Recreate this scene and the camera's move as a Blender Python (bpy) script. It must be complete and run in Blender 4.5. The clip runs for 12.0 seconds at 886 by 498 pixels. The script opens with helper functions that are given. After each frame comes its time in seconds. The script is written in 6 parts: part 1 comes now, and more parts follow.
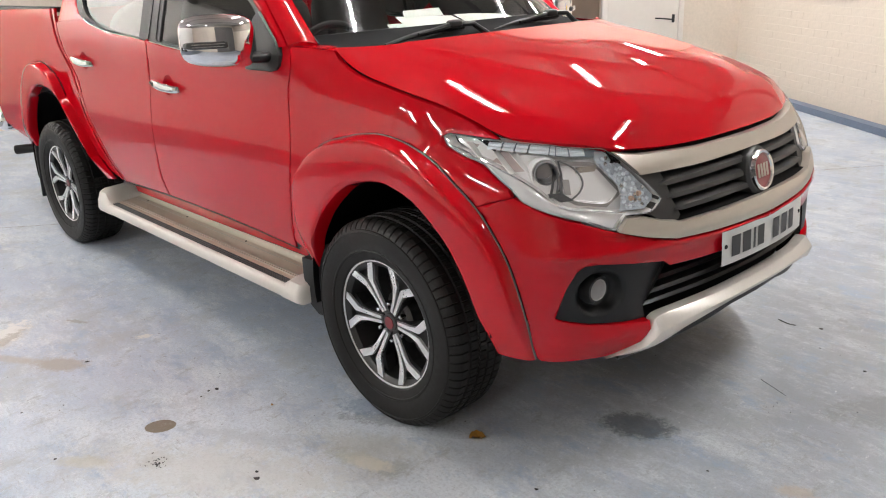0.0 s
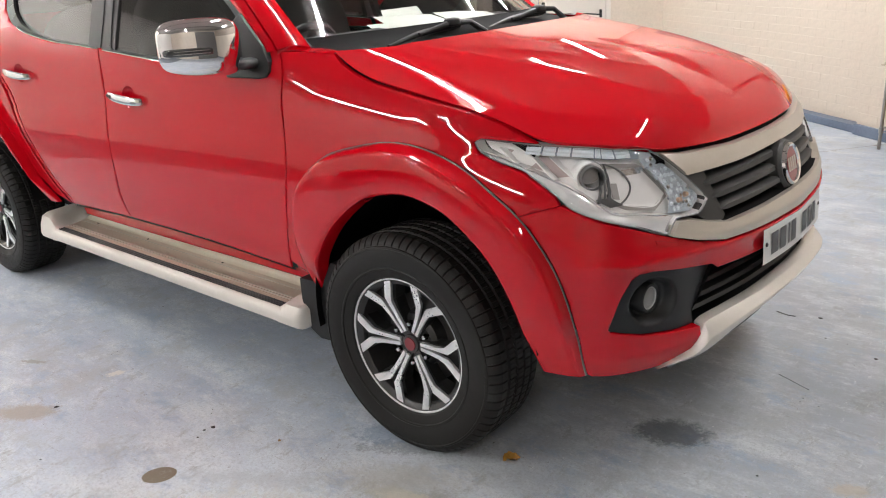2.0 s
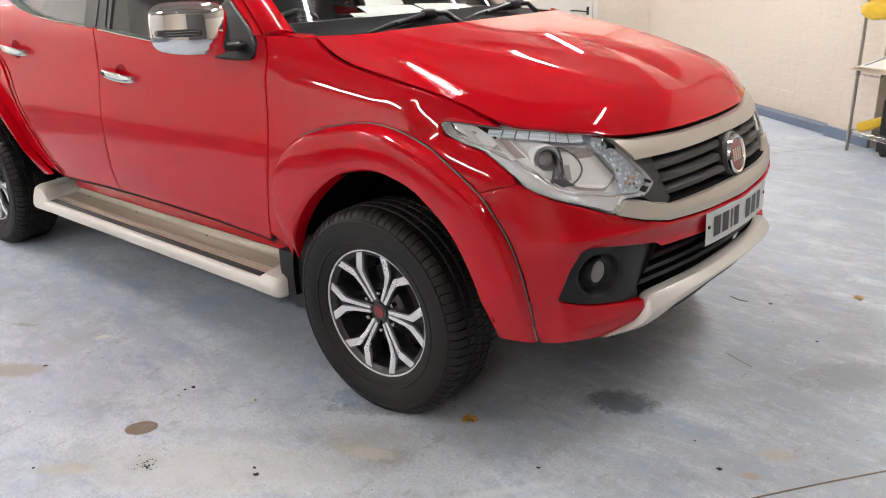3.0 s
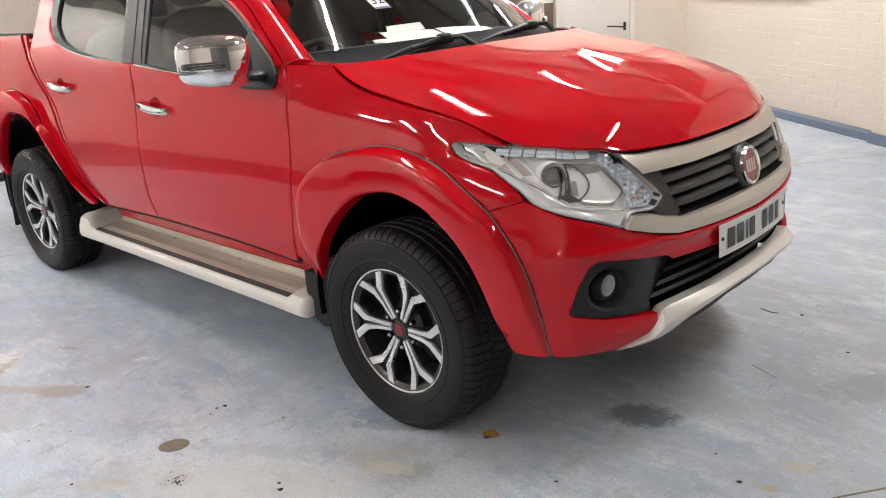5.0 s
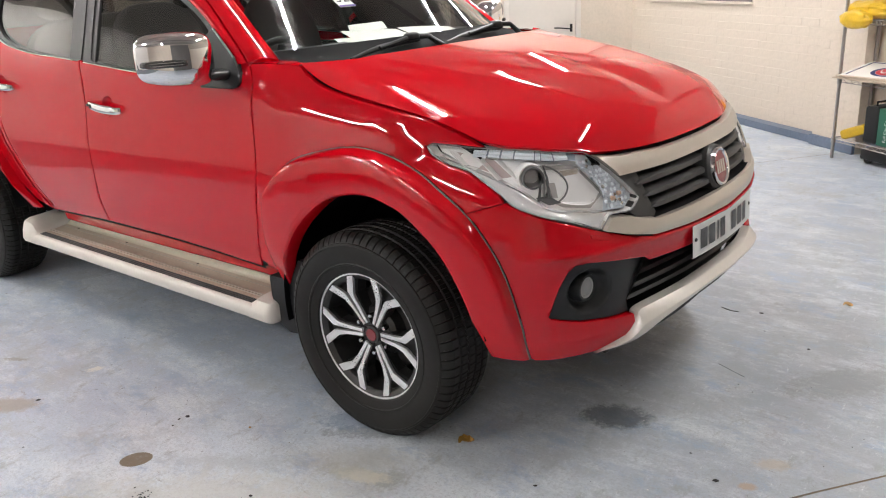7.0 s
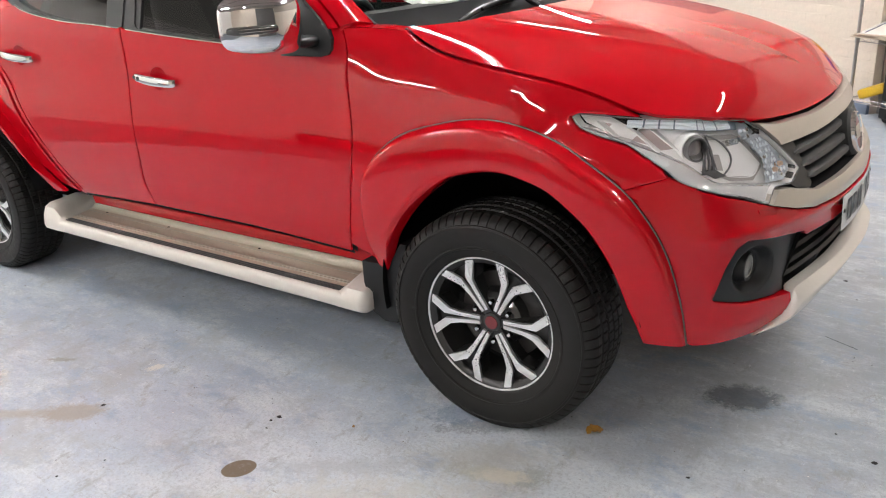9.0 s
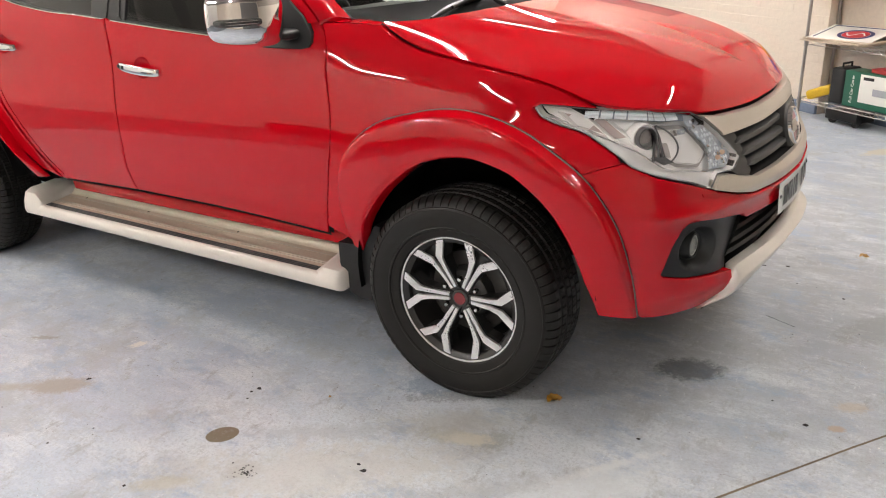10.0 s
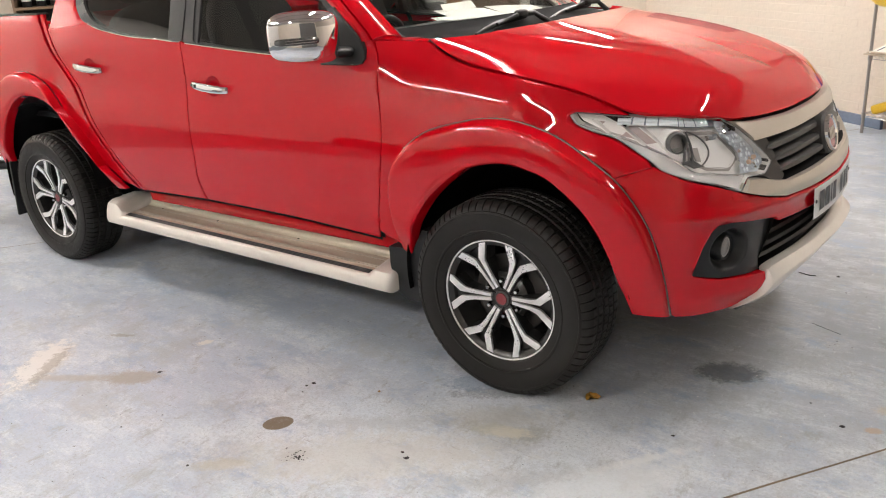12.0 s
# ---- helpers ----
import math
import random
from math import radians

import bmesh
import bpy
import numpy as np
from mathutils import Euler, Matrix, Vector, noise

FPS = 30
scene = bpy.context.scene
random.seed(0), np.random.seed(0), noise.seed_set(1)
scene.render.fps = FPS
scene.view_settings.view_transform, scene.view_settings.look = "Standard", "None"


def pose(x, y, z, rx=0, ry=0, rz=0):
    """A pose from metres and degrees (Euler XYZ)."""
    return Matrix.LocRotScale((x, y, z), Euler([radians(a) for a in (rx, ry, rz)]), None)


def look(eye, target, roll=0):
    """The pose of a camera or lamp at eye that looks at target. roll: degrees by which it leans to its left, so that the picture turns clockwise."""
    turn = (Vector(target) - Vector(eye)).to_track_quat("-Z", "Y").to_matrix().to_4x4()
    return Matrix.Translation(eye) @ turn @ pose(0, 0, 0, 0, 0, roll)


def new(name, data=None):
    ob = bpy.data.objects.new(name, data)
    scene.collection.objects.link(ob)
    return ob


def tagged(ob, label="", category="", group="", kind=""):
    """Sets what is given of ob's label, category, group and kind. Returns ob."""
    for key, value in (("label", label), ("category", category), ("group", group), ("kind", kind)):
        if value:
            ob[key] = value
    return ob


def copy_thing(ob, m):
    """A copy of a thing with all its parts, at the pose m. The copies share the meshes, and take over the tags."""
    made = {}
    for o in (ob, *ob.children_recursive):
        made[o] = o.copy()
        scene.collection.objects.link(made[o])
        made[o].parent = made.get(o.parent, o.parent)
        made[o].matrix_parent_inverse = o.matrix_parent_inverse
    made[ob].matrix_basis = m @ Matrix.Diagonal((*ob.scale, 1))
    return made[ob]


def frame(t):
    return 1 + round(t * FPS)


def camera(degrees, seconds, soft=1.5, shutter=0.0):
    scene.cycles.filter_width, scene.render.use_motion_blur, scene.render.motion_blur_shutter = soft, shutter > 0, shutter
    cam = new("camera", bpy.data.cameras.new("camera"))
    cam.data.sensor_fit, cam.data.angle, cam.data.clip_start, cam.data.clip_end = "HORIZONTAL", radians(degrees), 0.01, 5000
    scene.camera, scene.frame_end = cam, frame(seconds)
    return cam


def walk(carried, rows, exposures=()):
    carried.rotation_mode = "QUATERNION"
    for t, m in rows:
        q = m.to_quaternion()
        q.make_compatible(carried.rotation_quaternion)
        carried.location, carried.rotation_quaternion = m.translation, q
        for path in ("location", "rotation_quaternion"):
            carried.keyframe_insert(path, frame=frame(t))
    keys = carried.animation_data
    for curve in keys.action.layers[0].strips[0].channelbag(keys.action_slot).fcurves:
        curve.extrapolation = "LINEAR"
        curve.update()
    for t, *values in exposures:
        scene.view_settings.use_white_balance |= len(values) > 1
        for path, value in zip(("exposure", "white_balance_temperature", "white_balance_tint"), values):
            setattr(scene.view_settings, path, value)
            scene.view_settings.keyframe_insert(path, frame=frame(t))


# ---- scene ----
cam = camera(57.5, 12.0, soft=1.1)
PATH = [
    (0, (1.978, -2.399, 1.495), (0.588, -1.122, 0.833), -2.4),
    (0.5, (1.86, -2.479, 1.49), (0.537, -1.145, 0.805), -1.8),
    (1, (1.743, -2.463, 1.472), (0.447, -1.107, 0.776), -1.6),
    (1.5, (1.621, -2.418, 1.486), (0.335, -1.045, 0.806), -2.5),
    (2, (1.598, -2.516, 1.495), (0.37, -1.088, 0.823), -3.3),
    (2.5, (1.625, -2.621, 1.496), (0.449, -1.154, 0.815), -2.2),
    (2.7, (1.685, -2.627, 1.497), (0.502, -1.168, 0.812), -1.8),
    (4.3, (1.94, -2.58, 1.501), (0.639, -1.208, 0.851), -3.1),
    (4.5, (1.924, -2.587, 1.505), (0.618, -1.216, 0.861), -3.3),
    (5, (1.906, -2.584, 1.507), (0.594, -1.216, 0.87), -4.0),
    (5.5, (1.913, -2.572, 1.497), (0.614, -1.193, 0.857), -4.6),
    (6, (1.94, -2.553, 1.497), (0.673, -1.146, 0.852), -4.7),
    (6.5, (1.903, -2.565, 1.503), (0.673, -1.125, 0.859), -4.0),
    (7, (1.794, -2.622, 1.508), (0.593, -1.158, 0.863), -3.1),
    (7.2, (1.735, -2.655, 1.5), (0.543, -1.184, 0.858), -2.7),
    (8.8, (1.25, -2.712, 1.495), (0.146, -1.201, 0.791), -2.9),
    (9, (1.202, -2.786, 1.51), (0.128, -1.265, 0.78), -3.4),
    (9.5, (1.175, -2.905, 1.516), (0.176, -1.349, 0.754), -2.6),
    (10, (1.293, -2.964, 1.528), (0.293, -1.397, 0.789), -2.1),
    (10.5, (1.445, -3.009, 1.517), (0.387, -1.465, 0.812), -3.3),
    (11, (1.475, -3.03, 1.531), (0.368, -1.507, 0.855), -3.9),
    (11.5, (1.468, -3.031, 1.526), (0.329, -1.529, 0.857), -3.8),
    (12, (1.463, -3.053, 1.508), (0.31, -1.565, 0.833), -3.6),
]
walk(cam, [(t, look(eye, target, roll)) for t, eye, target, roll in PATH], exposures=((0.0, 0.0, 6250, 12), (7.2, 0.0, 6250, 12), (9.0, 0.09, 6250, 12), (9.5, 0.09, 6300, 13), (10.0, 0.05, 6600, 13), (12.0, 0.05, 6600, 13)))

# ---- world and light ----
world = bpy.data.worlds.new("world")
scene.world = world
world.use_nodes = True
world.node_tree.nodes["Background"].inputs[0].default_value = (0.8, 0.85, 1.0, 1)
world.node_tree.nodes["Background"].inputs[1].default_value = 0.02
TUBE_POWER = 340.0


# ---- materials ----
def tree(name):
    m = bpy.data.materials.new(name)
    m.use_nodes = True
    return m, m.node_tree, m.node_tree.nodes["Principled BSDF"]


def mat(name, colour, rough=0.5, metal=0.0, coat=0.0, spread=0.06, scale=18.0, bump=0.0, spec=0.5):
    """A plain surface with slight variation of colour and gloss at two scales."""
    m, t, b = tree(name)
    n, l = t.nodes, t.links
    b.inputs["Metallic"].default_value = metal
    b.inputs["Coat Weight"].default_value = coat
    b.inputs["Coat Roughness"].default_value = 0.03
    b.inputs["Specular IOR Level"].default_value = spec
    co = n.new("ShaderNodeTexCoord")
    big, fine = n.new("ShaderNodeTexNoise"), n.new("ShaderNodeTexNoise")
    big.inputs["Scale"].default_value, fine.inputs["Scale"].default_value = scale * 0.18, scale * 4
    for q in (big, fine):
        q.inputs["Detail"].default_value = 4
        l.new(co.outputs["Object"], q.inputs["Vector"])
    mixer = n.new("ShaderNodeMath"); mixer.operation = "ADD"
    l.new(big.outputs["Fac"], mixer.inputs[0]); l.new(fine.outputs["Fac"], mixer.inputs[1])
    ramp = n.new("ShaderNodeMapRange")
    ramp.inputs["From Min"].default_value, ramp.inputs["From Max"].default_value = 0.6, 1.4
    ramp.inputs["To Min"].default_value, ramp.inputs["To Max"].default_value = 1 - spread, 1 + spread
    l.new(mixer.outputs[0], ramp.inputs["Value"])
    col = n.new("ShaderNodeVectorMath"); col.operation = "SCALE"
    col.inputs[0].default_value = colour
    l.new(ramp.outputs[0], col.inputs["Scale"]); l.new(col.outputs[0], b.inputs["Base Color"])
    rr = n.new("ShaderNodeMath"); rr.operation = "MULTIPLY"; rr.inputs[1].default_value = rough
    l.new(ramp.outputs[0], rr.inputs[0]); l.new(rr.outputs[0], b.inputs["Roughness"])
    if bump:
        bp = n.new("ShaderNodeBump"); bp.inputs["Strength"].default_value = bump; bp.inputs["Distance"].default_value = 0.002
        l.new(fine.outputs["Fac"], bp.inputs["Height"]); l.new(bp.outputs[0], b.inputs["Normal"])
    return m


def clear(name, tint, gloss=0.02, ior=1.45, boost=1.0):
    """A thin clear pane: it lets light straight through and mirrors by its Fresnel gloss."""
    m = bpy.data.materials.new(name); m.use_nodes = True
    n, l = m.node_tree.nodes, m.node_tree.links
    n.clear()
    out, mix, tr, gl, fr = (n.new("ShaderNode" + k) for k in ("OutputMaterial", "MixShader", "BsdfTransparent", "BsdfGlossy", "Fresnel"))
    tr.inputs[0].default_value = (*tint, 1); gl.inputs["Roughness"].default_value = gloss; fr.inputs[0].default_value = ior
    mul = n.new("ShaderNodeMath"); mul.operation = "MULTIPLY"; mul.inputs[1].default_value = boost; mul.use_clamp = True
    l.new(fr.outputs[0], mul.inputs[0]); l.new(mul.outputs[0], mix.inputs[0])
    l.new(tr.outputs[0], mix.inputs[1]); l.new(gl.outputs[0], mix.inputs[2]); l.new(mix.outputs[0], out.inputs[0])
    return m


def glow(name, colour, power):
    m = bpy.data.materials.new(name); m.use_nodes = True
    n, l = m.node_tree.nodes, m.node_tree.links
    n.clear()
    out, em = n.new("ShaderNodeOutputMaterial"), n.new("ShaderNodeEmission")
    em.inputs[0].default_value = (*colour, 1); em.inputs[1].default_value = power
    l.new(em.outputs[0], out.inputs[0])
    return m


def paint_red():
    m, t, b = tree("red_paint")
    n, l = t.nodes, t.links
    co, no = n.new("ShaderNodeTexCoord"), n.new("ShaderNodeTexNoise")
    no.inputs["Scale"].default_value = 700; l.new(co.outputs["Object"], no.inputs["Vector"])
    cr = n.new("ShaderNodeValToRGB")
    cr.color_ramp.elements[0].position, cr.color_ramp.elements[1].position = 0.35, 0.7
    cr.color_ramp.elements[0].color, cr.color_ramp.elements[1].color = (0.44, 0.0012, 0.007, 1), (0.54, 0.0018, 0.009, 1)
    l.new(no.outputs["Fac"], cr.inputs[0]); l.new(cr.outputs[0], b.inputs["Base Color"])
    b.inputs["Roughness"].default_value = 0.42
    b.inputs["Specular IOR Level"].default_value = 0.0
    b.inputs["Coat Weight"].default_value = 1.0; b.inputs["Coat IOR"].default_value = 1.475
    dust = n.new("ShaderNodeTexNoise"); dust.inputs["Scale"].default_value = 3; dust.inputs["Detail"].default_value = 6
    l.new(co.outputs["Object"], dust.inputs["Vector"])
    mr = n.new("ShaderNodeMapRange"); mr.inputs["To Min"].default_value, mr.inputs["To Max"].default_value = 0.0, 0.03
    l.new(dust.outputs["Fac"], mr.inputs["Value"]); l.new(mr.outputs[0], b.inputs["Coat Roughness"])
    # the faint ripple of sprayed lacquer
    peel = n.new("ShaderNodeTexNoise"); peel.inputs["Scale"].default_value = 55; peel.inputs["Detail"].default_value = 2
    l.new(co.outputs["Object"], peel.inputs["Vector"])
    bp = n.new("ShaderNodeBump"); bp.inputs["Strength"].default_value = 0.010; bp.inputs["Distance"].default_value = 0.001
    l.new(peel.outputs["Fac"], bp.inputs["Height"]); l.new(bp.outputs[0], b.inputs["Coat Normal"])
    return m


# broad lit and worn areas under the smaller scuffs, written like the stains below
WORN_AND_LIT = [
    # pale patch: brighter light on the floor by the wheel, painted in
    (0.0, -1.25, 0.85, 0.36, 32, (0.70, 0.76, 0.80), 0.9, 0.9, 0.75),
    # grey worn area
    (1.7, 1.4, 2.3, 1.2, 55, (0.36, 0.375, 0.39), 0.9, 0.8, 0.65),
]
# floor stains: place, half axes, turn, colour, softness, raggedness, strength
STAINS = [
    (-0.555, -1.462, 0.054, 0.042, 50, (0.17, 0.135, 0.085), 0.05, 0.07, 0.95),
    (0.655, -0.325, 0.118, 0.075, 22, (0.05, 0.06, 0.075), 0.4, 0.8, 0.70),
    (-1.33, -1.535, 0.115, 0.055, 34, (0.36, 0.31, 0.26), 0.4, 0.9, 0.75),
    (-1.55, -1.67, 0.17, 0.025, 31, (0.40, 0.35, 0.29), 0.7, 0.8, 0.6),
    (-1.78, -1.67, 0.20, 0.09, 125, (0.50, 0.46, 0.40), 0.5, 1.0, 0.55),
    (-1.80, -1.66, 0.20, 0.07, 125, (0.76, 0.75, 0.73), 0.25, 1.5, 0.8),
    (-1.74, -1.66, 0.15, 0.03, 125, (0.32, 0.29, 0.25), 0.4, 2.2, 0.6),
    (-1.735, -1.325, 0.05, 0.014, 25, (0.30, 0.29, 0.25), 0.4, 1.6, 0.7),
    (-1.33, -1.175, 0.035, 0.02, 60, (0.72, 0.70, 0.64), 0.3, 1.8, 0.8),
    (-0.53, -1.735, 0.09, 0.03, 40, (0.42, 0.40, 0.30), 0.6, 1.2, 0.6),
    (-0.36, -1.573, 0.05, 0.04, 40, (0.30, 0.31, 0.32), 0.8, 1.4, 0.6),
    (0.00, -0.885, 0.16, 0.035, 30, (0.22, 0.24, 0.27), 0.5, 2.2, 0.65),
    (0.24, -1.06, 0.07, 0.045, 60, (0.30, 0.31, 0.28), 0.7, 2.0, 0.6),
    (0.12, -1.10, 0.10, 0.035, 20, (0.46, 0.47, 0.38), 0.7, 1.8, 0.6),
    (0.60, -1.02, 0.17, 0.018, 52, (0.74, 0.75, 0.74), 0.8, 1.5, 0.6),
    (0.33, -1.30, 0.30, 0.05, 40, (0.40, 0.42, 0.43), 0.8, 2.0, 0.5),
    (-0.25, -1.28, 0.22, 0.04, 30, (0.40, 0.43, 0.46), 0.8, 2.0, 0.5),
    (1.168, -0.476, 0.026, 0.018, 30, (0.50, 0.36, 0.24), 0.4, 0.7, 0.7),
    (1.196, -0.318, 0.05, 0.03, 30, (0.55, 0.46, 0.36), 0.6, 1.2, 0.55),
    (0.17, -1.09, 0.075, 0.032, 20, (0.66, 0.63, 0.54), 0.5, 1.2, 0.75),
    (0.10, -1.02, 0.20, 0.06, 30, (0.47, 0.47, 0.43), 0.8, 1.8, 0.5),
    (-0.15, -1.45, 0.42, 0.13, 35, (0.54, 0.54, 0.51), 0.6, 1.6, 0.6),
    (-0.10, -0.86, 0.12, 0.06, 30, (0.20, 0.27, 0.38), 0.4, 1.3, 0.6),
    (0.55, -1.25, 0.35, 0.10, 60, (0.64, 0.68, 0.70), 0.5, 1.2, 0.6),
    (1.25, 0.35, 0.22, 0.10, 50, (0.27, 0.28, 0.29), 0.5, 1.2, 0.6),
    (1.0, 3.2, 0.20, 0.06, 50, (0.60, 0.56, 0.45), 0.3, 1.0, 0.8),
    (1.3, 2.9, 0.10, 0.04, 40, (0.62, 0.60, 0.52), 0.3, 1.0, 0.8),
]


def floor_paint():
    """Pale blue floor paint, scuffed and worn through to grey in cloudy patches, with specks of dirt."""
    m, t, b = tree("painted_concrete")
    n, l = t.nodes, t.links
    co = n.new("ShaderNodeTexCoord")

    def noise_tex(scale, detail, stretch=None, rough=0.6):
        q = n.new("ShaderNodeTexNoise"); q.inputs["Scale"].default_value = scale; q.inputs["Detail"].default_value = detail; q.inputs["Roughness"].default_value = rough
        if stretch:
            mp = n.new("ShaderNodeMapping"); mp.inputs["Scale"].default_value = stretch; mp.inputs["Rotation"].default_value = (0, 0, radians(24))
            l.new(co.outputs["Object"], mp.inputs["Vector"]); l.new(mp.outputs[0], q.inputs["Vector"])
        else:
            l.new(co.outputs["Object"], q.inputs["Vector"])
        return q.outputs["Fac"]

    def ramp(fac, a, c, x=(0, 0, 0), y=(1, 1, 1)):
        r = n.new("ShaderNodeValToRGB")
        r.color_ramp.elements[0].position, r.color_ramp.elements[1].position = a, c
        r.color_ramp.elements[0].color, r.color_ramp.elements[1].color = (*x, 1), (*y, 1)
        l.new(fac, r.inputs[0])
        return r.outputs[0]

    def mix(fac, a, c):
        r = n.new("ShaderNodeMix"); r.data_type = "RGBA"
        l.new(fac, r.inputs["Factor"])
        for sock, v in ((r.inputs[6], a), (r.inputs[7], c)):
            if isinstance(v, tuple):
                sock.default_value = (*v, 1)
            else:
                l.new(v, sock)
        return r.outputs[2]

    def stained(last, marks_):
        for x, y, rx, ry, turn, colour, soft, ragged, amount in marks_:
            mp = n.new("ShaderNodeMapping"); mp.vector_type = "TEXTURE"
            mp.inputs["Location"].default_value = (x, y, 0); mp.inputs["Rotation"].default_value = (0, 0, radians(turn)); mp.inputs["Scale"].default_value = (rx, ry, 1)
            l.new(co.outputs["Object"], mp.inputs["Vector"])
            le = n.new("ShaderNodeVectorMath"); le.operation = "LENGTH"; l.new(mp.outputs[0], le.inputs[0])
            ad = n.new("ShaderNodeMath"); ad.operation = "MULTIPLY_ADD"; ad.inputs[1].default_value = ragged * 3
            l.new(noise_tex(9 / max(rx, ry) ** 0.6, 12, None, 0.82), ad.inputs[0]); l.new(le.outputs["Value"], ad.inputs[2])
            mk = n.new("ShaderNodeMapRange"); mk.inputs["From Min"].default_value, mk.inputs["From Max"].default_value = 1 + ragged * 1.5 + soft * 0.6, 1 + ragged * 1.5 - soft * 0.6
            mk.inputs["To Max"].default_value = amount
            l.new(ad.outputs[0], mk.inputs["Value"])
            last = mix(mk.outputs[0], last, colour)
        return last

    base = mix(ramp(noise_tex(1.1, 10, None, 0.70), 0.36, 0.64), (0.41, 0.480, 0.590), (0.52, 0.575, 0.655))
    base = stained(base, WORN_AND_LIT)
    streak = mix(ramp(noise_tex(1.7, 12, (0.9, 1.9, 1), 0.78), 0.48, 0.62), base, (0.66, 0.70, 0.735))
    worn = mix(ramp(noise_tex(1.9, 12, None, 0.78), 0.51, 0.61), streak, (0.44, 0.47, 0.50))
    blue = mix(ramp(noise_tex(3.1, 12, (1, 1.6, 1), 0.78), 0.53, 0.63), worn, (0.36, 0.445, 0.57))
    scuff = mix(ramp(noise_tex(6.0, 14, (0.7, 1.8, 1), 0.84), 0.53, 0.66), blue, (0.68, 0.72, 0.75))
    grime = mix(ramp(noise_tex(8.0, 14, (1.5, 0.8, 1), 0.82), 0.54, 0.63), scuff, (0.38, 0.405, 0.425))
    marks = mix(ramp(noise_tex(16, 14, (0.5, 2.6, 1), 0.86), 0.575, 0.62), grime, (0.31, 0.32, 0.325))
    pale = mix(ramp(noise_tex(21, 14, (2.4, 0.6, 1), 0.86), 0.575, 0.62), marks, (0.72, 0.75, 0.765))
    grain = mix(ramp(noise_tex(95, 6, None, 0.8), 0.48, 0.70), pale, (0.38, 0.405, 0.44))
    specks = mix(ramp(noise_tex(38, 5, None, 0.7), 0.68, 0.70), grain, (0.13, 0.12, 0.11))
    last = stained(specks, STAINS)
    l.new(last, b.inputs["Base Color"])
    rg = n.new("ShaderNodeMapRange"); rg.inputs["To Min"].default_value, rg.inputs["To Max"].default_value = 0.30, 0.62
    l.new(noise_tex(4, 6), rg.inputs["Value"]); l.new(rg.outputs[0], b.inputs["Roughness"])
    b.inputs["Specular IOR Level"].default_value = 0.35
    bp = n.new("ShaderNodeBump"); bp.inputs["Strength"].default_value = 0.18; bp.inputs["Distance"].default_value = 0.004
    l.new(noise_tex(60, 5), bp.inputs["Height"]); l.new(bp.outputs[0], b.inputs["Normal"])
    return m


RED = paint_red()
FLOOR = floor_paint()
BLACK = mat("black_plastic", (0.014, 0.0145, 0.015), 0.42, bump=0.12, scale=60, spec=0.3)
COWL = mat("dull_black_cowl", (0.010, 0.010, 0.0105), 0.75, bump=0.1, scale=60, spec=0.06)
DARK = mat("dark_void", (0.006, 0.006, 0.0065), 0.8, spec=0.1)
GREYTRIM = mat("grey_trim", (0.042, 0.042, 0.041), 0.45, bump=0.1, scale=60, spec=0.4)
SEAL = mat("grey_rubber_seal", (0.15, 0.13, 0.12), 0.6)
RUBBER = mat("tyre_rubber", (0.0145, 0.0138, 0.0128), 0.55, spread=0.35, scale=14, bump=0.15, spec=0.22)
SILVER = mat("satin_silver", (0.50, 0.455, 0.39), 0.33, metal=0.35, coat=0.2, spread=0.03)
SKIDSILVER = mat("bright_satin_silver", (0.70, 0.665, 0.61), 0.35, metal=0.3, coat=0.2, spread=0.03)
MACHINED = mat("machined_alloy", (0.80, 0.80, 0.80), 0.28, metal=0.75, spread=0.04, scale=40)
ANTHRACITE = mat("anthracite_alloy", (0.022, 0.0215, 0.021), 0.33, metal=0.3, coat=0.2)
CHROME = mat("chrome", (0.86, 0.86, 0.87), 0.035, metal=1.0, spread=0.01)
GLASS = clear("tinted_glass", (0.80, 0.82, 0.79), boost=1.5)
PRIVACY = clear("privacy_glass", (0.21, 0.21, 0.205), boost=1.7)
SCREEN = clear("windscreen_glass", (0.82, 0.86, 0.83), boost=1.0)
LENS = clear("lamp_lens", (0.99, 0.99, 1.0), ior=1.55, gloss=0.01)
WHITE = mat("white_plastic", (0.78, 0.78, 0.76), 0.5)
WHITEWALL = mat("cream_painted_brick", (0.655, 0.58, 0.488), 0.55, spread=0.09, scale=9, bump=0.35)
DOORPAINT = mat("cream_door_paint", (0.70, 0.66, 0.60), 0.45, spread=0.03, scale=5, bump=0.05)
SKIRT = mat("blue_skirting_paint", (0.135, 0.175, 0.245), 0.5, spread=0.15, scale=10, bump=0.2)
CEILING = mat("dull_ceiling", (0.36, 0.33, 0.30), 0.8, spread=0.03)
BEAM_PAINT = mat("dark_beam_paint", (0.05, 0.04, 0.035), 0.6, spread=0.1)
STEEL = mat("shelf_steel", (0.36, 0.34, 0.32), 0.35, metal=0.8, spread=0.1)
PAPER = mat("paper", (0.74, 0.74, 0.70), 0.8, spread=0.03)
TUBE = glow("fluorescent_tube", (1.0, 0.96, 0.90), TUBE_POWER)


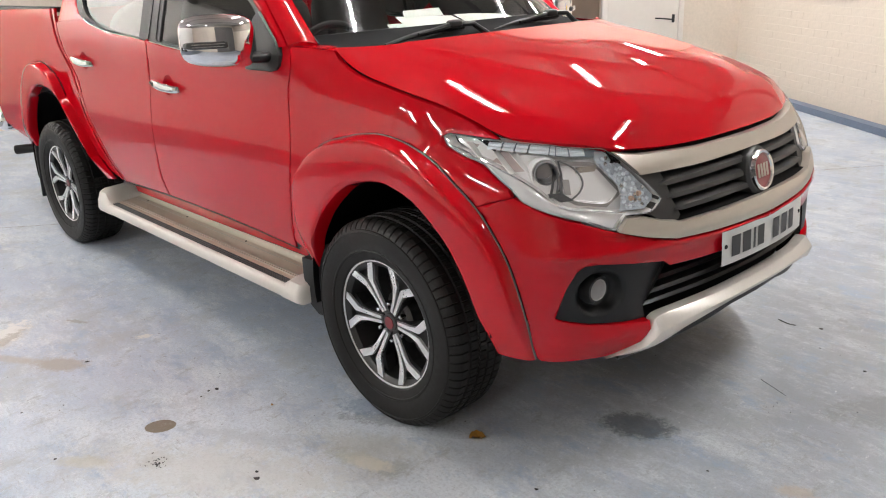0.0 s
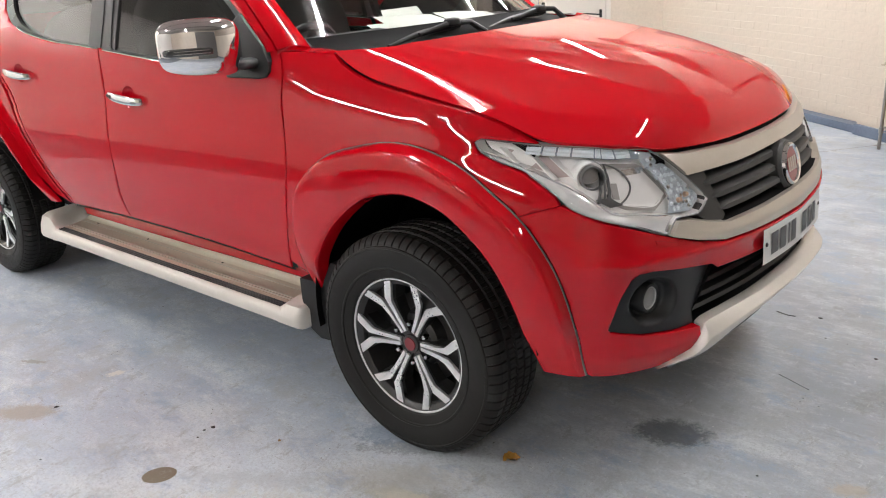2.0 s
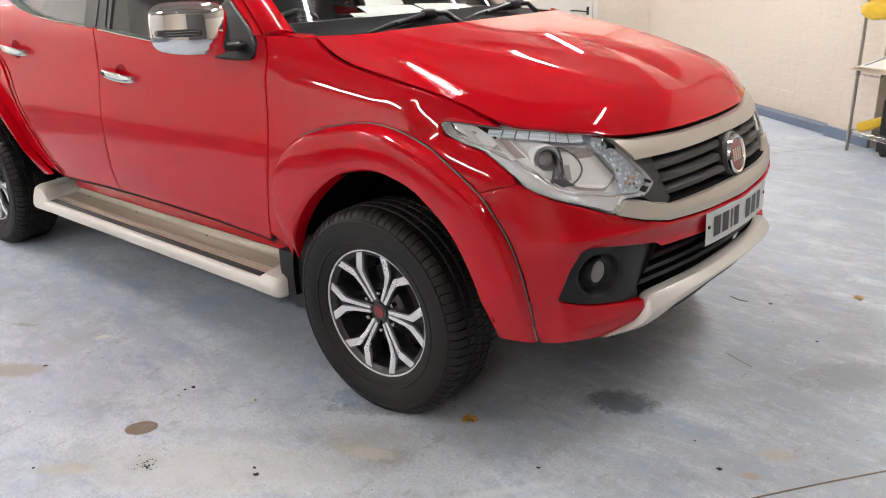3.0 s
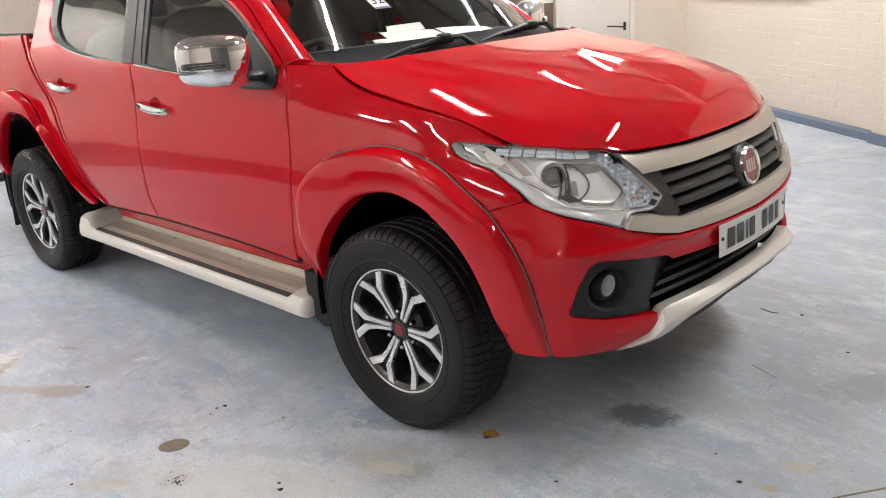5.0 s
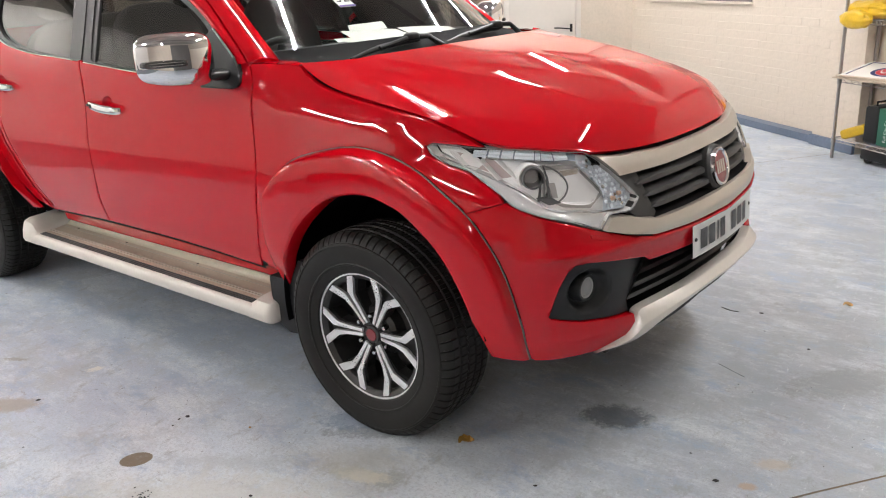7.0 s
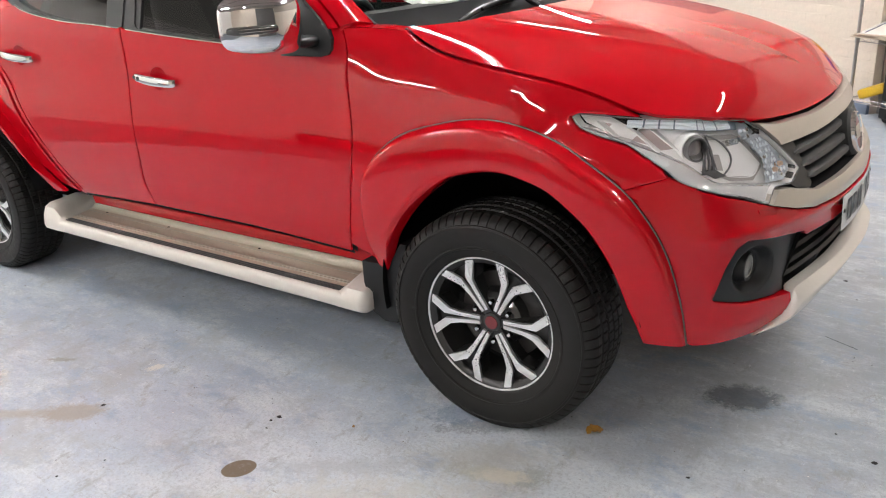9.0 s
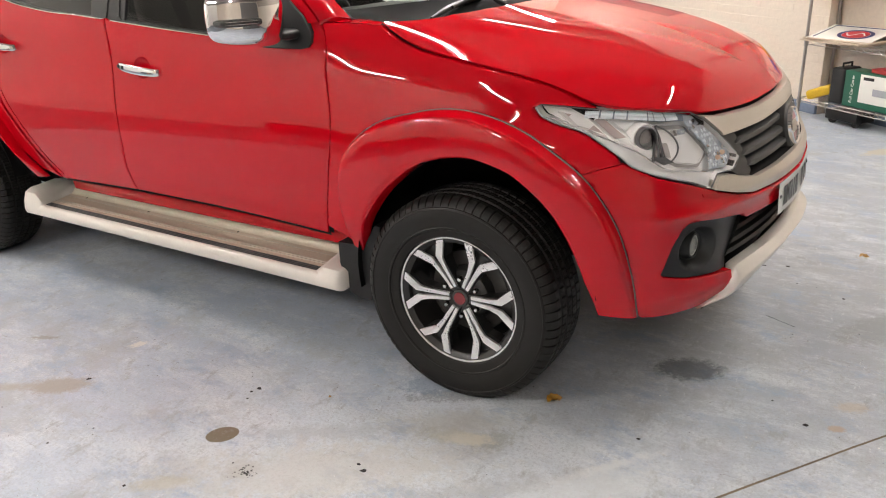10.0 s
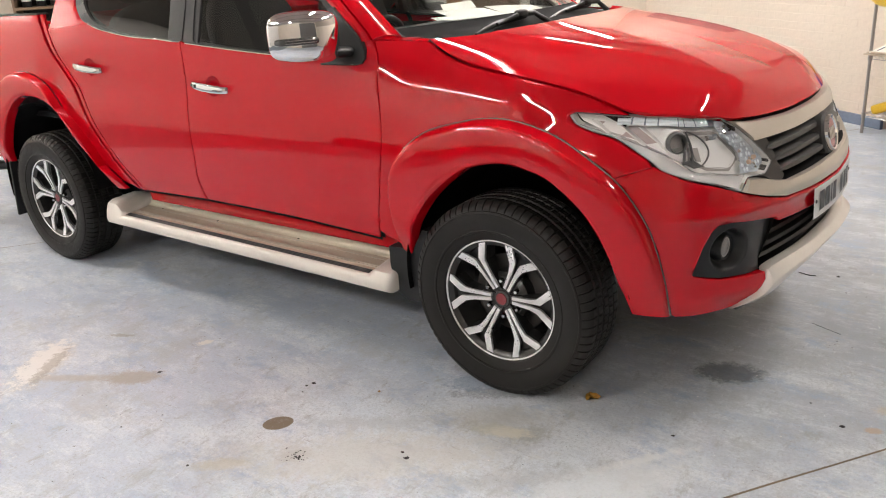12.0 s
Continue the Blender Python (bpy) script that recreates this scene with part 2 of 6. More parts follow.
# ---- mesh helpers ----
def link(name, bm, material, parent=None, label="", smooth=True, angle=32, normals=None):
    me = bpy.data.meshes.new(name)
    lay, loops = bm.verts.layers.float_vector.get("skin"), []
    if lay:
        bm.normal_update()
        for f in bm.faces:
            whole = all(v[lay].length > 0.5 for v in f.verts)
            loops += [v[lay].normalized() if whole else f.normal.copy() for v in f.verts]
        bm.verts.layers.float_vector.remove(lay)
    bm.to_mesh(me)
    bm.free()
    for m in material if isinstance(material, (list, tuple)) else [material]:
        me.materials.append(m)
    if loops:
        me.polygons.foreach_set("use_smooth", [True] * len(me.polygons))
        me.normals_split_custom_set([tuple(v) for v in loops])
    elif smooth:
        me.polygons.foreach_set("use_smooth", [True] * len(me.polygons))
        me.set_sharp_from_angle(angle=radians(angle))
    ob = new(name, me)
    if parent is not None:
        ob.parent = parent
    if label:
        ob["label"] = label
    return ob


def part(name, bm, material, parent, label="", **more):
    return link(name, bm, material, parent, label, **more)


def thing(name, label, category, at=(0, 0, 0), turn=0, group="", kind=""):
    e = new(name)
    e.empty_display_size = 0.1
    e.matrix_world = pose(*at, 0, 0, turn)
    return tagged(e, label, category, group, kind)


def flipped(bm):
    """The same shape on the other side of the truck."""
    lay = bm.verts.layers.float_vector.get("skin")
    for v in bm.verts:
        v.co.y = -v.co.y
        if lay:
            v[lay] = Vector((v[lay].x, -v[lay].y, v[lay].z))
    bmesh.ops.reverse_faces(bm, faces=bm.faces)
    return bm


def doubled(bm):
    """Both halves, mirrored across the truck's middle, in one mesh."""
    got = bmesh.ops.duplicate(bm, geom=bm.verts[:] + bm.edges[:] + bm.faces[:])["geom"]
    lay = bm.verts.layers.float_vector.get("skin")
    for g in got:
        if isinstance(g, bmesh.types.BMVert):
            g.co.y = -g.co.y
            if lay:
                g[lay] = Vector((g[lay].x, -g[lay].y, g[lay].z))
    bmesh.ops.reverse_faces(bm, faces=[g for g in got if isinstance(g, bmesh.types.BMFace)])
    bmesh.ops.remove_doubles(bm, verts=bm.verts, dist=0.0004)
    return bm


def moved(bm, m):
    bmesh.ops.transform(bm, verts=bm.verts, matrix=m)
    if m.determinant() < 0:
        bmesh.ops.reverse_faces(bm, faces=bm.faces)
    return bm


def box(size, at=(0, 0, 0), bevel=0.0, turn=(0, 0, 0), bm=None, segments=2):
    bm = bm or bmesh.new()
    vs = bmesh.ops.create_cube(bm, size=1, matrix=pose(*at, *turn) @ Matrix.Diagonal((*size, 1)))["verts"]
    if bevel:
        es = list({e for v in vs for e in v.link_edges})
        bmesh.ops.bevel(bm, geom=es, offset=bevel, segments=segments, profile=0.5, affect="EDGES")
    return bm


def grid(points, bm=None, closed_u=False, closed_v=False, flip=False):
    """A sheet of quads through rows of points."""
    bm = bm or bmesh.new()
    rows = [[bm.verts.new(p) for p in row] for row in points]
    nu, nv = len(rows), len(rows[0])
    for i in range(nu if closed_u else nu - 1):
        for j in range(nv if closed_v else nv - 1):
            q = [rows[i][j], rows[(i + 1) % nu][j], rows[(i + 1) % nu][(j + 1) % nv], rows[i][(j + 1) % nv]]
            try:
                bm.faces.new(q[::-1] if flip else q)
            except ValueError:
                pass
    return bm


def lathe(profile, n=64, bm=None, close=False):
    """profile: (radius, along y); turned round the y axis."""
    rows = [[(r * math.sin(2 * math.pi * i / n), y, r * math.cos(2 * math.pi * i / n)) for r, y in profile] for i in range(n)]
    return grid(rows, bm, closed_u=True, closed_v=close)


def pipe(points, radius, n=8, bm=None, caps=True):
    bm = bm or bmesh.new()
    pts = [Vector(p) for p in points]
    rings, up = [], None
    for i, p in enumerate(pts):
        d = (pts[min(i + 1, len(pts) - 1)] - pts[max(i - 1, 0)]).normalized()
        up = (up - d * up.dot(d)).normalized() if up else d.orthogonal().normalized()
        side = d.cross(up)
        r = radius[i] if isinstance(radius, (list, tuple)) else radius
        rings.append([bm.verts.new(p + r * (math.cos(2 * math.pi * k / n) * up + math.sin(2 * math.pi * k / n) * side)) for k in range(n)])
    for a, b in zip(rings, rings[1:]):
        for k in range(n):
            bm.faces.new((a[k], a[(k + 1) % n], b[(k + 1) % n], b[k]))
    if caps:
        bm.faces.new(rings[0][::-1]); bm.faces.new(rings[-1])
    return bm


def curve(points, n):
    """n points evenly along a smooth curve through points (any dimension)."""
    ps = [np.array(p, float) for p in points]
    ps = [2 * ps[0] - ps[1]] + ps + [2 * ps[-1] - ps[-2]]
    out = []
    for a, b, c, d in zip(ps, ps[1:], ps[2:], ps[3:]):
        for k in range(16):
            t = k / 16
            out.append(0.5 * ((2 * b) + (c - a) * t + (2 * a - 5 * b + 4 * c - d) * t * t + (3 * b - a - 3 * c + d) * t ** 3))
    out.append(ps[-2])
    lens = np.concatenate([[0], np.cumsum([np.linalg.norm(q - p) for p, q in zip(out, out[1:])])])
    want = np.linspace(0, lens[-1], n)
    arr = np.array(out)
    return [tuple(np.interp(w, lens, arr[:, k]) for k in range(arr.shape[1])) for w in want]


# ---- the truck's skin ----
def spline(points, values):
    """Smooth (monotone cubic) curve through points, as a function."""
    xs = list(points); ys = list(values); n = len(xs)
    d = [(ys[i+1]-ys[i])/(xs[i+1]-xs[i]) for i in range(n-1)]
    m = [d[0]] + [0.0 if d[i-1]*d[i] <= 0 else 2*d[i-1]*d[i]/(d[i-1]+d[i]) for i in range(1, n-1)] + [d[-1]]
    def f(x):
        if x <= xs[0]: return ys[0]
        if x >= xs[-1]: return ys[-1]
        i = 0
        while x > xs[i+1]: i += 1
        h = xs[i+1]-xs[i]; t = (x-xs[i])/h
        return ys[i]*(1+2*t)*(1-t)**2 + m[i]*h*t*(1-t)**2 + ys[i+1]*t*t*(3-2*t) + m[i+1]*h*t*t*(t-1)
    return f

def eased(f, lo, hi, sigma, odd=None):
    """The curve f, evened out over sigma; odd: -1 or 1, how it goes on past zero."""
    step = 0.002
    k = int(3 * sigma / step)
    xs = [lo + step * i for i in range(-k, int((hi - lo) / step) + k + 2)]
    if odd is None:
        ys = [f(x) for x in xs]
    else:
        top = (f(hi) - f(hi - 0.01)) / 0.01
        ys = [odd * f(-x) if x < 0 else f(x) if x <= hi else f(hi) + top * (x - hi) for x in xs]
    w = np.exp(-0.5 * (np.arange(-k, k + 1) * step / sigma) ** 2)
    got = np.convolve(ys, w / w.sum(), "valid").tolist()
    last = len(got) - 1

    def g(x):
        if odd is not None and x < 0:
            return odd * g(-x)
        q = min(last - 1e-6, max(0.0, (x - lo) / step))
        i = int(q)
        return got[i] + (got[i + 1] - got[i]) * (q - i)
    return g


# plan contour of the body at its widest, from the nose's middle round the corner and back along the side
PLAN = [(0.885, 0.0), (0.868, 0.22), (0.826, 0.42), (0.77, 0.585), (0.72, 0.69), (0.665, 0.765), (0.59, 0.808), (0.48, 0.838), (0.33, 0.85), (0.1, 0.853), (-0.6, 0.856), (-1.6, 0.86), (-2.6, 0.858), (-3.6, 0.85), (-4.2, 0.84)]
def _arc():
    s = [0.0]
    for a, b in zip(PLAN, PLAN[1:]): s.append(s[-1]+math.hypot(b[0]-a[0], b[1]-a[1]))
    return s
ARC = _arc()
S_END = ARC[-1]
plan_x, plan_y = eased(spline(ARC, [p[0] for p in PLAN]), 0.0, S_END, 0.04, 1), eased(spline(ARC, [p[1] for p in PLAN]), 0.0, S_END, 0.04, -1)
front_in = eased(spline([0.30, 0.38, 0.45, 0.55, 0.70, 0.77, 0.86, 0.93, 0.98, 1.03, 1.09], [0.05, 0.02, 0.0, -0.004, 0.0, 0.012, 0.042, 0.075, 0.108, 0.155, 0.24]), 0.28, 1.42, 0.022)
side_in = eased(spline([0.30, 0.42, 0.50, 0.62, 0.75, 0.82, 0.88, 0.98, 1.06, 1.10, 1.16, 1.22, 1.28], [0.10, 0.062, 0.035, 0.012, 0.003, 0.001, 0.004, 0.0155, 0.0285, 0.0355, 0.049, 0.074, 0.12]), 0.28, 1.42, 0.022)
wing_in = eased(spline([0.30, 0.45, 0.60, 0.80, 0.90, 0.98, 1.03, 1.08, 1.16, 1.24, 1.3], [0.06, 0.03, 0.005, 0.0, 0.010, 0.027, 0.040, 0.052, 0.072, 0.095, 0.14]), 0.28, 1.42, 0.022)
wing_crease = eased(spline([1.2, 1.41, 1.56, 1.68, 1.9, 2.1, 2.4], [1.030, 1.046, 1.063, 1.074, 1.088, 1.093, 1.097]), 1.1, 2.5, 0.06)
gap_top = eased(spline([1.054, 1.137, 1.247, 1.42, 1.562, 1.66, 1.74, 1.824], [1.022, 1.056, 1.092, 1.125, 1.147, 1.164, 1.19, 1.238]), 1.06, 1.82, 0.03)
bed_in = eased(spline([0.30, 0.50, 0.62, 0.75, 0.95, 1.10, 1.25, 1.34, 1.40], [0.10, 0.04, 0.012, 0.004, 0.0, 0.010, 0.024, 0.036, 0.06]), 0.28, 1.42, 0.022)


belt_line = eased(spline([2.09, 2.5, 2.85, 3.3, 3.56, 3.80, 3.95], [1.165, 1.183, 1.205, 1.24, 1.258, 1.295, 1.335]), 2.0, 4.2, 0.08)


def smooth(a, b, x):
    t = min(1, max(0, (x-a)/(b-a))); return t*t*(3-2*t)
def fold(x, wide):
    """Nought below zero and x above, rounded over wide."""
    return wide * math.log(1 + math.exp(min(60, x / wide)))


def inset(s, z):
    k = 0.2*smooth(0.85, 1.0, z)
    w1 = smooth(0.55+k, 1.25+k, s)      # nose to wing
    w2 = smooth(1.45, 2.12, s)       # wing to doors
    ze = z-(belt_line(s)-1.165)*smooth(0.98, 1.22, z)   # the shoulder rises with the window line
    w3 = smooth(4.20, 4.42, s)       # cab to load bed
    v = front_in(z)*(1-w1) + w1*(wing_in(z)*(1-w2) + w2*(side_in(ze)*(1-w3) + bed_in(z)*w3))
    if 1.1 < s < 2.45 and z > 0.98:      # the line along the wing's shoulder
        v += 0.17*smooth(1.12, 1.55, s)*smooth(2.12, 1.82, s)*fold(z-wing_crease(s), 0.007)
        # its top rolls over into the bonnet joint
        if s < 1.82:
            v += 0.42*smooth(1.12, 1.30, s)*smooth(1.80, 1.68, s)*fold(z-gap_top(s)+0.016, 0.005)
    return v
def shell(s, z, out=0.0):
    """The right half of the body's skin: s metres along the plan contour, z up."""
    e = 0.01
    x, y = plan_x(s), plan_y(s)
    a, b = s-e, min(S_END, s+e)
    dx, dy = plan_x(b)-plan_x(a), plan_y(b)-plan_y(a)
    l = math.hypot(dx, dy); nx, ny = dy/l, -dx/l
    d = out-inset(s, z)
    return (x+nx*d, -(y+ny*d), z)


def side_y(x, z, out=0.0):
    """How far to the right the flank stands at x, z."""
    s = 1.49 - x
    for _ in range(6):
        s += shell(s, z, out)[0] - x
        s = min(max(s, 0.05), S_END)
    return shell(s, z, out)[1]


def inside(p, poly):
    hit = False
    for (x0, y0), (x1, y1) in zip(poly, poly[1:] + poly[:1]):
        if (y0 > p[1]) != (y1 > p[1]) and p[0] < x0 + (p[1] - y0) * (x1 - x0) / (y1 - y0):
            hit = not hit
    return hit


def far_from(p, poly, d):
    for (x0, y0), (x1, y1) in zip(poly, poly[1:] + poly[:1]):
        dx, dy = x1 - x0, y1 - y0
        t = min(1, max(0, ((p[0] - x0) * dx + (p[1] - y0) * dy) / (dx * dx + dy * dy + 1e-12)))
        if math.hypot(p[0] - x0 - t * dx, p[1] - y0 - t * dy) < d:
            return False
    return True


def soften(poly, times=2, keep=()):
    for _ in range(times):
        out = []
        for a, b in zip(poly, poly[1:] + poly[:1]):
            out += [(0.75 * a[0] + 0.25 * b[0], 0.75 * a[1] + 0.25 * b[1]), (0.25 * a[0] + 0.75 * b[0], 0.25 * a[1] + 0.75 * b[1])]
        poly = out
    return poly


def shrunk(poly, d):
    """The outline drawn in by d."""
    area = sum(a[0] * b[1] - b[0] * a[1] for a, b in zip(poly, poly[1:] + poly[:1]))
    sg = 1 if area > 0 else -1
    out, n = [], len(poly)
    for i, p in enumerate(poly):
        a, b = poly[i - 1], poly[(i + 1) % n]
        e, f = (p[0] - a[0], p[1] - a[1]), (b[0] - p[0], b[1] - p[1])
        le, lf = math.hypot(*e) + 1e-9, math.hypot(*f) + 1e-9
        nx, ny = -(e[1] / le + f[1] / lf), e[0] / le + f[0] / lf
        l = math.hypot(nx, ny) + 1e-9
        c = max(0.5, l / 2)
        out.append((p[0] + sg * nx / l * d / c, p[1] + sg * ny / l * d / c))
    return out


def panel(poly, out=0.0, depth=0.014, step=0.022, fn=shell, gap=0.0, relief=None, holes=(), lines=()):
    """A skin panel over an outline in the skin's own plane, with its edges turned in by depth."""
    from mathutils.geometry import delaunay_2d_cdt
    if gap:
        poly = shrunk(poly, gap)
    rim = []
    for a, b in zip(poly, poly[1:] + poly[:1]):
        k = max(1, int(math.hypot(b[0] - a[0], b[1] - a[1]) / step))
        rim += [(a[0] + (b[0] - a[0]) * i / k, a[1] + (b[1] - a[1]) * i / k) for i in range(k)]
    xs, ys = [p[0] for p in rim], [p[1] for p in rim]
    pts = []
    for i in range(int((max(xs) - min(xs)) / step) + 1):
        for j in range(int((max(ys) - min(ys)) / step) + 1):
            p = (min(xs) + (i + 0.5) * step, min(ys) + (j + 0.5) * step)
            if inside(p, rim) and far_from(p, rim, step * 0.45):
                pts.append(p)
    # a second line just inside the rim, so that the edge can be rounded
    edge = 0.0035 if step > 0.02 and depth else 0.0
    if edge:
        pts = [p for p in shrunk(rim, edge) if inside(p, rim) and far_from(p, rim, edge * 0.8)] + pts
    outer = len(rim)
    for line in lines:
        pts = [p for p in pts if min(math.hypot(p[0] - q[0], p[1] - q[1]) for q in line) > 0.006] + [q for q in line if inside(q, rim) and far_from(q, rim, 0.006)]
    n = len(rim)
    ties = [(i, (i + 1) % n) for i in range(n)]
    pts = [p for p in pts if all(far_from(p, h, step * 0.4) for h in holes)]
    for h in holes:
        ties += [(n + i, n + (i + 1) % len(h)) for i in range(len(h))]
        rim = rim + list(h)
        n += len(h)
    co, _, fs, *_ = delaunay_2d_cdt([Vector(p) for p in rim + pts], ties, [], 1, 1e-6)
    for h in holes:
        fs = [f for f in fs if not inside((sum(co[i][0] for i in f) / len(f), sum(co[i][1] for i in f) / len(f)), list(h))]

    def where(u, v, o):
        return fn(u, v, o + (relief(u, v) if relief else 0.0))
    bm = bmesh.new()
    lay = bm.verts.layers.float_vector.new("skin")
    vs = []
    drawn = shrunk(rim[:outer], edge) if edge else []
    way = Vector(fn(co[0][0], co[0][1], out + 0.01)) - Vector(fn(co[0][0], co[0][1], out))
    for i, p in enumerate(co):
        at, e = Vector(where(p[0], p[1], out)), 0.004
        nn = (Vector(where(p[0] + e, p[1], out)) - Vector(where(p[0] - e, p[1], out))).cross(Vector(where(p[0], p[1] + e, out)) - Vector(where(p[0], p[1] - e, out))).normalized()
        if nn.dot(Vector(fn(p[0], p[1], out + 0.01)) - Vector(fn(p[0], p[1], out))) < 0:
            nn = -nn
        if edge and i < outer and abs(at.y) > 0.002:
            side = (at - Vector(where(drawn[i][0], drawn[i][1], out))).normalized()
            at = at - nn * 0.0012
            nn = (nn + side * 0.8).normalized()
        v = bm.verts.new(at)
        v[lay] = nn
        vs.append(v)
    for f in fs:
        try:
            bm.faces.new([vs[i] for i in f])
        except ValueError:
            pass
    bmesh.ops.recalc_face_normals(bm, faces=bm.faces)
    mid = sum((f.calc_center_median() for f in bm.faces), Vector()) / len(bm.faces)
    a, b = Vector(fn(co[0][0], co[0][1], out)), Vector(fn(co[0][0], co[0][1], out + 0.01))
    near = min(bm.faces, key=lambda f: (f.calc_center_median() - a).length)
    if near.normal.dot(b - a) < 0:
        bmesh.ops.reverse_faces(bm, faces=bm.faces)
    if depth:
        edges = [e for e in bm.edges if e.is_boundary and max(abs(v.co.y) for v in e.verts) > 0.002]
        back = {}
        for e in edges:
            for v in e.verts:
                if v not in back:
                    back[v] = None
        uvs = {v: p for v, p in zip(vs, co)}
        for v in back:
            p = uvs[v]
            back[v] = bm.verts.new(where(p[0], p[1], out - depth))
        for e in edges:
            f = e.link_faces[0]
            va, vb = e.verts
            for l in f.loops:
                if l.edge == e:
                    va, vb = l.vert, l.link_loop_next.vert
            bm.faces.new((vb, va, back[va], back[vb]))
    return bm


def strip(points, width, out, fn=shell):
    """A narrow band behind a joint."""
    c = curve(points, 40)
    rows = []
    for i, p in enumerate(c):
        a, b = c[max(0, i - 1)], c[min(len(c) - 1, i + 1)]
        d = (b[0] - a[0], b[1] - a[1]); l = math.hypot(*d)
        nx, ny = -d[1] / l, d[0] / l
        rows.append([fn(p[0] + nx * w * width, p[1] + ny * w * width, out) for w in (-1, -0.5, 0, 0.5, 1)])
    return grid(rows)


def bead(points, radius, out, n=60, fn=shell, sides=8):
    return pipe([fn(p[0], p[1], out) for p in curve(points, n)], radius, sides)


# ---- the truck ----
truck = thing("pickup_truck", "glossy red double-cab pickup truck parked on the blue floor", "pickup truck")


def both(name, make, material, parent=truck, label="", **more):
    """The part on the right and its mirror image on the left."""
    return [part(name, make() if k == 0 else flipped(make()), material, parent, label, **more) for k in (0, 1)]


def smooth_line(pts, times):
    a = np.array(pts, float)
    for _ in range(times):
        a[1:-1] += 0.25 * (a[:-2] - 2 * a[1:-1] + a[2:])
    return a.tolist()


# joints of the skin, in metres along the contour and up
JOINT_FRONT = [(2.062, 1.248), (2.032, 1.205), (2.016, 1.16), (2.012, 1.10), (2.004, 1.04), (1.994, 0.98), (1.99, 0.88), (2.02, 0.70), (2.06, 0.52), (2.068, 0.49)]
JOINT_MIDDLE = [(3.165, 1.236), (3.135, 1.10), (3.13, 0.90), (3.132, 0.72), (3.14, 0.62), (3.12, 0.517)]
JOINT_REAR = [(4.33, 1.36), (4.255, 1.22), (4.16, 1.10), (4.05, 0.98), (3.955, 0.82), (3.80, 0.635), (3.66, 0.50)]
BELT = [(2.09, 1.165), (2.5, 1.183), (2.85, 1.205), (3.3, 1.24), (3.56, 1.255), (3.80, 1.29), (3.93, 1.335)]
SILL = [(2.068, 0.49), (2.55, 0.513), (3.12, 0.517), (3.66, 0.50)]
BONNET_GAP = [(1.824, 1.238), (1.74, 1.19), (1.66, 1.164), (1.562, 1.147), (1.42, 1.125), (1.247, 1.092), (1.137, 1.056), (1.054, 1.022)]
GAP_LINE = [tuple(p) for p in smooth_line(curve(BONNET_GAP, 40), 12)]
LAMP = [(1.239, 1.019), (1.22, 1.027), (1.062, 1.018), (0.85, 1.010), (0.667, 0.996), (0.606, 0.985), (0.533, 0.924), (0.467, 0.853), (0.471, 0.839), (0.513, 0.815), (0.593, 0.817), (0.631, 0.783), (0.733, 0.818), (0.845, 0.847), (0.92, 0.872), (0.966, 0.903), (1.075, 0.957), (1.153, 0.974), (1.215, 0.995)]
# wheel-arch flares: outer and inner edge, x and z from the wheel's axle line
ARCH_F_OUT = [(-0.452, 0.47), (-0.462, 0.62), (-0.445, 0.80), (-0.319, 0.925), (-0.148, 0.981), (-0.015, 1.0), (0.104, 0.990), (0.231, 0.952), (0.324, 0.905), (0.407, 0.855), (0.461, 0.806), (0.52, 0.724), (0.556, 0.64), (0.585, 0.52), (0.597, 0.40)]
ARCH_F_IN = [(-0.405, 0.455), (-0.375, 0.53), (-0.335, 0.61), (-0.250, 0.718), (-0.13, 0.815), (-0.052, 0.848), (0.055, 0.866), (0.150, 0.853), (0.240, 0.820), (0.350, 0.73), (0.425, 0.61), (0.468, 0.48), (0.485, 0.40)]
ARCH_R_OUT = [(0.73, 0.497), (0.66, 0.555), (0.468, 0.703), (0.331, 0.844), (0.191, 0.988), (0.086, 1.043), (-0.061, 1.067), (-0.2, 1.045), (-0.33, 0.96), (-0.45, 0.80), (-0.53, 0.62), (-0.56, 0.48)]
ARCH_R_IN = [(0.65, 0.490), (0.555, 0.659), (0.392, 0.824), (0.225, 0.917), (0.057, 0.945), (-0.112, 0.915), (-0.265, 0.805), (-0.39, 0.64), (-0.45, 0.50)]


def to_skin(pts, x0):
    """Side-view points as skin coordinates."""
    got = []
    for x, z in pts:
        s = 1.49 - (x + x0)
        for _ in range(8):
            s += shell(s, z)[0] - (x + x0)
        got.append((s, z))
    return got


FLARE_F, FLARE_R = to_skin(curve(ARCH_F_OUT, 40), 0.0), to_skin(curve(ARCH_R_OUT, 36), -3.0)


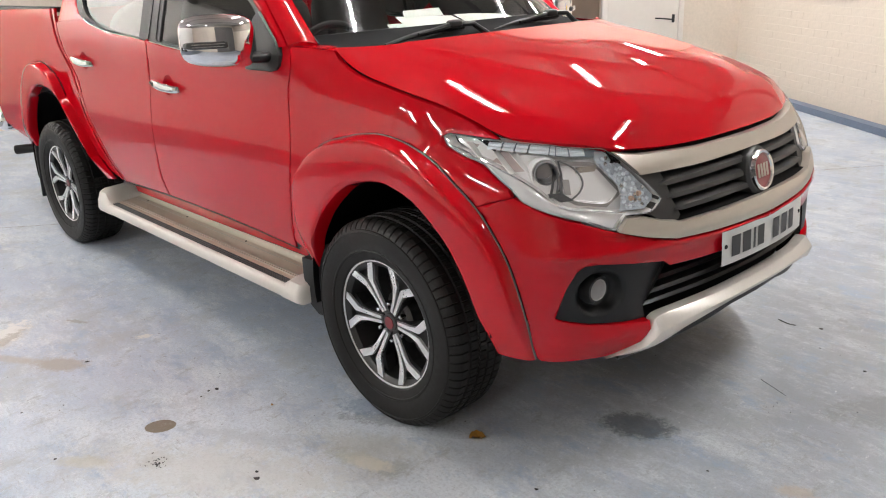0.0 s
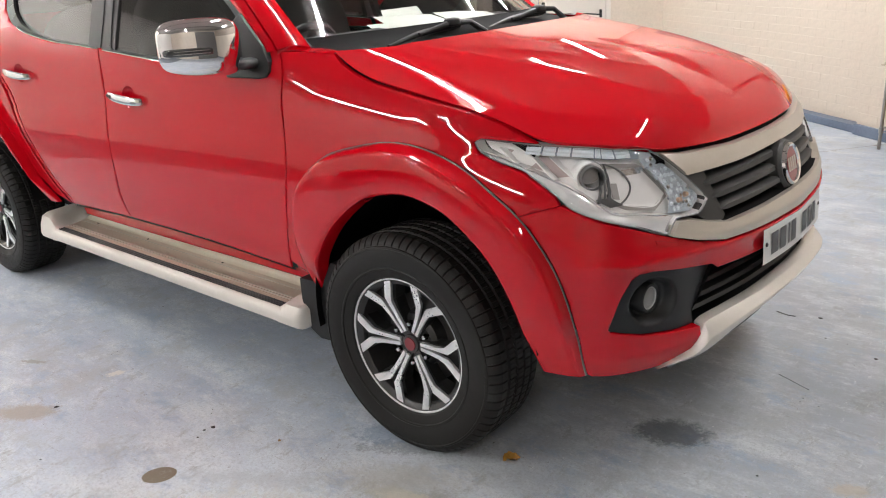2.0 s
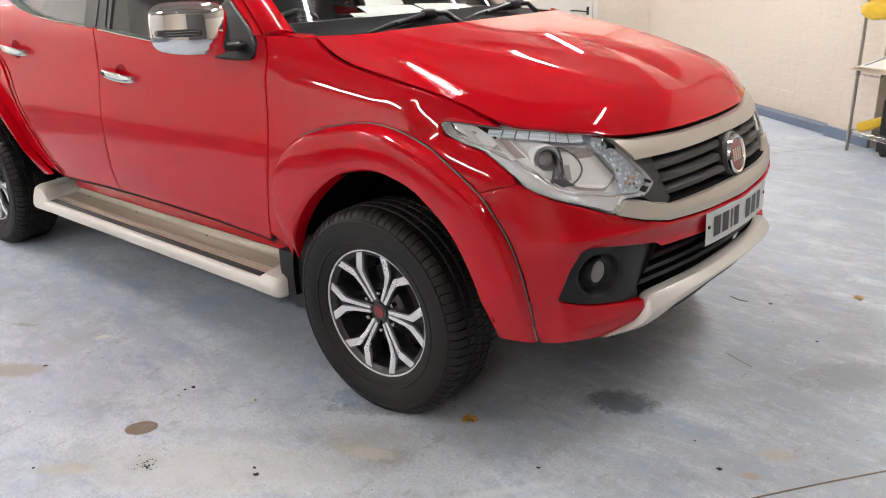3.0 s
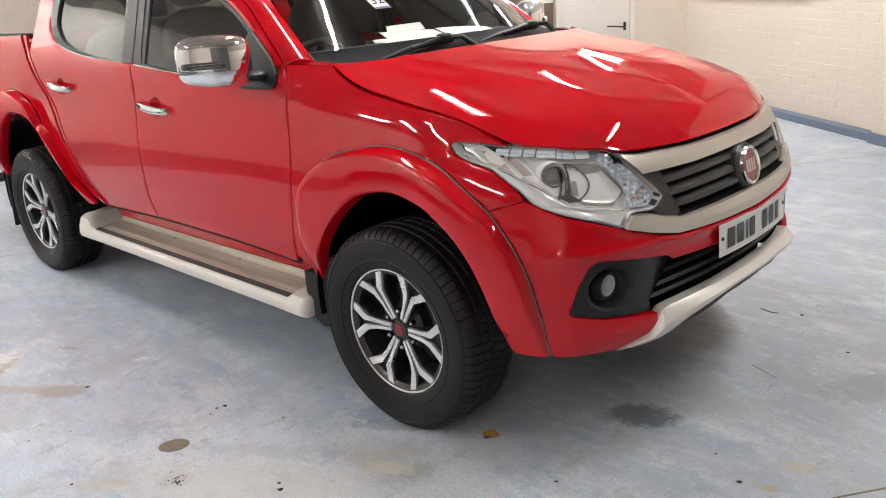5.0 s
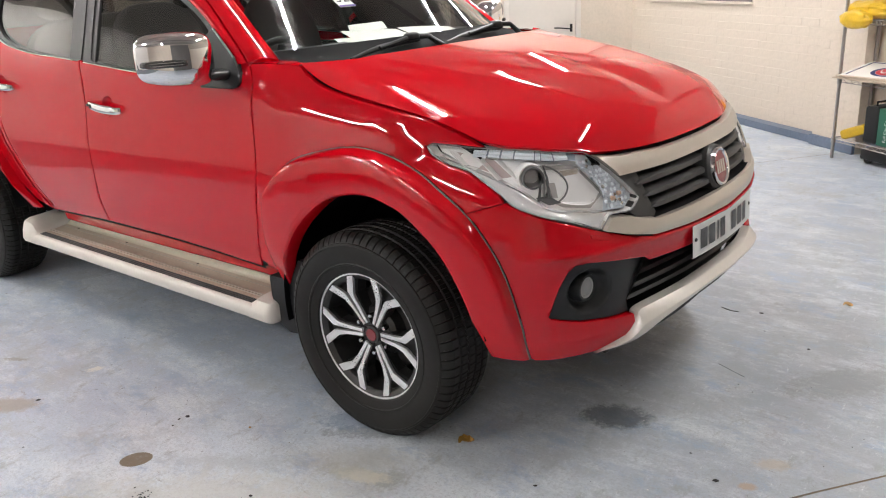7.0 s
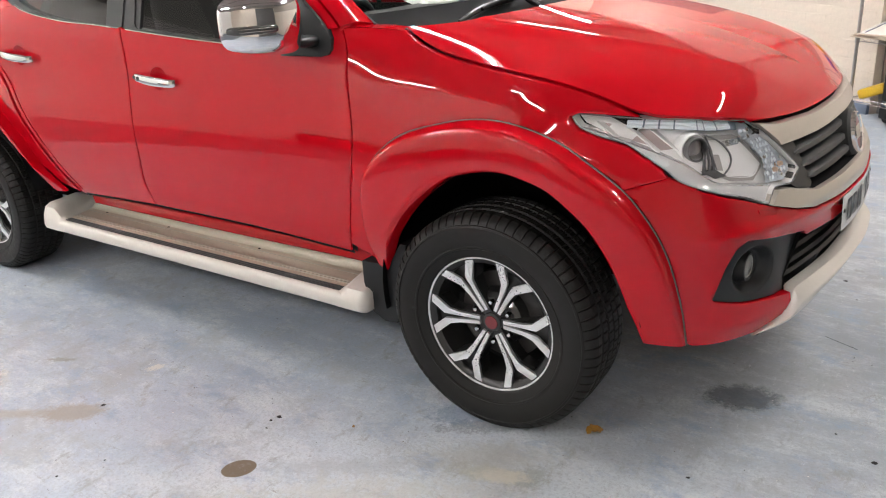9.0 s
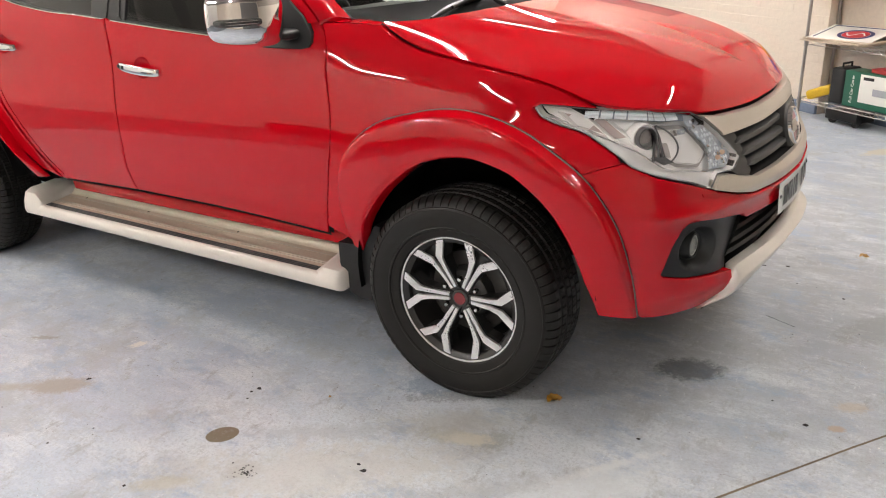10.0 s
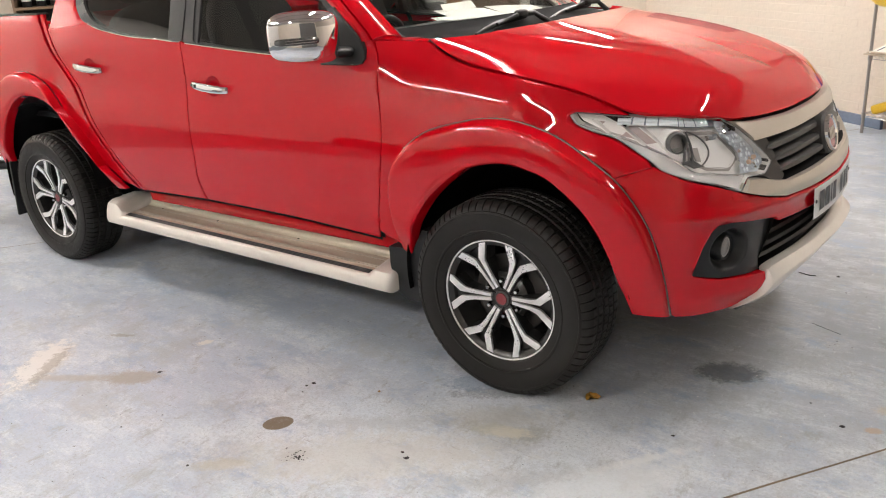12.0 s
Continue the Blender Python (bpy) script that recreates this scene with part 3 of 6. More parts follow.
def flare(outer, inner, x0):
    o, i = curve(outer, 64), curve(inner, 64)
    if abs(i[0][0] - o[0][0]) > abs(i[-1][0] - o[0][0]):
        i = i[::-1]
    rows = []
    for k, (a, b) in enumerate(zip(o, i)):
        e = min(1, min(k, 63 - k) / 6)
        row = []
        for w, bulge in ((0, 0.004), (0.012, 0.016), (0.03, 0.028), (0.055, 0.0365), (0.085, 0.0415), (0.12, 0.0440), (0.20, 0.0462), (0.32, 0.0480), (0.45, 0.0492), (0.65, 0.0508), (0.85, 0.0515), (0.94, 0.0505), (0.98, 0.046), (1.0, 0.038), (1.01, 0.012), (1.02, -0.005)):
            x, z = a[0] + (b[0] - a[0]) * w + x0, a[1] + (b[1] - a[1]) * w
            lean = max(0.0, inset(1.49 - x, a[1]) - inset(1.49 - x, b[1])) * 0.8 * (1 - w) * smooth(0.0, 0.09, w)
            row.append((x, side_y(x, z) - (bulge + lean) * (0.45 + 0.55 * e), z))
        rows.append(row)
    bm = grid(rows)
    bmesh.ops.recalc_face_normals(bm, faces=bm.faces)
    if sum(f.normal.y for f in bm.faces) > 0:
        bmesh.ops.reverse_faces(bm, faces=bm.faces)
    return bm


for outer, inner, x0 in ((ARCH_F_OUT, ARCH_F_IN, 0.0), (ARCH_R_OUT, ARCH_R_IN, -3.0)):
    both("arch_flare", lambda: flare(outer, inner, x0), RED)
    if x0 == 0.0:
        both("flare_seal", lambda: pipe([(x + x0, side_y(x + x0, z) - 0.005, z) for x, z in curve(outer, 80)], 0.0027, 8), SEAL, label="grey rubber flare seal")


# front wing, doors, cab corner and load bed
def wing_line():
    lamp_edge = [(1.062, 1.020), (1.14, 1.026), (1.222, 1.029), (1.242, 1.020), (1.218, 0.992), (1.153, 0.971), (1.075, 0.954), (0.97, 0.902), (0.95, 0.8805)]
    seam = [(1.016, 0.8615), (1.074, 0.8405)]
    rim = FLARE_F[:]                      # from the rear foot over the top to the front foot
    rim = [p for p in rim if p[0] > 1.076]
    back = [p for p in curve(JOINT_FRONT, 24)][::-1]
    gapline = GAP_LINE[:]
    top = [(2.045, 1.243), (1.95, 1.243)]
    # top rear, forward along the bonnet, round the lamp, back over the flare, up the door joint
    return gapline + lamp_edge[1:] + seam + rim[::-1] + [p for p in back if p[1] > 0.49] + top


SHOULDER = [[(q, wing_crease(q) + dz) for q in np.arange(1.12, 2.0, 0.013)] for dz in (-0.018, -0.009, 0.0, 0.009, 0.018)]
both("front_wing", lambda: panel(wing_line(), gap=0.0018, step=0.0205, lines=SHOULDER), RED)
FRONT_DOOR = curve(JOINT_FRONT, 24) + curve(SILL[:3], 16)[1:] + curve(JOINT_MIDDLE, 20)[::-1][1:] + [p for p in curve(BELT, 40) if 2.34 < p[0] < 3.15][::-1] + [(2.30, 1.20), (2.20, 1.238), (2.12, 1.250)]
REAR_DOOR = curve(JOINT_MIDDLE, 20) + curve(SILL[2:], 12)[1:] + [(p[0] - 0.045, p[1]) for p in curve(JOINT_REAR, 30)[::-1][1:-2]] + [p for p in curve(BELT, 40) if 3.18 < p[0] < 3.93][::-1]
HANDLES = ((2.945, 1.048), (3.885, 1.105))


def dish_line(s0, z0):
    return [(s0 + 0.050 * math.cos(a), z0 + 0.002 + 0.043 * math.sin(a)) for a in np.linspace(0, 2 * math.pi, 33)[:-1]]


front_doors = both("front_door", lambda: panel(FRONT_DOOR, gap=0.0018, depth=0.008, holes=[dish_line(*HANDLES[0])]), RED)
rear_doors = both("rear_door", lambda: panel(REAR_DOOR, gap=0.0018, depth=0.008, holes=[dish_line(*HANDLES[1])]), RED)
CAB_REAR = [(p[0] - 0.042, p[1]) for p in curve(JOINT_REAR, 30)] + [(p[0] - 0.008, p[1]) for p in curve(JOINT_REAR, 30)[::-1]]
both("cab_corner", lambda: panel(CAB_REAR, gap=0.001), RED)
BED = [(p[0] + 0.008, p[1]) for p in curve(JOINT_REAR, 30)] + [p for p in FLARE_R if p[1] > 0.5] + [(5.05, 0.52), (5.55, 0.60), (5.62, 0.75), (5.62, 1.345)]
both("load_bed_side", lambda: panel(BED, gap=0.002), RED)
SILL_PANEL = [(1.88, 0.50), (2.55, 0.515), (3.12, 0.518), (3.68, 0.50), (3.70, 0.42), (1.88, 0.42)]
both("sill", lambda: panel(SILL_PANEL, out=-0.05), RED)
for line in (JOINT_FRONT, JOINT_MIDDLE, JOINT_REAR, SILL, [(p[0], p[1] - 0.02) for p in BONNET_GAP], [(1.09, 0.84), (0.94, 0.885)]):
    both("joint_backing", lambda: strip(line, 0.016, -0.015), DARK)


# bonnet: a patch between its four edges, with a raised middle
def skin_edge(pts, n):
    return [Vector(shell(p[0], p[1], 0.004)) for p in curve(pts, n)]


def evened(pts, times):
    """The line with its small waves taken out; the ends stay."""
    a = np.array([tuple(p) for p in pts], float)
    for _ in range(times):
        a[1:-1] += 0.25 * (a[:-2] - 2 * a[1:-1] + a[2:])
    return [Vector(p) for p in a]


def bonnet_rows(nu=120, nv=110):
    side = evened(skin_edge([(p[0], p[1] + 0.008) for p in GAP_LINE] + [(0.85, 1.019), (0.667, 1.007), (0.585, 0.990)], nu), 60)
    front = evened(skin_edge([(0.0, 0.979), (0.14, 0.978), (0.277, 0.977), (0.42, 0.980), (0.507, 0.984), (0.585, 0.990)], nv), 60)
    rear = evened([Vector(p) for p in curve([(-0.10, 0.0, 1.262), (-0.115, -0.25, 1.261), (-0.17, -0.5, 1.254), (-0.24, -0.65, 1.247), tuple(side[0])], nv)], 60)
    middle = evened([Vector(p) for p in curve([tuple(rear[0]), (0.15, 0.0, 1.222), (0.40, 0.0, 1.165), (0.60, 0.0, 1.095), (0.70, 0, 1.045), (0.755, 0, 1.007), tuple(front[0])], nu)], 80)

    def form(i, v, wide):
        # flat raised middle, a crease beside it, then the falling flank
        u = i / (nu - 1)
        crease = 0.68 - 0.24 * u
        steep = 0.06 * smooth(-0.9, 0.1, u) * smooth(0.97, 0.50, u)
        d = fold((v - crease) * wide, 0.006)
        hollow = 0.0065 * smooth(-0.6, 0.1, u) * smooth(0.92, 0.50, u) * (1 - math.exp(-d / 0.022))
        return middle[i].z - 0.062 * (v * wide) ** 2 - steep * d - hollow

    def spread(u, v):
        return max(0.0, (v - 0.58) / 0.42) ** 2
    left = [side[i].z - form(i, 1.0, abs(side[i].y)) for i in range(nu)]
    left = [q[0] for q in evened([(q, 0, 0) for q in left], 60)]
    ends = [[q[0] for q in evened([(line[j].z - form(i, j / (nv - 1), abs(side[i].y)) - left[i] * spread(0, j / (nv - 1)), 0, 0) for j in range(nv)], 120)] for line, i in ((front, nu - 1), (rear, 0))]
    rows = []
    for i in range(nu):
        u = i / (nu - 1)
        row = []
        for j in range(nv):
            v = j / (nv - 1)
            a = (1 - v) * middle[i] + v * side[i]
            b = (1 - u) * rear[j] + u * front[j]
            c = (1 - u) * (1 - v) * rear[0] + (1 - u) * v * rear[-1] + u * (1 - v) * front[0] + u * v * front[-1]
            p = a + b - c
            z = form(i, v, abs(side[i].y)) + left[i] * spread(u, v)
            z += ends[0][j] * u ** 7 + ends[1][j] * (1 - u) ** 4
            # the last of the way to the joint
            z += (side[i].z - form(i, 1.0, abs(side[i].y)) - left[i]) * v ** 30
            p.z = z
            row.append(p)
        rows.append(row)
    return rows


def bonnet_mesh():
    bm = grid(bonnet_rows())
    bmesh.ops.recalc_face_normals(bm, faces=bm.faces)
    if sum(f.normal.z for f in bm.faces) < 0:
        bmesh.ops.reverse_faces(bm, faces=bm.faces)
    doubled(bm)
    rim = [e for e in bm.edges if e.is_boundary]
    for gone, drop in ((0.0025, 0.0025), (0.014, 0.010)):
        got = bmesh.ops.extrude_edge_only(bm, edges=rim)["geom"]
        rim = [g for g in got if isinstance(g, bmesh.types.BMEdge)]
        for v in got:
            if isinstance(v, bmesh.types.BMVert):
                if v.co.x > 0.62:
                    v.co.x -= gone * 1.5
                else:
                    v.co.y -= math.copysign(gone, v.co.y)
                v.co.z -= drop
    return bm


part("bonnet", bonnet_mesh(), RED, truck, angle=50)
part("bonnet_shadow_gap", doubled(grid([[shell(q, z, o) for z, o in ((1.004, -0.045), (0.985, -0.030), (0.960, -0.012), (0.945, -0.03))] for q in np.linspace(0, 0.60, 30)])), DARK, truck)

# front bumper
BUMPER = [(1.074, 0.8415), (1.016, 0.8625), (0.949, 0.8815), (0.92, 0.870), (0.845, 0.842), (0.733, 0.813), (0.631, 0.778), (0.545, 0.752), (0.436, 0.730), (0.308, 0.727), (0.0, 0.722), (0.0, 0.655), (0.269, 0.652), (0.455, 0.654), (0.478, 0.670), (0.60, 0.684), (0.692, 0.696), (0.735, 0.695), (0.755, 0.680), (0.785, 0.631), (0.816, 0.545), (0.808, 0.538), (0.714, 0.517), (0.597, 0.505), (0.52, 0.498), (0.519, 0.473), (0.548, 0.432), (0.647, 0.400), (0.74, 0.398), (0.86, 0.393)]


def bumper_line():
    rim = [p for p in FLARE_F if p[0] < 1.07 and p[1] > 0.385]
    return BUMPER + rim[::-1]


def bumper_relief(s, z):
    # the lip above the fog-lamp recess and the swell below it
    return 0.016 * math.exp(-((z - 0.722) / 0.022) ** 2) * smooth(0.95, 0.78, s) + 0.012 * math.exp(-((z - 0.46) / 0.04) ** 2) * smooth(0.95, 0.8, s)


bumper = part("front_bumper", doubled(panel(bumper_line(), gap=0.001, depth=0.03, relief=bumper_relief)), RED, truck)
BEZEL = [(0.816, 0.543), (0.785, 0.631), (0.755, 0.682), (0.735, 0.695), (0.692, 0.696), (0.60, 0.684), (0.478, 0.670), (0.455, 0.652), (0.533, 0.542), (0.519, 0.500), (0.597, 0.507), (0.714, 0.519), (0.808, 0.538)]


def bezel_relief(s, z):
    # dished round the lamp, shelving towards the intake
    d = math.hypot((s - 0.682) / 0.070, (z - 0.606) / 0.062)
    return -0.036 * (1 - smooth(0.78, 1.12, d)) - 0.022 * smooth(0.62, 0.46, s)



both("fog_lamp_bezel", lambda: panel(BEZEL, out=-0.006, depth=0.04, relief=bezel_relief, step=0.0065), BLACK)
INTAKE = [(0.0, 0.67), (0.27, 0.667), (0.47, 0.67), (0.56, 0.54), (0.56, 0.43), (0.44, 0.42), (0.183, 0.42), (0.0, 0.42)]
part("lower_intake", doubled(panel(INTAKE, out=-0.085, depth=0.0)), DARK, truck)
for z0, s1 in ((0.628, 0.50), (0.592, 0.53), (0.560, 0.54)):
    part("intake_slat", doubled(grid([[shell(s, z0 + dz - 0.02 * (s / 0.5) ** 2, o) for o, dz in ((-0.08, 0.006), (-0.03, 0.008), (-0.022, 0.0), (-0.03, -0.006), (-0.08, -0.008))] for s in np.linspace(0, s1, 24)])), BLACK, truck)
both("intake_end", lambda: grid([[shell(q, z, o) for o in (-0.016, -0.05, -0.10)] for q, z in ((0.458, 0.668), (0.462, 0.652), (0.495, 0.60), (0.535, 0.542), (0.522, 0.50), (0.522, 0.42))]), DARK)
SKID_TOP = spline([0.0, 0.183, 0.44, 0.497, 0.522, 0.552, 0.66], [0.534, 0.528, 0.512, 0.504, 0.470, 0.436, 0.401])
SKID_LOW = spline([0.0, 0.183, 0.383, 0.521, 0.60, 0.66], [0.503, 0.495, 0.460, 0.414, 0.402, 0.3985])


def skid_plate():
    rows = []
    for q in np.linspace(0, 0.66, 56):
        top, low = SKID_TOP(q), SKID_LOW(q)
        tall, e = top - low, smooth(0.66, 0.50, q)
        rows.append([shell(q, low + tall * f, o * (0.35 + 0.65 * e)) for f, o in ((1.0, -0.03), (1.0, 0.004), (0.96, 0.0075), (0.62, 0.030), (0.54, 0.0335), (0.45, 0.0340), (0.10, 0.029), (0.02, 0.026), (0.0, 0.020), (0.0, -0.02))])
    bm = grid(rows)
    bmesh.ops.recalc_face_normals(bm, faces=bm.faces)
    return doubled(bm)


part("skid_plate", skid_plate(), SKIDSILVER, truck, "satin silver skid plate", angle=25)
part("lower_lip", doubled(panel([(0.0, 0.512), (0.141, 0.506), (0.383, 0.460), (0.521, 0.416), (0.60, 0.40), (0.60, 0.37), (0.40, 0.405), (0.15, 0.45), (0.0, 0.455)], out=-0.008, depth=0.05)), BLACK, truck)

# grille
TOP_STRIP = [(0.585, 0.979), (0.507, 0.968), (0.277, 0.962), (0.0, 0.963), (0.0, 0.925), (0.312, 0.918), (0.523, 0.917), (0.531, 0.928)]
LOW_STRIP = [(0.598, 0.813), (0.534, 0.806), (0.471, 0.788), (0.409, 0.777), (0.295, 0.780), (0.0, 0.787), (0.0, 0.728), (0.308, 0.731), (0.436, 0.734), (0.545, 0.757), (0.628, 0.780)]
GRILLE = [(0.0, 0.93), (0.312, 0.923), (0.523, 0.922), (0.464, 0.853), (0.468, 0.839), (0.51, 0.81), (0.471, 0.783), (0.409, 0.772), (0.295, 0.775), (0.0, 0.782)]
GRILLE_END = [(0.522, 0.917), (0.465, 0.853), (0.469, 0.839), (0.512, 0.811), (0.471, 0.786), (0.409, 0.775), (0.395, 0.79), (0.415, 0.83), (0.425, 0.87), (0.44, 0.918)]
grille = part("grille", doubled(panel(GRILLE, out=-0.075, depth=0.0)), DARK, truck, "matt dark grey slatted grille")
both("grille_cheek", lambda: panel(GRILLE_END, out=-0.012, depth=0.05, step=0.012), GREYTRIM, grille)
part("grille_floor", doubled(grid([[shell(q, 0.787 - 0.01 * (q / 0.45) ** 2, o) for o in (0.0, -0.04, -0.08)] for q in np.linspace(0, 0.47, 24)])), DARK, grille)
part("top_strip", doubled(panel(TOP_STRIP, out=0.010, depth=0.03, step=0.012, relief=lambda s, z: -0.005 * smooth(0.935, 0.918, z))), SILVER, grille, "satin silver upper grille bar")
part("bottom_strip", doubled(panel(LOW_STRIP, out=0.012, depth=0.03, step=0.012, relief=lambda s, z: 0.004 * math.exp(-((z - 0.757) / 0.014) ** 2))), SILVER, grille, "satin silver lower grille bar")
for z0, s1 in ((0.893, 0.455), (0.855, 0.435), (0.818, 0.415)):
    for k in (0, 1):
        rows = []
        for s in np.linspace(0.05, s1, 26):
            e = min(1, (s1 - s) / 0.03)
            rows.append([shell(s, z0 - 0.012 * (s / 0.45) ** 2 + dz * (0.25 + 0.75 * e), o) for o, dz in ((-0.07, 0.010), (-0.012, 0.012), (-0.004, 0.007), (-0.006, -0.006), (-0.02, -0.011), (-0.07, -0.012))])
        bm = grid(rows)
        part("slat", bm if k == 0 else flipped(bm), GREYTRIM, grille)

# side step
STEP_X = (-0.50, -2.44)


STEPBEIGE = mat("champagne_step", (0.66, 0.59, 0.475), 0.42, metal=0.1, spread=0.05, scale=20)
STEPTAN = mat("tan_anodised_tread", (0.60, 0.495, 0.395), 0.38, metal=0.2, spread=0.06, scale=20)
STEPEDGE = mat("satin_step_rail", (0.68, 0.645, 0.585), 0.42, metal=0.1, spread=0.03)


def along_step(profile, x0, x1, n=12):
    return grid([[(x, y, z + 0.012 * (STEP_X[0] - x) / 1.94) for y, z in profile] for x in np.linspace(x0, x1, n)])


for k in (0, 1):
    fl = (lambda b: b) if k == 0 else flipped
    x0, x1 = STEP_X[0] - 0.03, STEP_X[1] + 0.10
    st = part("side_step", fl(along_step([(-0.58, 0.432), (-0.640, 0.428), (-0.652, 0.420), (-0.660, 0.408), (-0.682, 0.362), (-0.688, 0.354), (-0.697, 0.3505)], x0, x1)), STEPBEIGE, truck, "champagne aluminium running board with ribbed tread", angle=40)
    part("tread", fl(along_step([(-0.693, 0.3495), (-0.697, 0.350), (-0.823, 0.345), (-0.826, 0.340)], x0, x1)), STEPTAN, st, "tan anodised tread")
    part("underside", fl(along_step([(-0.62, 0.39), (-0.62, 0.29), (-0.84, 0.286)], x0, x1)), DARK, st)
    part("rubber_strip", fl(along_step([(-0.823, 0.3455), (-0.826, 0.3475), (-0.830, 0.3475), (-0.832, 0.3445), (-0.836, 0.3445), (-0.838, 0.3475), (-0.842, 0.3475), (-0.844, 0.3445), (-0.848, 0.3445), (-0.850, 0.3475), (-0.854, 0.3475), (-0.856, 0.3445), (-0.862, 0.3445)], x0, x1)), BLACK, st, "black ribbed rubber strip", angle=20)
    part("outer_rail", fl(along_step([(-0.858, 0.342), (-0.861, 0.3465), (-0.871, 0.3455), (-0.879, 0.341), (-0.885, 0.331), (-0.887, 0.314), (-0.882, 0.297), (-0.868, 0.286), (-0.84, 0.284)], x0, x1)), STEPEDGE, st, "pale satin outer rail")
    for y0, w in ((-0.720, 0.003), (-0.783, 0.003), (-0.797, 0.003)):
        part("tread_line", fl(along_step([(y0 + w, 0.3465), (y0 + w * 0.7, 0.3500), (y0 - w * 0.7, 0.3500), (y0 - w, 0.3460)], x0, x1, 4)), SILVER, st)
    for x in (-0.62, -1.18, -1.75, -2.2):
        p = moved(lathe([(0.0, -0.001), (0.004, -0.001), (0.0055, 0.001)], 12), Matrix.Translation((x, -0.705, 0.3510 + 0.012 * (STEP_X[0] - x) / 1.94)) @ Matrix.Rotation(radians(-90), 4, "X"))
        part("screw", fl(p), DARK, st)
    for x0, x1, nose in ((-0.615, -0.485, -1), (-2.30, -2.47, 1)):
        rows = []
        for t in np.linspace(0, 1, 12):
            x = x0 + (x1 - x0) * t
            h = 0.062 if nose > 0 else 0.026
            c = Vector((x, -0.76, 0.328 + 0.012 * (STEP_X[0] - x) / 1.94))
            lift = h * smooth(0.0, 0.42 if nose > 0 else 0.30, t)
            drop = 1 - 0.25 * max(0, (t - 0.80) / 0.20) ** 2
            skew = 0.05 * nose * (1 - t)
            rows.append([c + Vector((-skew * (y + 0.125) * 3 * nose, y * drop, (z - 0.0) * drop)) for y, z in ((0.13, 0.070), (0.06, 0.026 + lift), (-0.02, 0.021 + lift), (-0.075, 0.019 + lift), (-0.105, 0.018 + lift * 0.8), (-0.122, 0.004 + lift * 0.35), (-0.128, -0.014), (-0.122, -0.034), (-0.10, -0.046), (0.05, -0.046), (0.13, -0.03))])
        bm = grid(rows, closed_v=True)
        bm.faces.new([v for v in bm.verts][-11:])
        bmesh.ops.recalc_face_normals(bm, faces=bm.faces)
        part("end_cap", fl(bm), STEPEDGE, st, "pale satin end cap", angle=42)


# wheels
def tyre_mesh():
    """Road tyre: five ribs parted by deep grooves, cut across into blocks, and a plain side with two raised rings."""
    bm = bmesh.new()
    prof = [(0.222, 0.095), (0.232, 0.108), (0.25, 0.115), (0.258, 0.117), (0.260, 0.1205), (0.265, 0.1215), (0.268, 0.1195), (0.285, 0.124), (0.31, 0.1255), (0.328, 0.122), (0.330, 0.1245), (0.335, 0.1225), (0.337, 0.119), (0.345, 0.1155), (0.352, 0.110), (0.358, 0.104), (0.363, 0.097), (0.3665, 0.089)]
    ribs = [(0.089, 0.061), (0.053, 0.023), (0.015, -0.015), (-0.023, -0.053), (-0.061, -0.089)]
    full = [(r, y, -1 if r < 0.34 else 0) for r, y in prof]
    for k, (a, b) in enumerate(ribs):
        crown = 0.3705 - 0.0015 * abs(k - 2)
        full += [(crown, a - 0.002, k), (crown + 0.0004, (a + b) / 2, k), (crown, b + 0.002, k)]
        if k < 4:
            full += [(0.3625, b - 0.0005, -1), (0.3625, b - 0.0075, -1)]
    full += [(r, -y, -1 if r < 0.34 else 4) for r, y in prof[::-1]]
    rows = []
    blocks = 72
    for i in range(blocks):
        for f, cut in ((0.0, 0.0), (0.07, 0.006), (0.13, 0.006), (0.20, 0.0), (0.55, 0.0), (0.575, 0.0025), (0.60, 0.0)):
            row = []
            for r, y, rib in full:
                shift = 0.0 if rib in (-1, 0, 4) else (0.33, 0.0, 0.6, 0.2, 0.0)[rib]
                a = 2 * math.pi * (i + f + shift) / blocks + (0.10 * y if abs(y) < 0.06 else 0.0)
                c = cut if rib >= 0 else 0.0
                if rib in (0, 4) and f > 0.3:
                    c = 0.0
                row.append(((r - c) * math.sin(a), y, (r - c) * math.cos(a)))
            rows.append(row)
    grid(rows, bm, closed_u=True)
    bmesh.ops.recalc_face_normals(bm, faces=bm.faces)
    return bm


def plate_from(outline, y0, y1, taper=0.0):
    """A flat piece of spoke, standing from depth y0 to face y1 (towards -y)."""
    bm = bmesh.new()
    top = [bm.verts.new((x, y1, z)) for x, z in outline]
    cx, cz = sum(p[0] for p in outline) / len(outline), sum(p[1] for p in outline) / len(outline)
    low = [bm.verts.new((x + (x - cx) * taper, y0, z + (z - cz) * taper)) for x, z in outline]
    bm.faces.new(top)
    n = len(outline)
    for i in range(n):
        bm.faces.new((top[i], low[i], low[(i + 1) % n], top[(i + 1) % n]))
    bmesh.ops.recalc_face_normals(bm, faces=bm.faces)
    return bm


def turned(bm, a):
    bmesh.ops.rotate(bm, verts=bm.verts, cent=(0, 0, 0), matrix=Matrix.Rotation(a, 3, "Y"))
    return bm


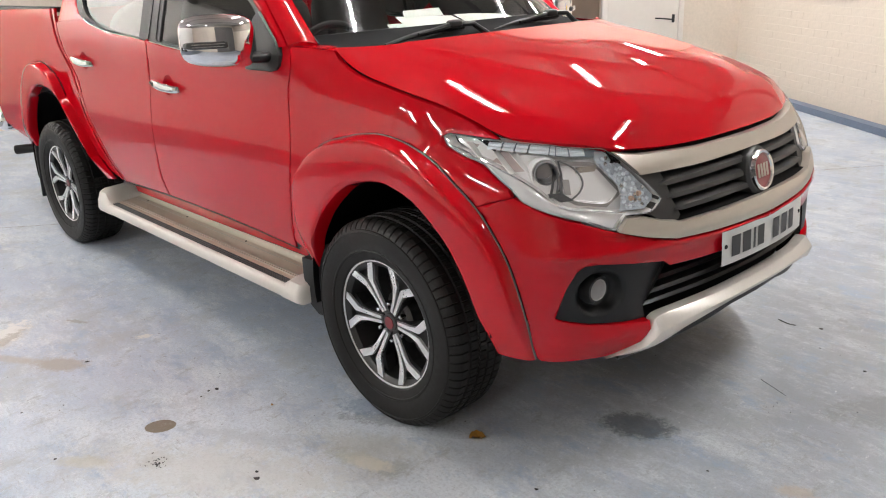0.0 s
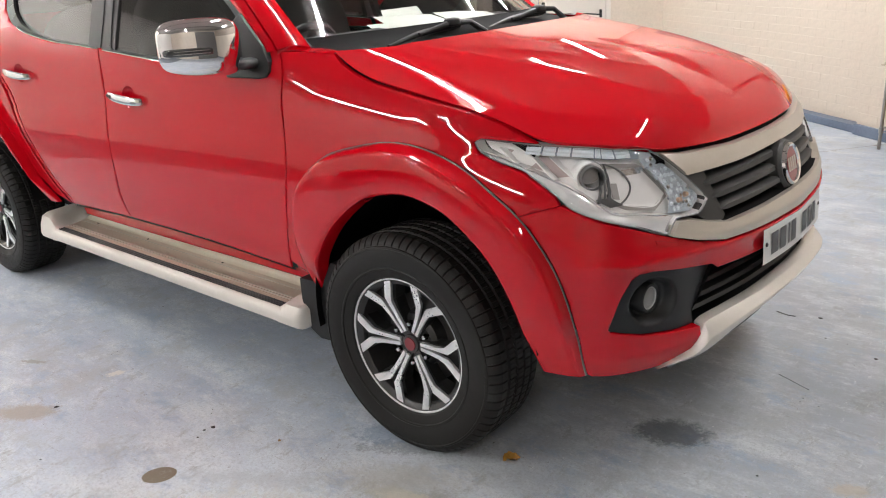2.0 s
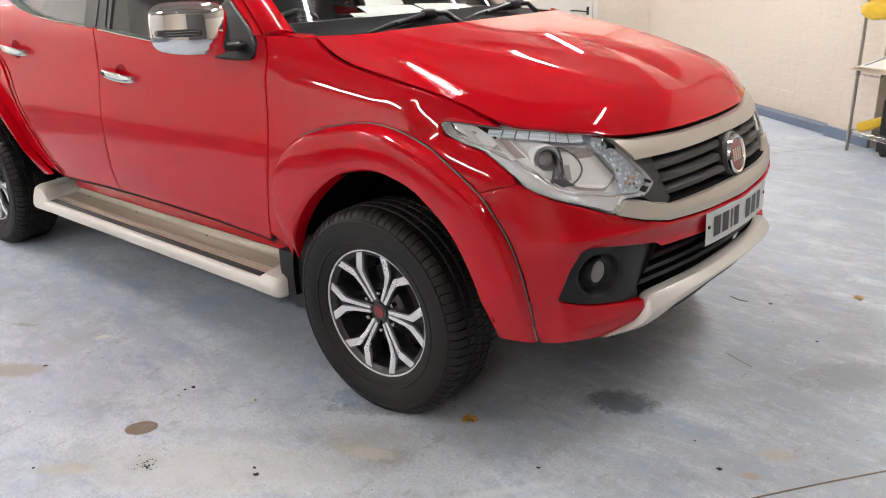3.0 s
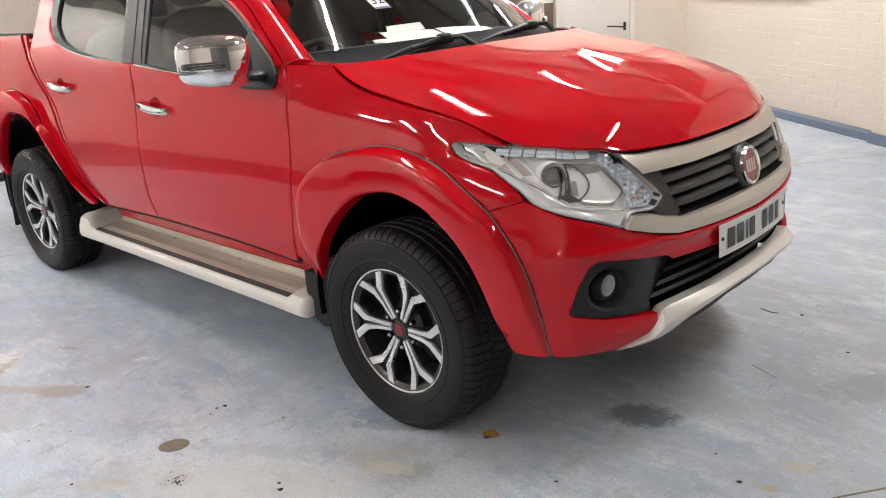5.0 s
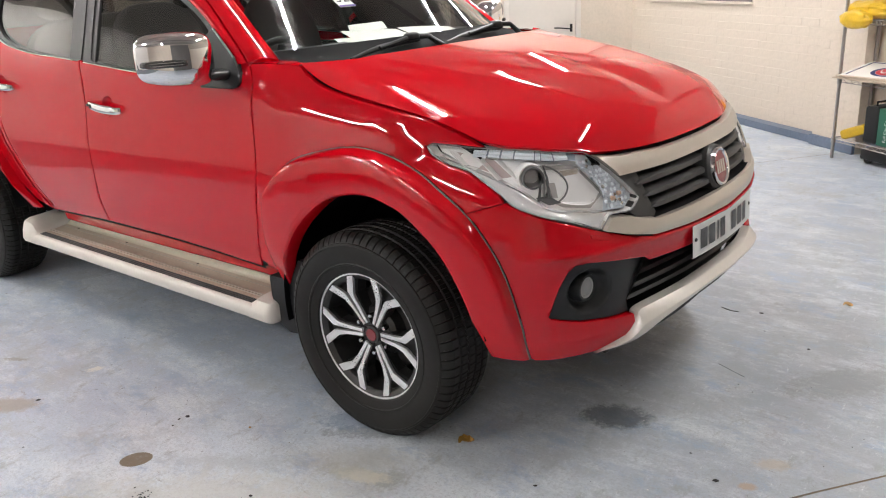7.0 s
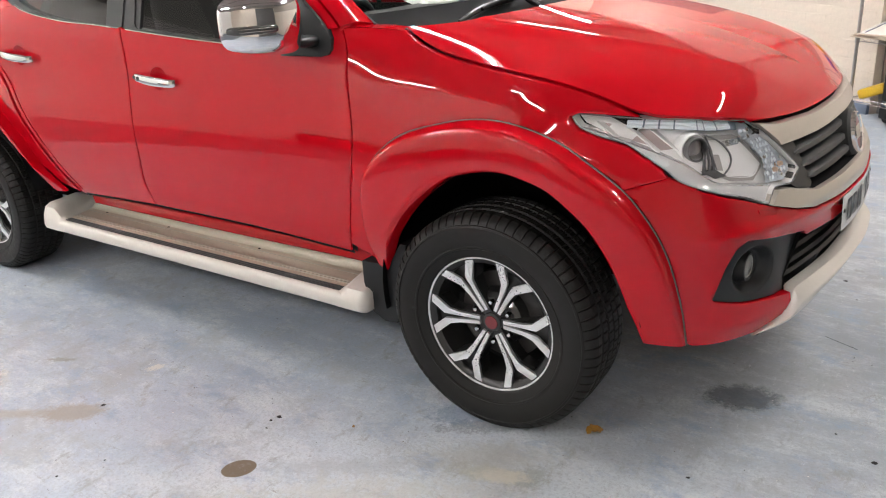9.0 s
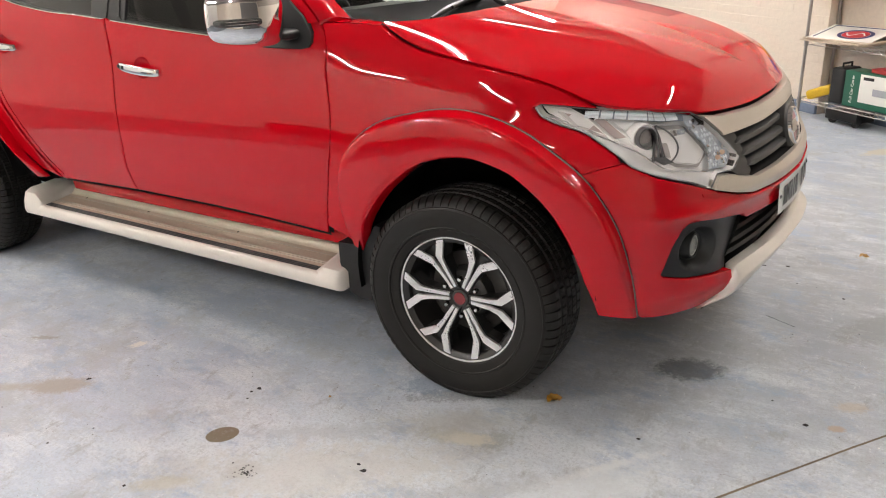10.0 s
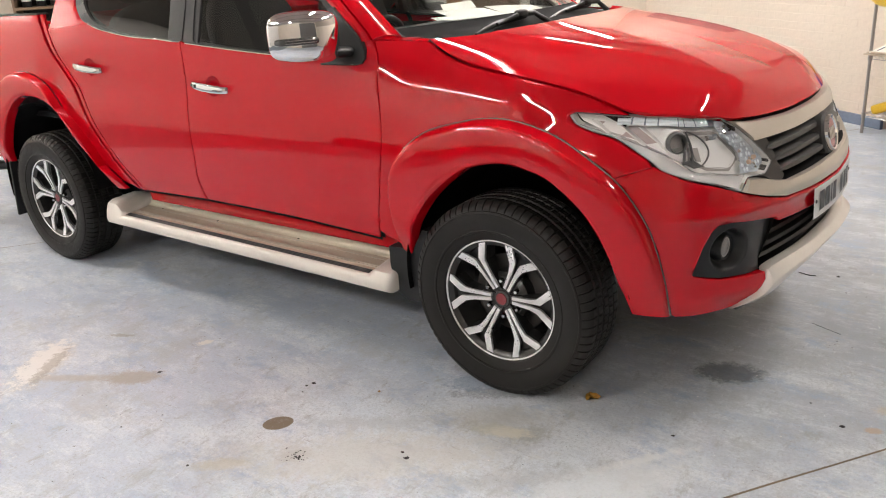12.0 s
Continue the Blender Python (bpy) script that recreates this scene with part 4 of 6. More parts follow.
def wheel_at(name, x, y, side, turn):
    w = new(name)
    w.parent = truck
    w.matrix_local = pose(x, y, 0.358, 0, turn, 180 if side > 0 else 0)
    part("tyre", tyre_mesh(), RUBBER, w, "black road tyre with ribbed tread", angle=24)
    rim = lathe([(0.150, 0.06), (0.19, 0.03), (0.196, -0.05), (0.203, -0.085), (0.212, -0.094), (0.226, -0.100), (0.230, -0.097), (0.2295, -0.09)], 72)
    part("rim_barrel", rim, ANTHRACITE, w)
    part("rim_edge", lathe([(0.2215, -0.0985), (0.2225, -0.1010), (0.2255, -0.1022), (0.2285, -0.1015), (0.2295, -0.096)], 72), MACHINED, w, "bright machined rim edge")
    part("brake_disc", lathe([(0.0, -0.005), (0.06, -0.008), (0.148, -0.008), (0.152, 0.0), (0.15, 0.02)], 48), mat("brake_iron", (0.10, 0.095, 0.09), 0.45, metal=0.7) if "brake_iron" not in bpy.data.materials else bpy.data.materials["brake_iron"], w)
    part("hub_plate", lathe([(0.0, -0.060), (0.078, -0.058), (0.092, -0.046), (0.098, -0.02), (0.10, 0.0)], 48), ANTHRACITE, w)
    part("centre_cap", lathe([(0.0, -0.079), (0.024, -0.079), (0.030, -0.076), (0.033, -0.068), (0.034, -0.055)], 40), GREYTRIM, w)
    part("cap_disc", lathe([(0.0, -0.0812), (0.0215, -0.0812), (0.0225, -0.079)], 32), BADGE_RED, w, "dark red centre badge")
    for k in range(6):
        a = radians(60 * k)
        web = [(-0.0160, 0.03), (-0.0205, 0.115), (-0.0280, 0.150), (-0.0740, 0.2062), (-0.040, 0.2145), (0.0, 0.2185), (0.040, 0.2145), (0.0740, 0.2062), (0.0280, 0.150), (0.0205, 0.115), (0.0160, 0.03)]
        part("spoke", turned(plate_from(web, -0.030, -0.070, 0.05), a), ANTHRACITE, w, smooth=False)
        for s in (1, -1):
            face = [(0.0022 * s, 0.043), (0.0050 * s, 0.120), (0.0088 * s, 0.168), (0.0460 * s, 0.2160), (0.0725 * s, 0.2065), (0.0265 * s, 0.150), (0.0190 * s, 0.115), (0.0135 * s, 0.043)]
            bm = plate_from(face if s > 0 else face[::-1], -0.069, -0.0785)
            for v in bm.verts:
                v.co.y -= 0.018 * smooth(0.05, 0.21, math.hypot(v.co.x, v.co.z))
            part("spoke_face", turned(bm, a), MACHINED, w, "machined silver spoke face", smooth=False)
        b = a + radians(30)
        nut = lathe([(0.0, -0.080), (0.006, -0.079), (0.0085, -0.072), (0.0095, -0.055)], 12)
        bmesh.ops.translate(nut, verts=nut.verts, vec=(0.068 * math.sin(b), 0, 0.068 * math.cos(b)))
        part("wheel_nut", nut, CHROME, w)
    return w


BADGE_RED = mat("badge_red", (0.20, 0.012, 0.018), 0.3, coat=0.6)
for x, turn in ((0.0, 28), (-3.0, 40)):
    wheel_at("wheel", x, -0.765, -1, turn)
    wheel_at("wheel", x, 0.765, 1, turn)


# arch liners, underbody
def liner(x0, r, z0):
    rows = []
    for a in np.linspace(-100, 82, 40):
        q = radians(a)
        rows.append([(x0 + r * math.sin(q), y, z0 + r * math.cos(q)) for y in (-0.86, -0.70, -0.48)] + [(x0 + 0.02 * math.sin(q), -0.47, z0 + 0.02 * math.cos(q))])
    return grid(rows, flip=True)


both("arch_liner", lambda: liner(0.04, 0.455, 0.40), DARK)
both("arch_liner", lambda: liner(-3.0, 0.50, 0.40), DARK)


def prism(outline, y0, y1):
    bm = plate_from(outline, y1, y0)
    bm.faces.new([v for v in bm.verts][len(outline):][::-1])
    bmesh.ops.recalc_face_normals(bm, faces=bm.faces)
    return bm


both("mud_flap", lambda: prism([(-0.52, 0.47), (-0.40, 0.475), (-0.35, 0.56), (-0.325, 0.56), (-0.385, 0.262), (-0.44, 0.257), (-0.49, 0.285), (-0.52, 0.39)], -0.835, -0.60), BLACK, smooth=False)
both("mud_flap", lambda: box((0.02, 0.24, 0.34), (-3.47, -0.74, 0.36), 0.006, (0, 8, 0)), BLACK)
part("intake_box", box((0.25, 1.0, 0.28), (0.56, 0, 0.54), 0.02), DARK, truck)
part("underbody", box((3.9, 1.1, 0.22), (-1.85, 0, 0.42), 0.03), DARK, truck)
part("engine_bay", box((0.9, 0.9, 0.4), (0.15, 0, 0.72), 0.03), DARK, truck)
for x in (0.0, -3.0):
    part("axle", pipe([(x, -0.7, 0.36), (x, 0.7, 0.36)], 0.05, 12), DARK, truck)


# badge, number plate, small bumper parts
def facing(at, normal, up=(0, 0, 1)):
    """A pose whose -y axis looks along normal."""
    n = Vector(normal).normalized()
    x = n.cross(Vector(up)).normalized() * -1
    z = x.cross(-n)
    z = (-n).cross(x) * -1 if z.z < 0 else z
    m = Matrix((x, -n, z)).transposed().to_4x4()
    m.translation = at
    return m


BADGE_AT = facing((0.846, 0.0, 0.852), (1, 0, 0.22))
badge = part("badge", moved(lathe([(0.0, -0.004), (0.070, -0.004), (0.078, 0.004), (0.080, 0.05)], 56), BADGE_AT), GREYTRIM, grille, "round badge on a dark plinth")
part("badge_ring", moved(lathe([(0.052, -0.010), (0.054, -0.016), (0.060, -0.018), (0.064, -0.014), (0.065, -0.003)], 56), BADGE_AT), CHROME, truck, "chrome badge ring")
part("badge_disc", moved(lathe([(0.0, -0.012), (0.03, -0.0118), (0.053, -0.0105)], 48), BADGE_AT), BADGE_RED, truck, "dark red badge disc with pale bars")
for k in range(4):
    part("badge_bar", moved(box((0.011, 0.002, 0.042), (-0.027 + 0.018 * k, -0.0128, 0.0), 0.0007), BADGE_AT), SILVER, truck)
PLATE_AT = facing((0.893, 0.0, 0.664), (1, 0, 0.05))


def bowed(bm):
    """Bent with the bumper."""
    for v in bm.verts:
        v.co.y += 0.26 * v.co.x ** 2
    return moved(bm, PLATE_AT)


def plate_mesh(wide, deep, tall, x, y, z, cuts=12):
    return bowed(grid([[(x + wide * (i / cuts - 0.5), y + dy * deep, z + tall * dz) for dy, dz in ((0.5, -0.5), (-0.5, -0.5), (-0.5, 0.5), (0.5, 0.5))] for i in range(cuts + 1)]))


INK = mat("plate_ink", (0.03, 0.031, 0.033), 0.4)
plate = part("number_plate", plate_mesh(0.525, 0.006, 0.106, 0, 0, 0), mat("plate_white", (0.62, 0.62, 0.60), 0.4, spread=0.03), truck, "white number plate with dark bars", smooth=False)
for x, wide in ((-0.195, 0.045), (-0.138, 0.045), (-0.094, 0.013), (-0.055, 0.040), (0.045, 0.045), (0.105, 0.045), (0.163, 0.040)):
    part("plate_bar", plate_mesh(wide, 0.002, 0.064, x, -0.0042, 0.0, 3), INK, plate, smooth=False)
for x in (-0.243, 0.243):
    part("plate_screw", bowed(moved(lathe([(0.0, -0.006), (0.005, -0.006), (0.007, -0.003)], 14), Matrix.Translation((x, 0, 0.005)))), BLACK, plate)
both("washer_cap", lambda: panel([(0.679, 0.776), (0.607, 0.759), (0.613, 0.750), (0.674, 0.765)], out=0.004, depth=0.006, step=0.01), RED)


def skin_frame(s, z, out=0.0):
    p = Vector(shell(s, z, out))
    ds, dz = Vector(shell(s + 0.004, z, out)) - Vector(shell(s - 0.004, z, out)), Vector(shell(s, z + 0.004, out)) - Vector(shell(s, z - 0.004, out))
    n = ds.cross(dz).normalized()
    if n.dot(Vector(shell(s, z, out + 0.01)) - p) < 0:
        n = -n
    return p, n


fp, fn_ = skin_frame(0.687, 0.608, -0.052)
FOG = facing(fp, Vector((0.992, -0.12, 0.02))) @ Matrix.Diagonal((0.86, 1.0, 0.86, 1))
FOGWHITE = mat("fog_reflector_white", (0.62, 0.62, 0.60), 0.15, metal=0.1, spread=0.02)
for k in (0, 1):
    fl = (lambda b: b) if k == 0 else flipped
    fog = part("fog_lamp", fl(moved(lathe([(0.036, -0.020), (0.040, -0.027), (0.047, -0.027), (0.052, -0.015), (0.056, 0.02)], 40), FOG)), BLACK, truck, "round fog lamp in a black ring")
    part("fog_reflector", fl(moved(lathe([(0.0, -0.019), (0.015, -0.020), (0.028, -0.022), (0.037, -0.024)], 36), FOG)), FOGWHITE, fog)
    part("fog_lens", fl(moved(lathe([(0.0, -0.030), (0.02, -0.0275), (0.032, -0.0225), (0.037, -0.018)], 36), FOG)), LENS, fog)


# headlamps
def lamp_bowl():
    return panel(shrunk(LAMP, 0.003), out=-0.045, depth=0.0, step=0.015, relief=lambda s, z: 0.003 * math.sin(s * 26 + z * 30))


def lamp_wall():
    rim = curve(LAMP + LAMP[:1], 120)
    return grid([[shell(p[0], p[1], o) for o in (-0.004, -0.025, -0.047)] for p in rim])


def lamp_frame(line, radius, out, n=24):
    return pipe([shell(a, b, out) for a, b in curve(line, n)], radius, 8)


DRL = mat("daytime_lamp_plastic", (0.88, 0.95, 1.0), 0.06, metal=0.05, coat=1.0, spread=0.02)
DRLDARK = mat("daytime_lamp_shade", (0.36, 0.44, 0.53), 0.2, metal=0.3, coat=1.0, spread=0.02)
CLUSTER = mat("cut_glass_cluster", (0.66, 0.73, 0.80), 0.12, metal=0.25, coat=1.0, spread=0.15, scale=60)
AMBER = mat("amber_bulb", (0.55, 0.38, 0.28), 0.3)
SHADE = mat("lamp_inner_dark", (0.10, 0.10, 0.10), 0.25, spread=0.05)
DIM = mat("lamp_inner_grey", (0.16, 0.16, 0.16), 0.3, metal=0.2, spread=0.02)
SHINE = mat("lamp_silvering", (0.98, 0.965, 0.94), 0.12, metal=0.12, coat=1.0, spread=0.01)
MIRRORED = mat("lamp_mirror", (0.96, 0.94, 0.91), 0.06, metal=0.95, spread=0.01)
SWEEPCHROME = mat("lamp_sweep_chrome", (0.96, 0.95, 0.93), 0.06, metal=0.55, spread=0.01)
SMOKE = mat("lamp_smoke_grey", (0.52, 0.49, 0.465), 0.15, metal=0.3, spread=0.02)
ROSE = mat("lamp_cell_rose_grey", (0.62, 0.52, 0.495), 0.15, metal=0.3, coat=0.6, spread=0.03)
SWEEP = [(1.222, 0.994), (1.160, 0.980), (1.075, 0.957), (0.99, 0.934), (0.909, 0.907), (0.833, 0.870), (0.78, 0.852), (0.721, 0.842), (0.629, 0.826), (0.585, 0.8205)]
BEAM = [(0.824, 0.967), (0.66, 0.957), (0.640, 0.950), (0.582, 0.885), (0.580, 0.864), (0.632, 0.836), (0.735, 0.852), (0.79, 0.874)]
for k in (0, 1):
    fl = (lambda b: b) if k == 0 else flipped
    lamp = part("headlamp", fl(lamp_bowl()), SHINE, truck, "clear swept-back headlamp with chrome inside")
    part("lamp_wall", fl(lamp_wall()), SHINE, lamp)
    # daytime strip of clear blocks along the upper edge
    part("strip_backing", fl(panel([(1.09, 1.015), (0.85, 1.006), (0.667, 0.992), (0.612, 0.981), (0.645, 0.968), (0.69, 0.972), (0.85, 0.981), (1.05, 0.992)], out=-0.030, depth=0.03, step=0.014)), DRLDARK, lamp)
    for s0, s1 in ((1.090, 1.046), (1.040, 1.000), (0.994, 0.950), (0.944, 0.862), (0.856, 0.822), (0.815, 0.745), (0.739, 0.683)):
        top = lambda q: 0.9905 + 0.0165 * smooth(0.60, 1.05, q)
        bm = grid([[shell(q, top(q) + dz, o) for dz, o in ((0.008, -0.03), (0.008, -0.017), (0.001, -0.012), (-0.004, -0.015), (-0.008, -0.012), (-0.015, -0.016), (-0.016, -0.03))] for q in np.linspace(s1, s0, 5)])
        part("light_block", fl(bm), DRL, lamp, smooth=False)
    # the cut-glass cluster at the inner end
    inner = [(0.640, 0.984), (0.606, 0.979), (0.540, 0.923), (0.476, 0.855), (0.480, 0.842), (0.515, 0.820), (0.600, 0.826), (0.583, 0.862), (0.588, 0.892), (0.650, 0.963)]
    part("side_indicator", fl(panel(inner, out=-0.026, depth=0.0, step=0.012)), CLUSTER, lamp)
    rnd = random.Random(5)
    for row in range(10):
        z0 = 0.834 + 0.0145 * row
        mid = 0.538 + 0.0172 * max(0, row - 3) * 0.72 - (0.006 if row < 2 else 0)
        for c in range(-3, 4):
            q = mid + (c + 0.5 * (row % 2)) * 0.0135
            if not inside((q, z0), shrunk(inner, 0.004)):
                continue
            p, n = skin_frame(q, z0, -0.0242)
            n = (n + Vector((rnd.uniform(-0.32, 0.32), rnd.uniform(-0.32, 0.32), rnd.uniform(-0.25, 0.4)))).normalized()
            part("facet", fl(moved(lathe([(0.0, -0.0015), (0.0070, 0.0006), (0.0078, 0.008)], rnd.choice((4, 5))), facing(p, n))), rnd.choice((MIRRORED, DRL, DRL, CLUSTER, CLUSTER, CLUSTER)), lamp, smooth=False)
    for s0, z0 in ((0.532, 0.868), (0.560, 0.858)):
        p, n = skin_frame(s0, z0, -0.012)
        part("amber_bulb", fl(moved(lathe([(0, -0.006), (0.006, -0.005), (0.008, 0.004)], 14), facing(p, n))), AMBER, lamp)
    # broad chrome sweep under the lamps
    low = [(0.640, 0.789), (0.733, 0.821), (0.845, 0.850), (0.92, 0.875), (0.966, 0.906), (1.075, 0.9595), (1.153, 0.9765), (1.215, 0.9955)][::-1]
    a, b = curve(SWEEP, 40), curve(low, 40)
    part("chrome_sweep", fl(grid([[shell(p[0] + (q[0] - p[0]) * w, p[1] + (q[1] - p[1]) * w, o) for w, o in ((-0.02, -0.058), (0.0, -0.024), (0.06, -0.019), (0.3, -0.020), (0.6, -0.017), (0.85, -0.012), (1.0, -0.006))] for p, q in zip(a, b)])), SWEEPCHROME, lamp)
    part("sweep_edge", fl(lamp_frame(SWEEP, 0.0022, -0.021, 50)), CHROME, lamp)
    # outer cells: slanted chrome bars, and ribs between them
    for line in ([(1.175, 1.003), (1.116, 0.967)], [(1.085, 0.992), (0.990, 0.934)], [(1.018, 0.985), (0.930, 0.938)]):
        p, q = line
        bm = grid([[shell(p[0] + (q[0] - p[0]) * t + d, p[1] + (q[1] - p[1]) * t, o) for d, o in ((0.009, -0.06), (0.006, -0.030), (0.0, -0.027), (-0.005, -0.032), (-0.008, -0.06))] for t in np.linspace(0, 1, 6)])
        part("cell_bar", fl(bm), SHINE, lamp)
    part("cell_floor", fl(panel([(1.165, 0.999), (1.09, 0.993), (1.01, 0.945), (1.07, 0.957), (1.12, 0.970)], out=-0.0445, depth=0.01, step=0.012)), ROSE, lamp)
    part("cell_floor", fl(panel([(1.072, 0.987), (1.030, 0.984), (0.942, 0.940), (0.985, 0.936)], out=-0.0435, depth=0.01, step=0.012)), ROSE, lamp)
    for q in range(6):
        part("reflector_rib", fl(lamp_frame([(1.045 - 0.013 * q, 0.968), (1.010 - 0.013 * q, 0.945)], 0.0026, -0.047, 5)), SHINE, lamp)
    # projector
    p, n = skin_frame(0.884, 0.936, -0.058)
    F = facing(p, Vector((0.80, -0.60, 0.08)))
    part("projector_ring", fl(moved(lathe([(0.0265, -0.016), (0.0280, -0.032), (0.030, -0.034), (0.0325, -0.032), (0.0335, 0.02)], 36), F)), DIM, lamp)
    part("projector_rim", fl(moved(lathe([(0.0335, -0.014), (0.0385, -0.017), (0.043, -0.008), (0.046, 0.015)], 36), F)), SHINE, lamp)
    part("projector_bowl", fl(moved(lathe([(0.0, -0.022), (0.014, -0.021), (0.0265, -0.016)], 30), F)), SMOKE, lamp)
    part("projector_lens", fl(moved(lathe([(0.0, -0.040), (0.010, -0.0385), (0.019, -0.034), (0.0262, -0.026)], 30), F)), LENS, lamp)
    # high-beam bowl: bright six-sided reflector in a grey frame
    part("beam_frame", fl(panel(BEAM, out=-0.040, depth=0.03, step=0.012, holes=[shrunk(BEAM, 0.011)])), SMOKE, lamp)
    mouth = shrunk(BEAM, 0.0105)
    core = [(0.765 + (a - 0.70) * 0.25, 0.910 + (b - 0.905) * 0.3) for a, b in mouth]
    mouth, core = curve(mouth + mouth[:1], 60), curve(core + core[:1], 60)
    part("beam_reflector", fl(grid([[shell(p[0] + (q[0] - p[0]) * w, p[1] + (q[1] - p[1]) * w, o) for w, o in ((0, -0.039), (0.12, -0.0425), (0.25, -0.0440), (0.5, -0.0435), (0.8, -0.0425), (1.0, -0.042), (1.35, -0.042))] for p, q in zip(mouth, core)])), SHINE, lamp)
    # mirrored strip added for the reflected band across the bowl's top
    for zlo, zhi, slant in ((0.932, 0.948, 0.008),):
        row = [[shell(s0, zlo + (zhi - zlo) * w + 0.10 * (0.74 - s0) * (0.9 - zlo), -0.0375 - 0.002 * w + slant * (w - 0.5)) for w in (0, 0.5, 1)] for s0 in np.linspace(0.700 if zlo < 0.93 else 0.72, 0.618 + 0.5 * abs(zlo - 0.893), 7)]
        part("reflection_band", fl(grid(row)), MIRRORED, lamp)
    part("beam_rib", fl(lamp_frame([(0.822, 0.958), (0.800, 0.935), (0.795, 0.905), (0.812, 0.880)], 0.0022, -0.044, 20)), MIRRORED, lamp)
    arc = [(0.790, 0.966), (0.745, 0.955), (0.712, 0.935), (0.700, 0.908), (0.718, 0.884), (0.756, 0.866)]
    part("dark_vane", fl(lamp_frame(arc, 0.0027, -0.040, 30)), DIM, lamp)
    # slanted dark vanes between the projector and the bowl, with a bright block among them
    for s0, s1, wide, tone in ((0.846, 0.836, 0.012, SHADE), (0.822, 0.812, 0.007, DIM), (0.800, 0.792, 0.013, SHADE)):
        line = [(s0, 0.966), (s1 - 0.006, 0.935), (s1 - 0.004, 0.905), (s1 + 0.004, 0.876)]
        vane = [(a + wide / 2, b) for a, b in line] + [(a - wide / 2, b) for a, b in line[::-1]]
        part("beam_shade", fl(panel(vane, out=-0.0375, depth=0.008, step=0.012)), tone, lamp)
    part("vane_foot", fl(panel([(0.850, 0.884), (0.785, 0.886), (0.742, 0.866), (0.795, 0.864)], out=-0.037, depth=0.01, step=0.012)), SHADE, lamp)
    part("vane_block", fl(panel([(0.783, 0.920), (0.752, 0.918), (0.752, 0.880), (0.778, 0.884)], out=-0.037, depth=0.006, step=0.012)), SMOKE, lamp)
    part("lens_cover", fl(panel(LAMP, out=0.002, depth=0.006, gap=0.002)), LENS, lamp, "clear lamp cover").visible_shadow = False
    part("lamp_edge", fl(pipe([shell(a, b, -0.003) for a, b in curve(LAMP + LAMP[:1], 140)], 0.0012, 6)), DIM, lamp)


# cab: upper frame, glass, roof
def cab(x, z, out=0.0):
    """The cab's upper flank, leaning in towards the roof."""
    y = 0.799 - 0.30 * (z - belt_line(1.49 - x)) - 0.10 * max(0, z - 1.5) ** 2
    return (x, -(y + out), z)


def belt_z(x):
    return belt_line(1.49 - x)


A_LOW = (-0.545, -0.735, 1.247)
W_LOW, W_TOP = (-0.50, -0.690, 1.250), (-1.27, -0.535, 1.74)
FRAME_F = [(-0.70, belt_z(-0.70) - 0.012), (-0.725, 1.318), (-0.78, 1.362), (-0.875, 1.42), (-1.36, 1.672), (-1.43, 1.685), (-1.66, 1.69), (-1.66, belt_z(-1.66) - 0.012)]
GLASS_F = [(-0.765, belt_z(-0.765) + 0.004), (-0.80, 1.345), (-0.90, 1.412), (-1.38, 1.640), (-1.60, 1.65), (-1.60, belt_z(-1.60) + 0.004)]
FRAME_R = [(-1.67, belt_z(-1.66) - 0.012), (-1.67, 1.69), (-2.35, 1.67), (-2.50, 1.55), (-2.52, 1.40), (-2.46, 1.33), (-2.36, 1.291), (-2.2, 1.260), (-2.0, 1.238)]
GLASS_R = [(-1.73, belt_z(-1.73) + 0.004), (-1.73, 1.645), (-2.30, 1.625), (-2.43, 1.53), (-2.45, 1.41), (-2.38, 1.337), (-2.28, 1.298), (-2.12, 1.268), (-1.95, 1.251)]


def tight(poly, r=0.022):
    """The outline with small rounded corners."""
    out = []
    for i, p in enumerate(poly):
        for q in (poly[i - 1], poly[(i + 1) % len(poly)]):
            l = math.hypot(q[0] - p[0], q[1] - p[1])
            k = min(r, l * 0.4) / l
            out.append((p[0] + (q[0] - p[0]) * k, p[1] + (q[1] - p[1]) * k))
    return soften(out, 1)


def ring(outer, inner, out, depth):
    """A frame between two outlines."""
    def even(poly):
        poly = tight(poly)
        poly = poly + poly[:1]
        d = np.concatenate([[0], np.cumsum([math.hypot(q[0] - p[0], q[1] - p[1]) for p, q in zip(poly, poly[1:])])])
        return np.array(poly), d / d[-1]
    (po, do), (pi, di) = even(outer), even(inner)
    marks = np.linspace(0, 1, 121)
    o = [(np.interp(t, do, po[:, 0]), np.interp(t, do, po[:, 1])) for t in marks]
    i = [min(((np.interp(w, di, pi[:, 0]), np.interp(w, di, pi[:, 1])) for w in np.linspace(t - 0.12, t + 0.12, 25) % 1.0), key=lambda q: (q[0] - p[0]) ** 2 + (q[1] - p[1]) ** 2) for t, p in zip(marks, o)]
    rows = [[cab(a[0], a[1], out - depth), cab(a[0], a[1], out), cab(b[0], b[1], out), cab(b[0], b[1], out - depth)] for a, b in zip(o, i)]
    bm = grid(rows)
    bmesh.ops.recalc_face_normals(bm, faces=bm.faces)
    return bm


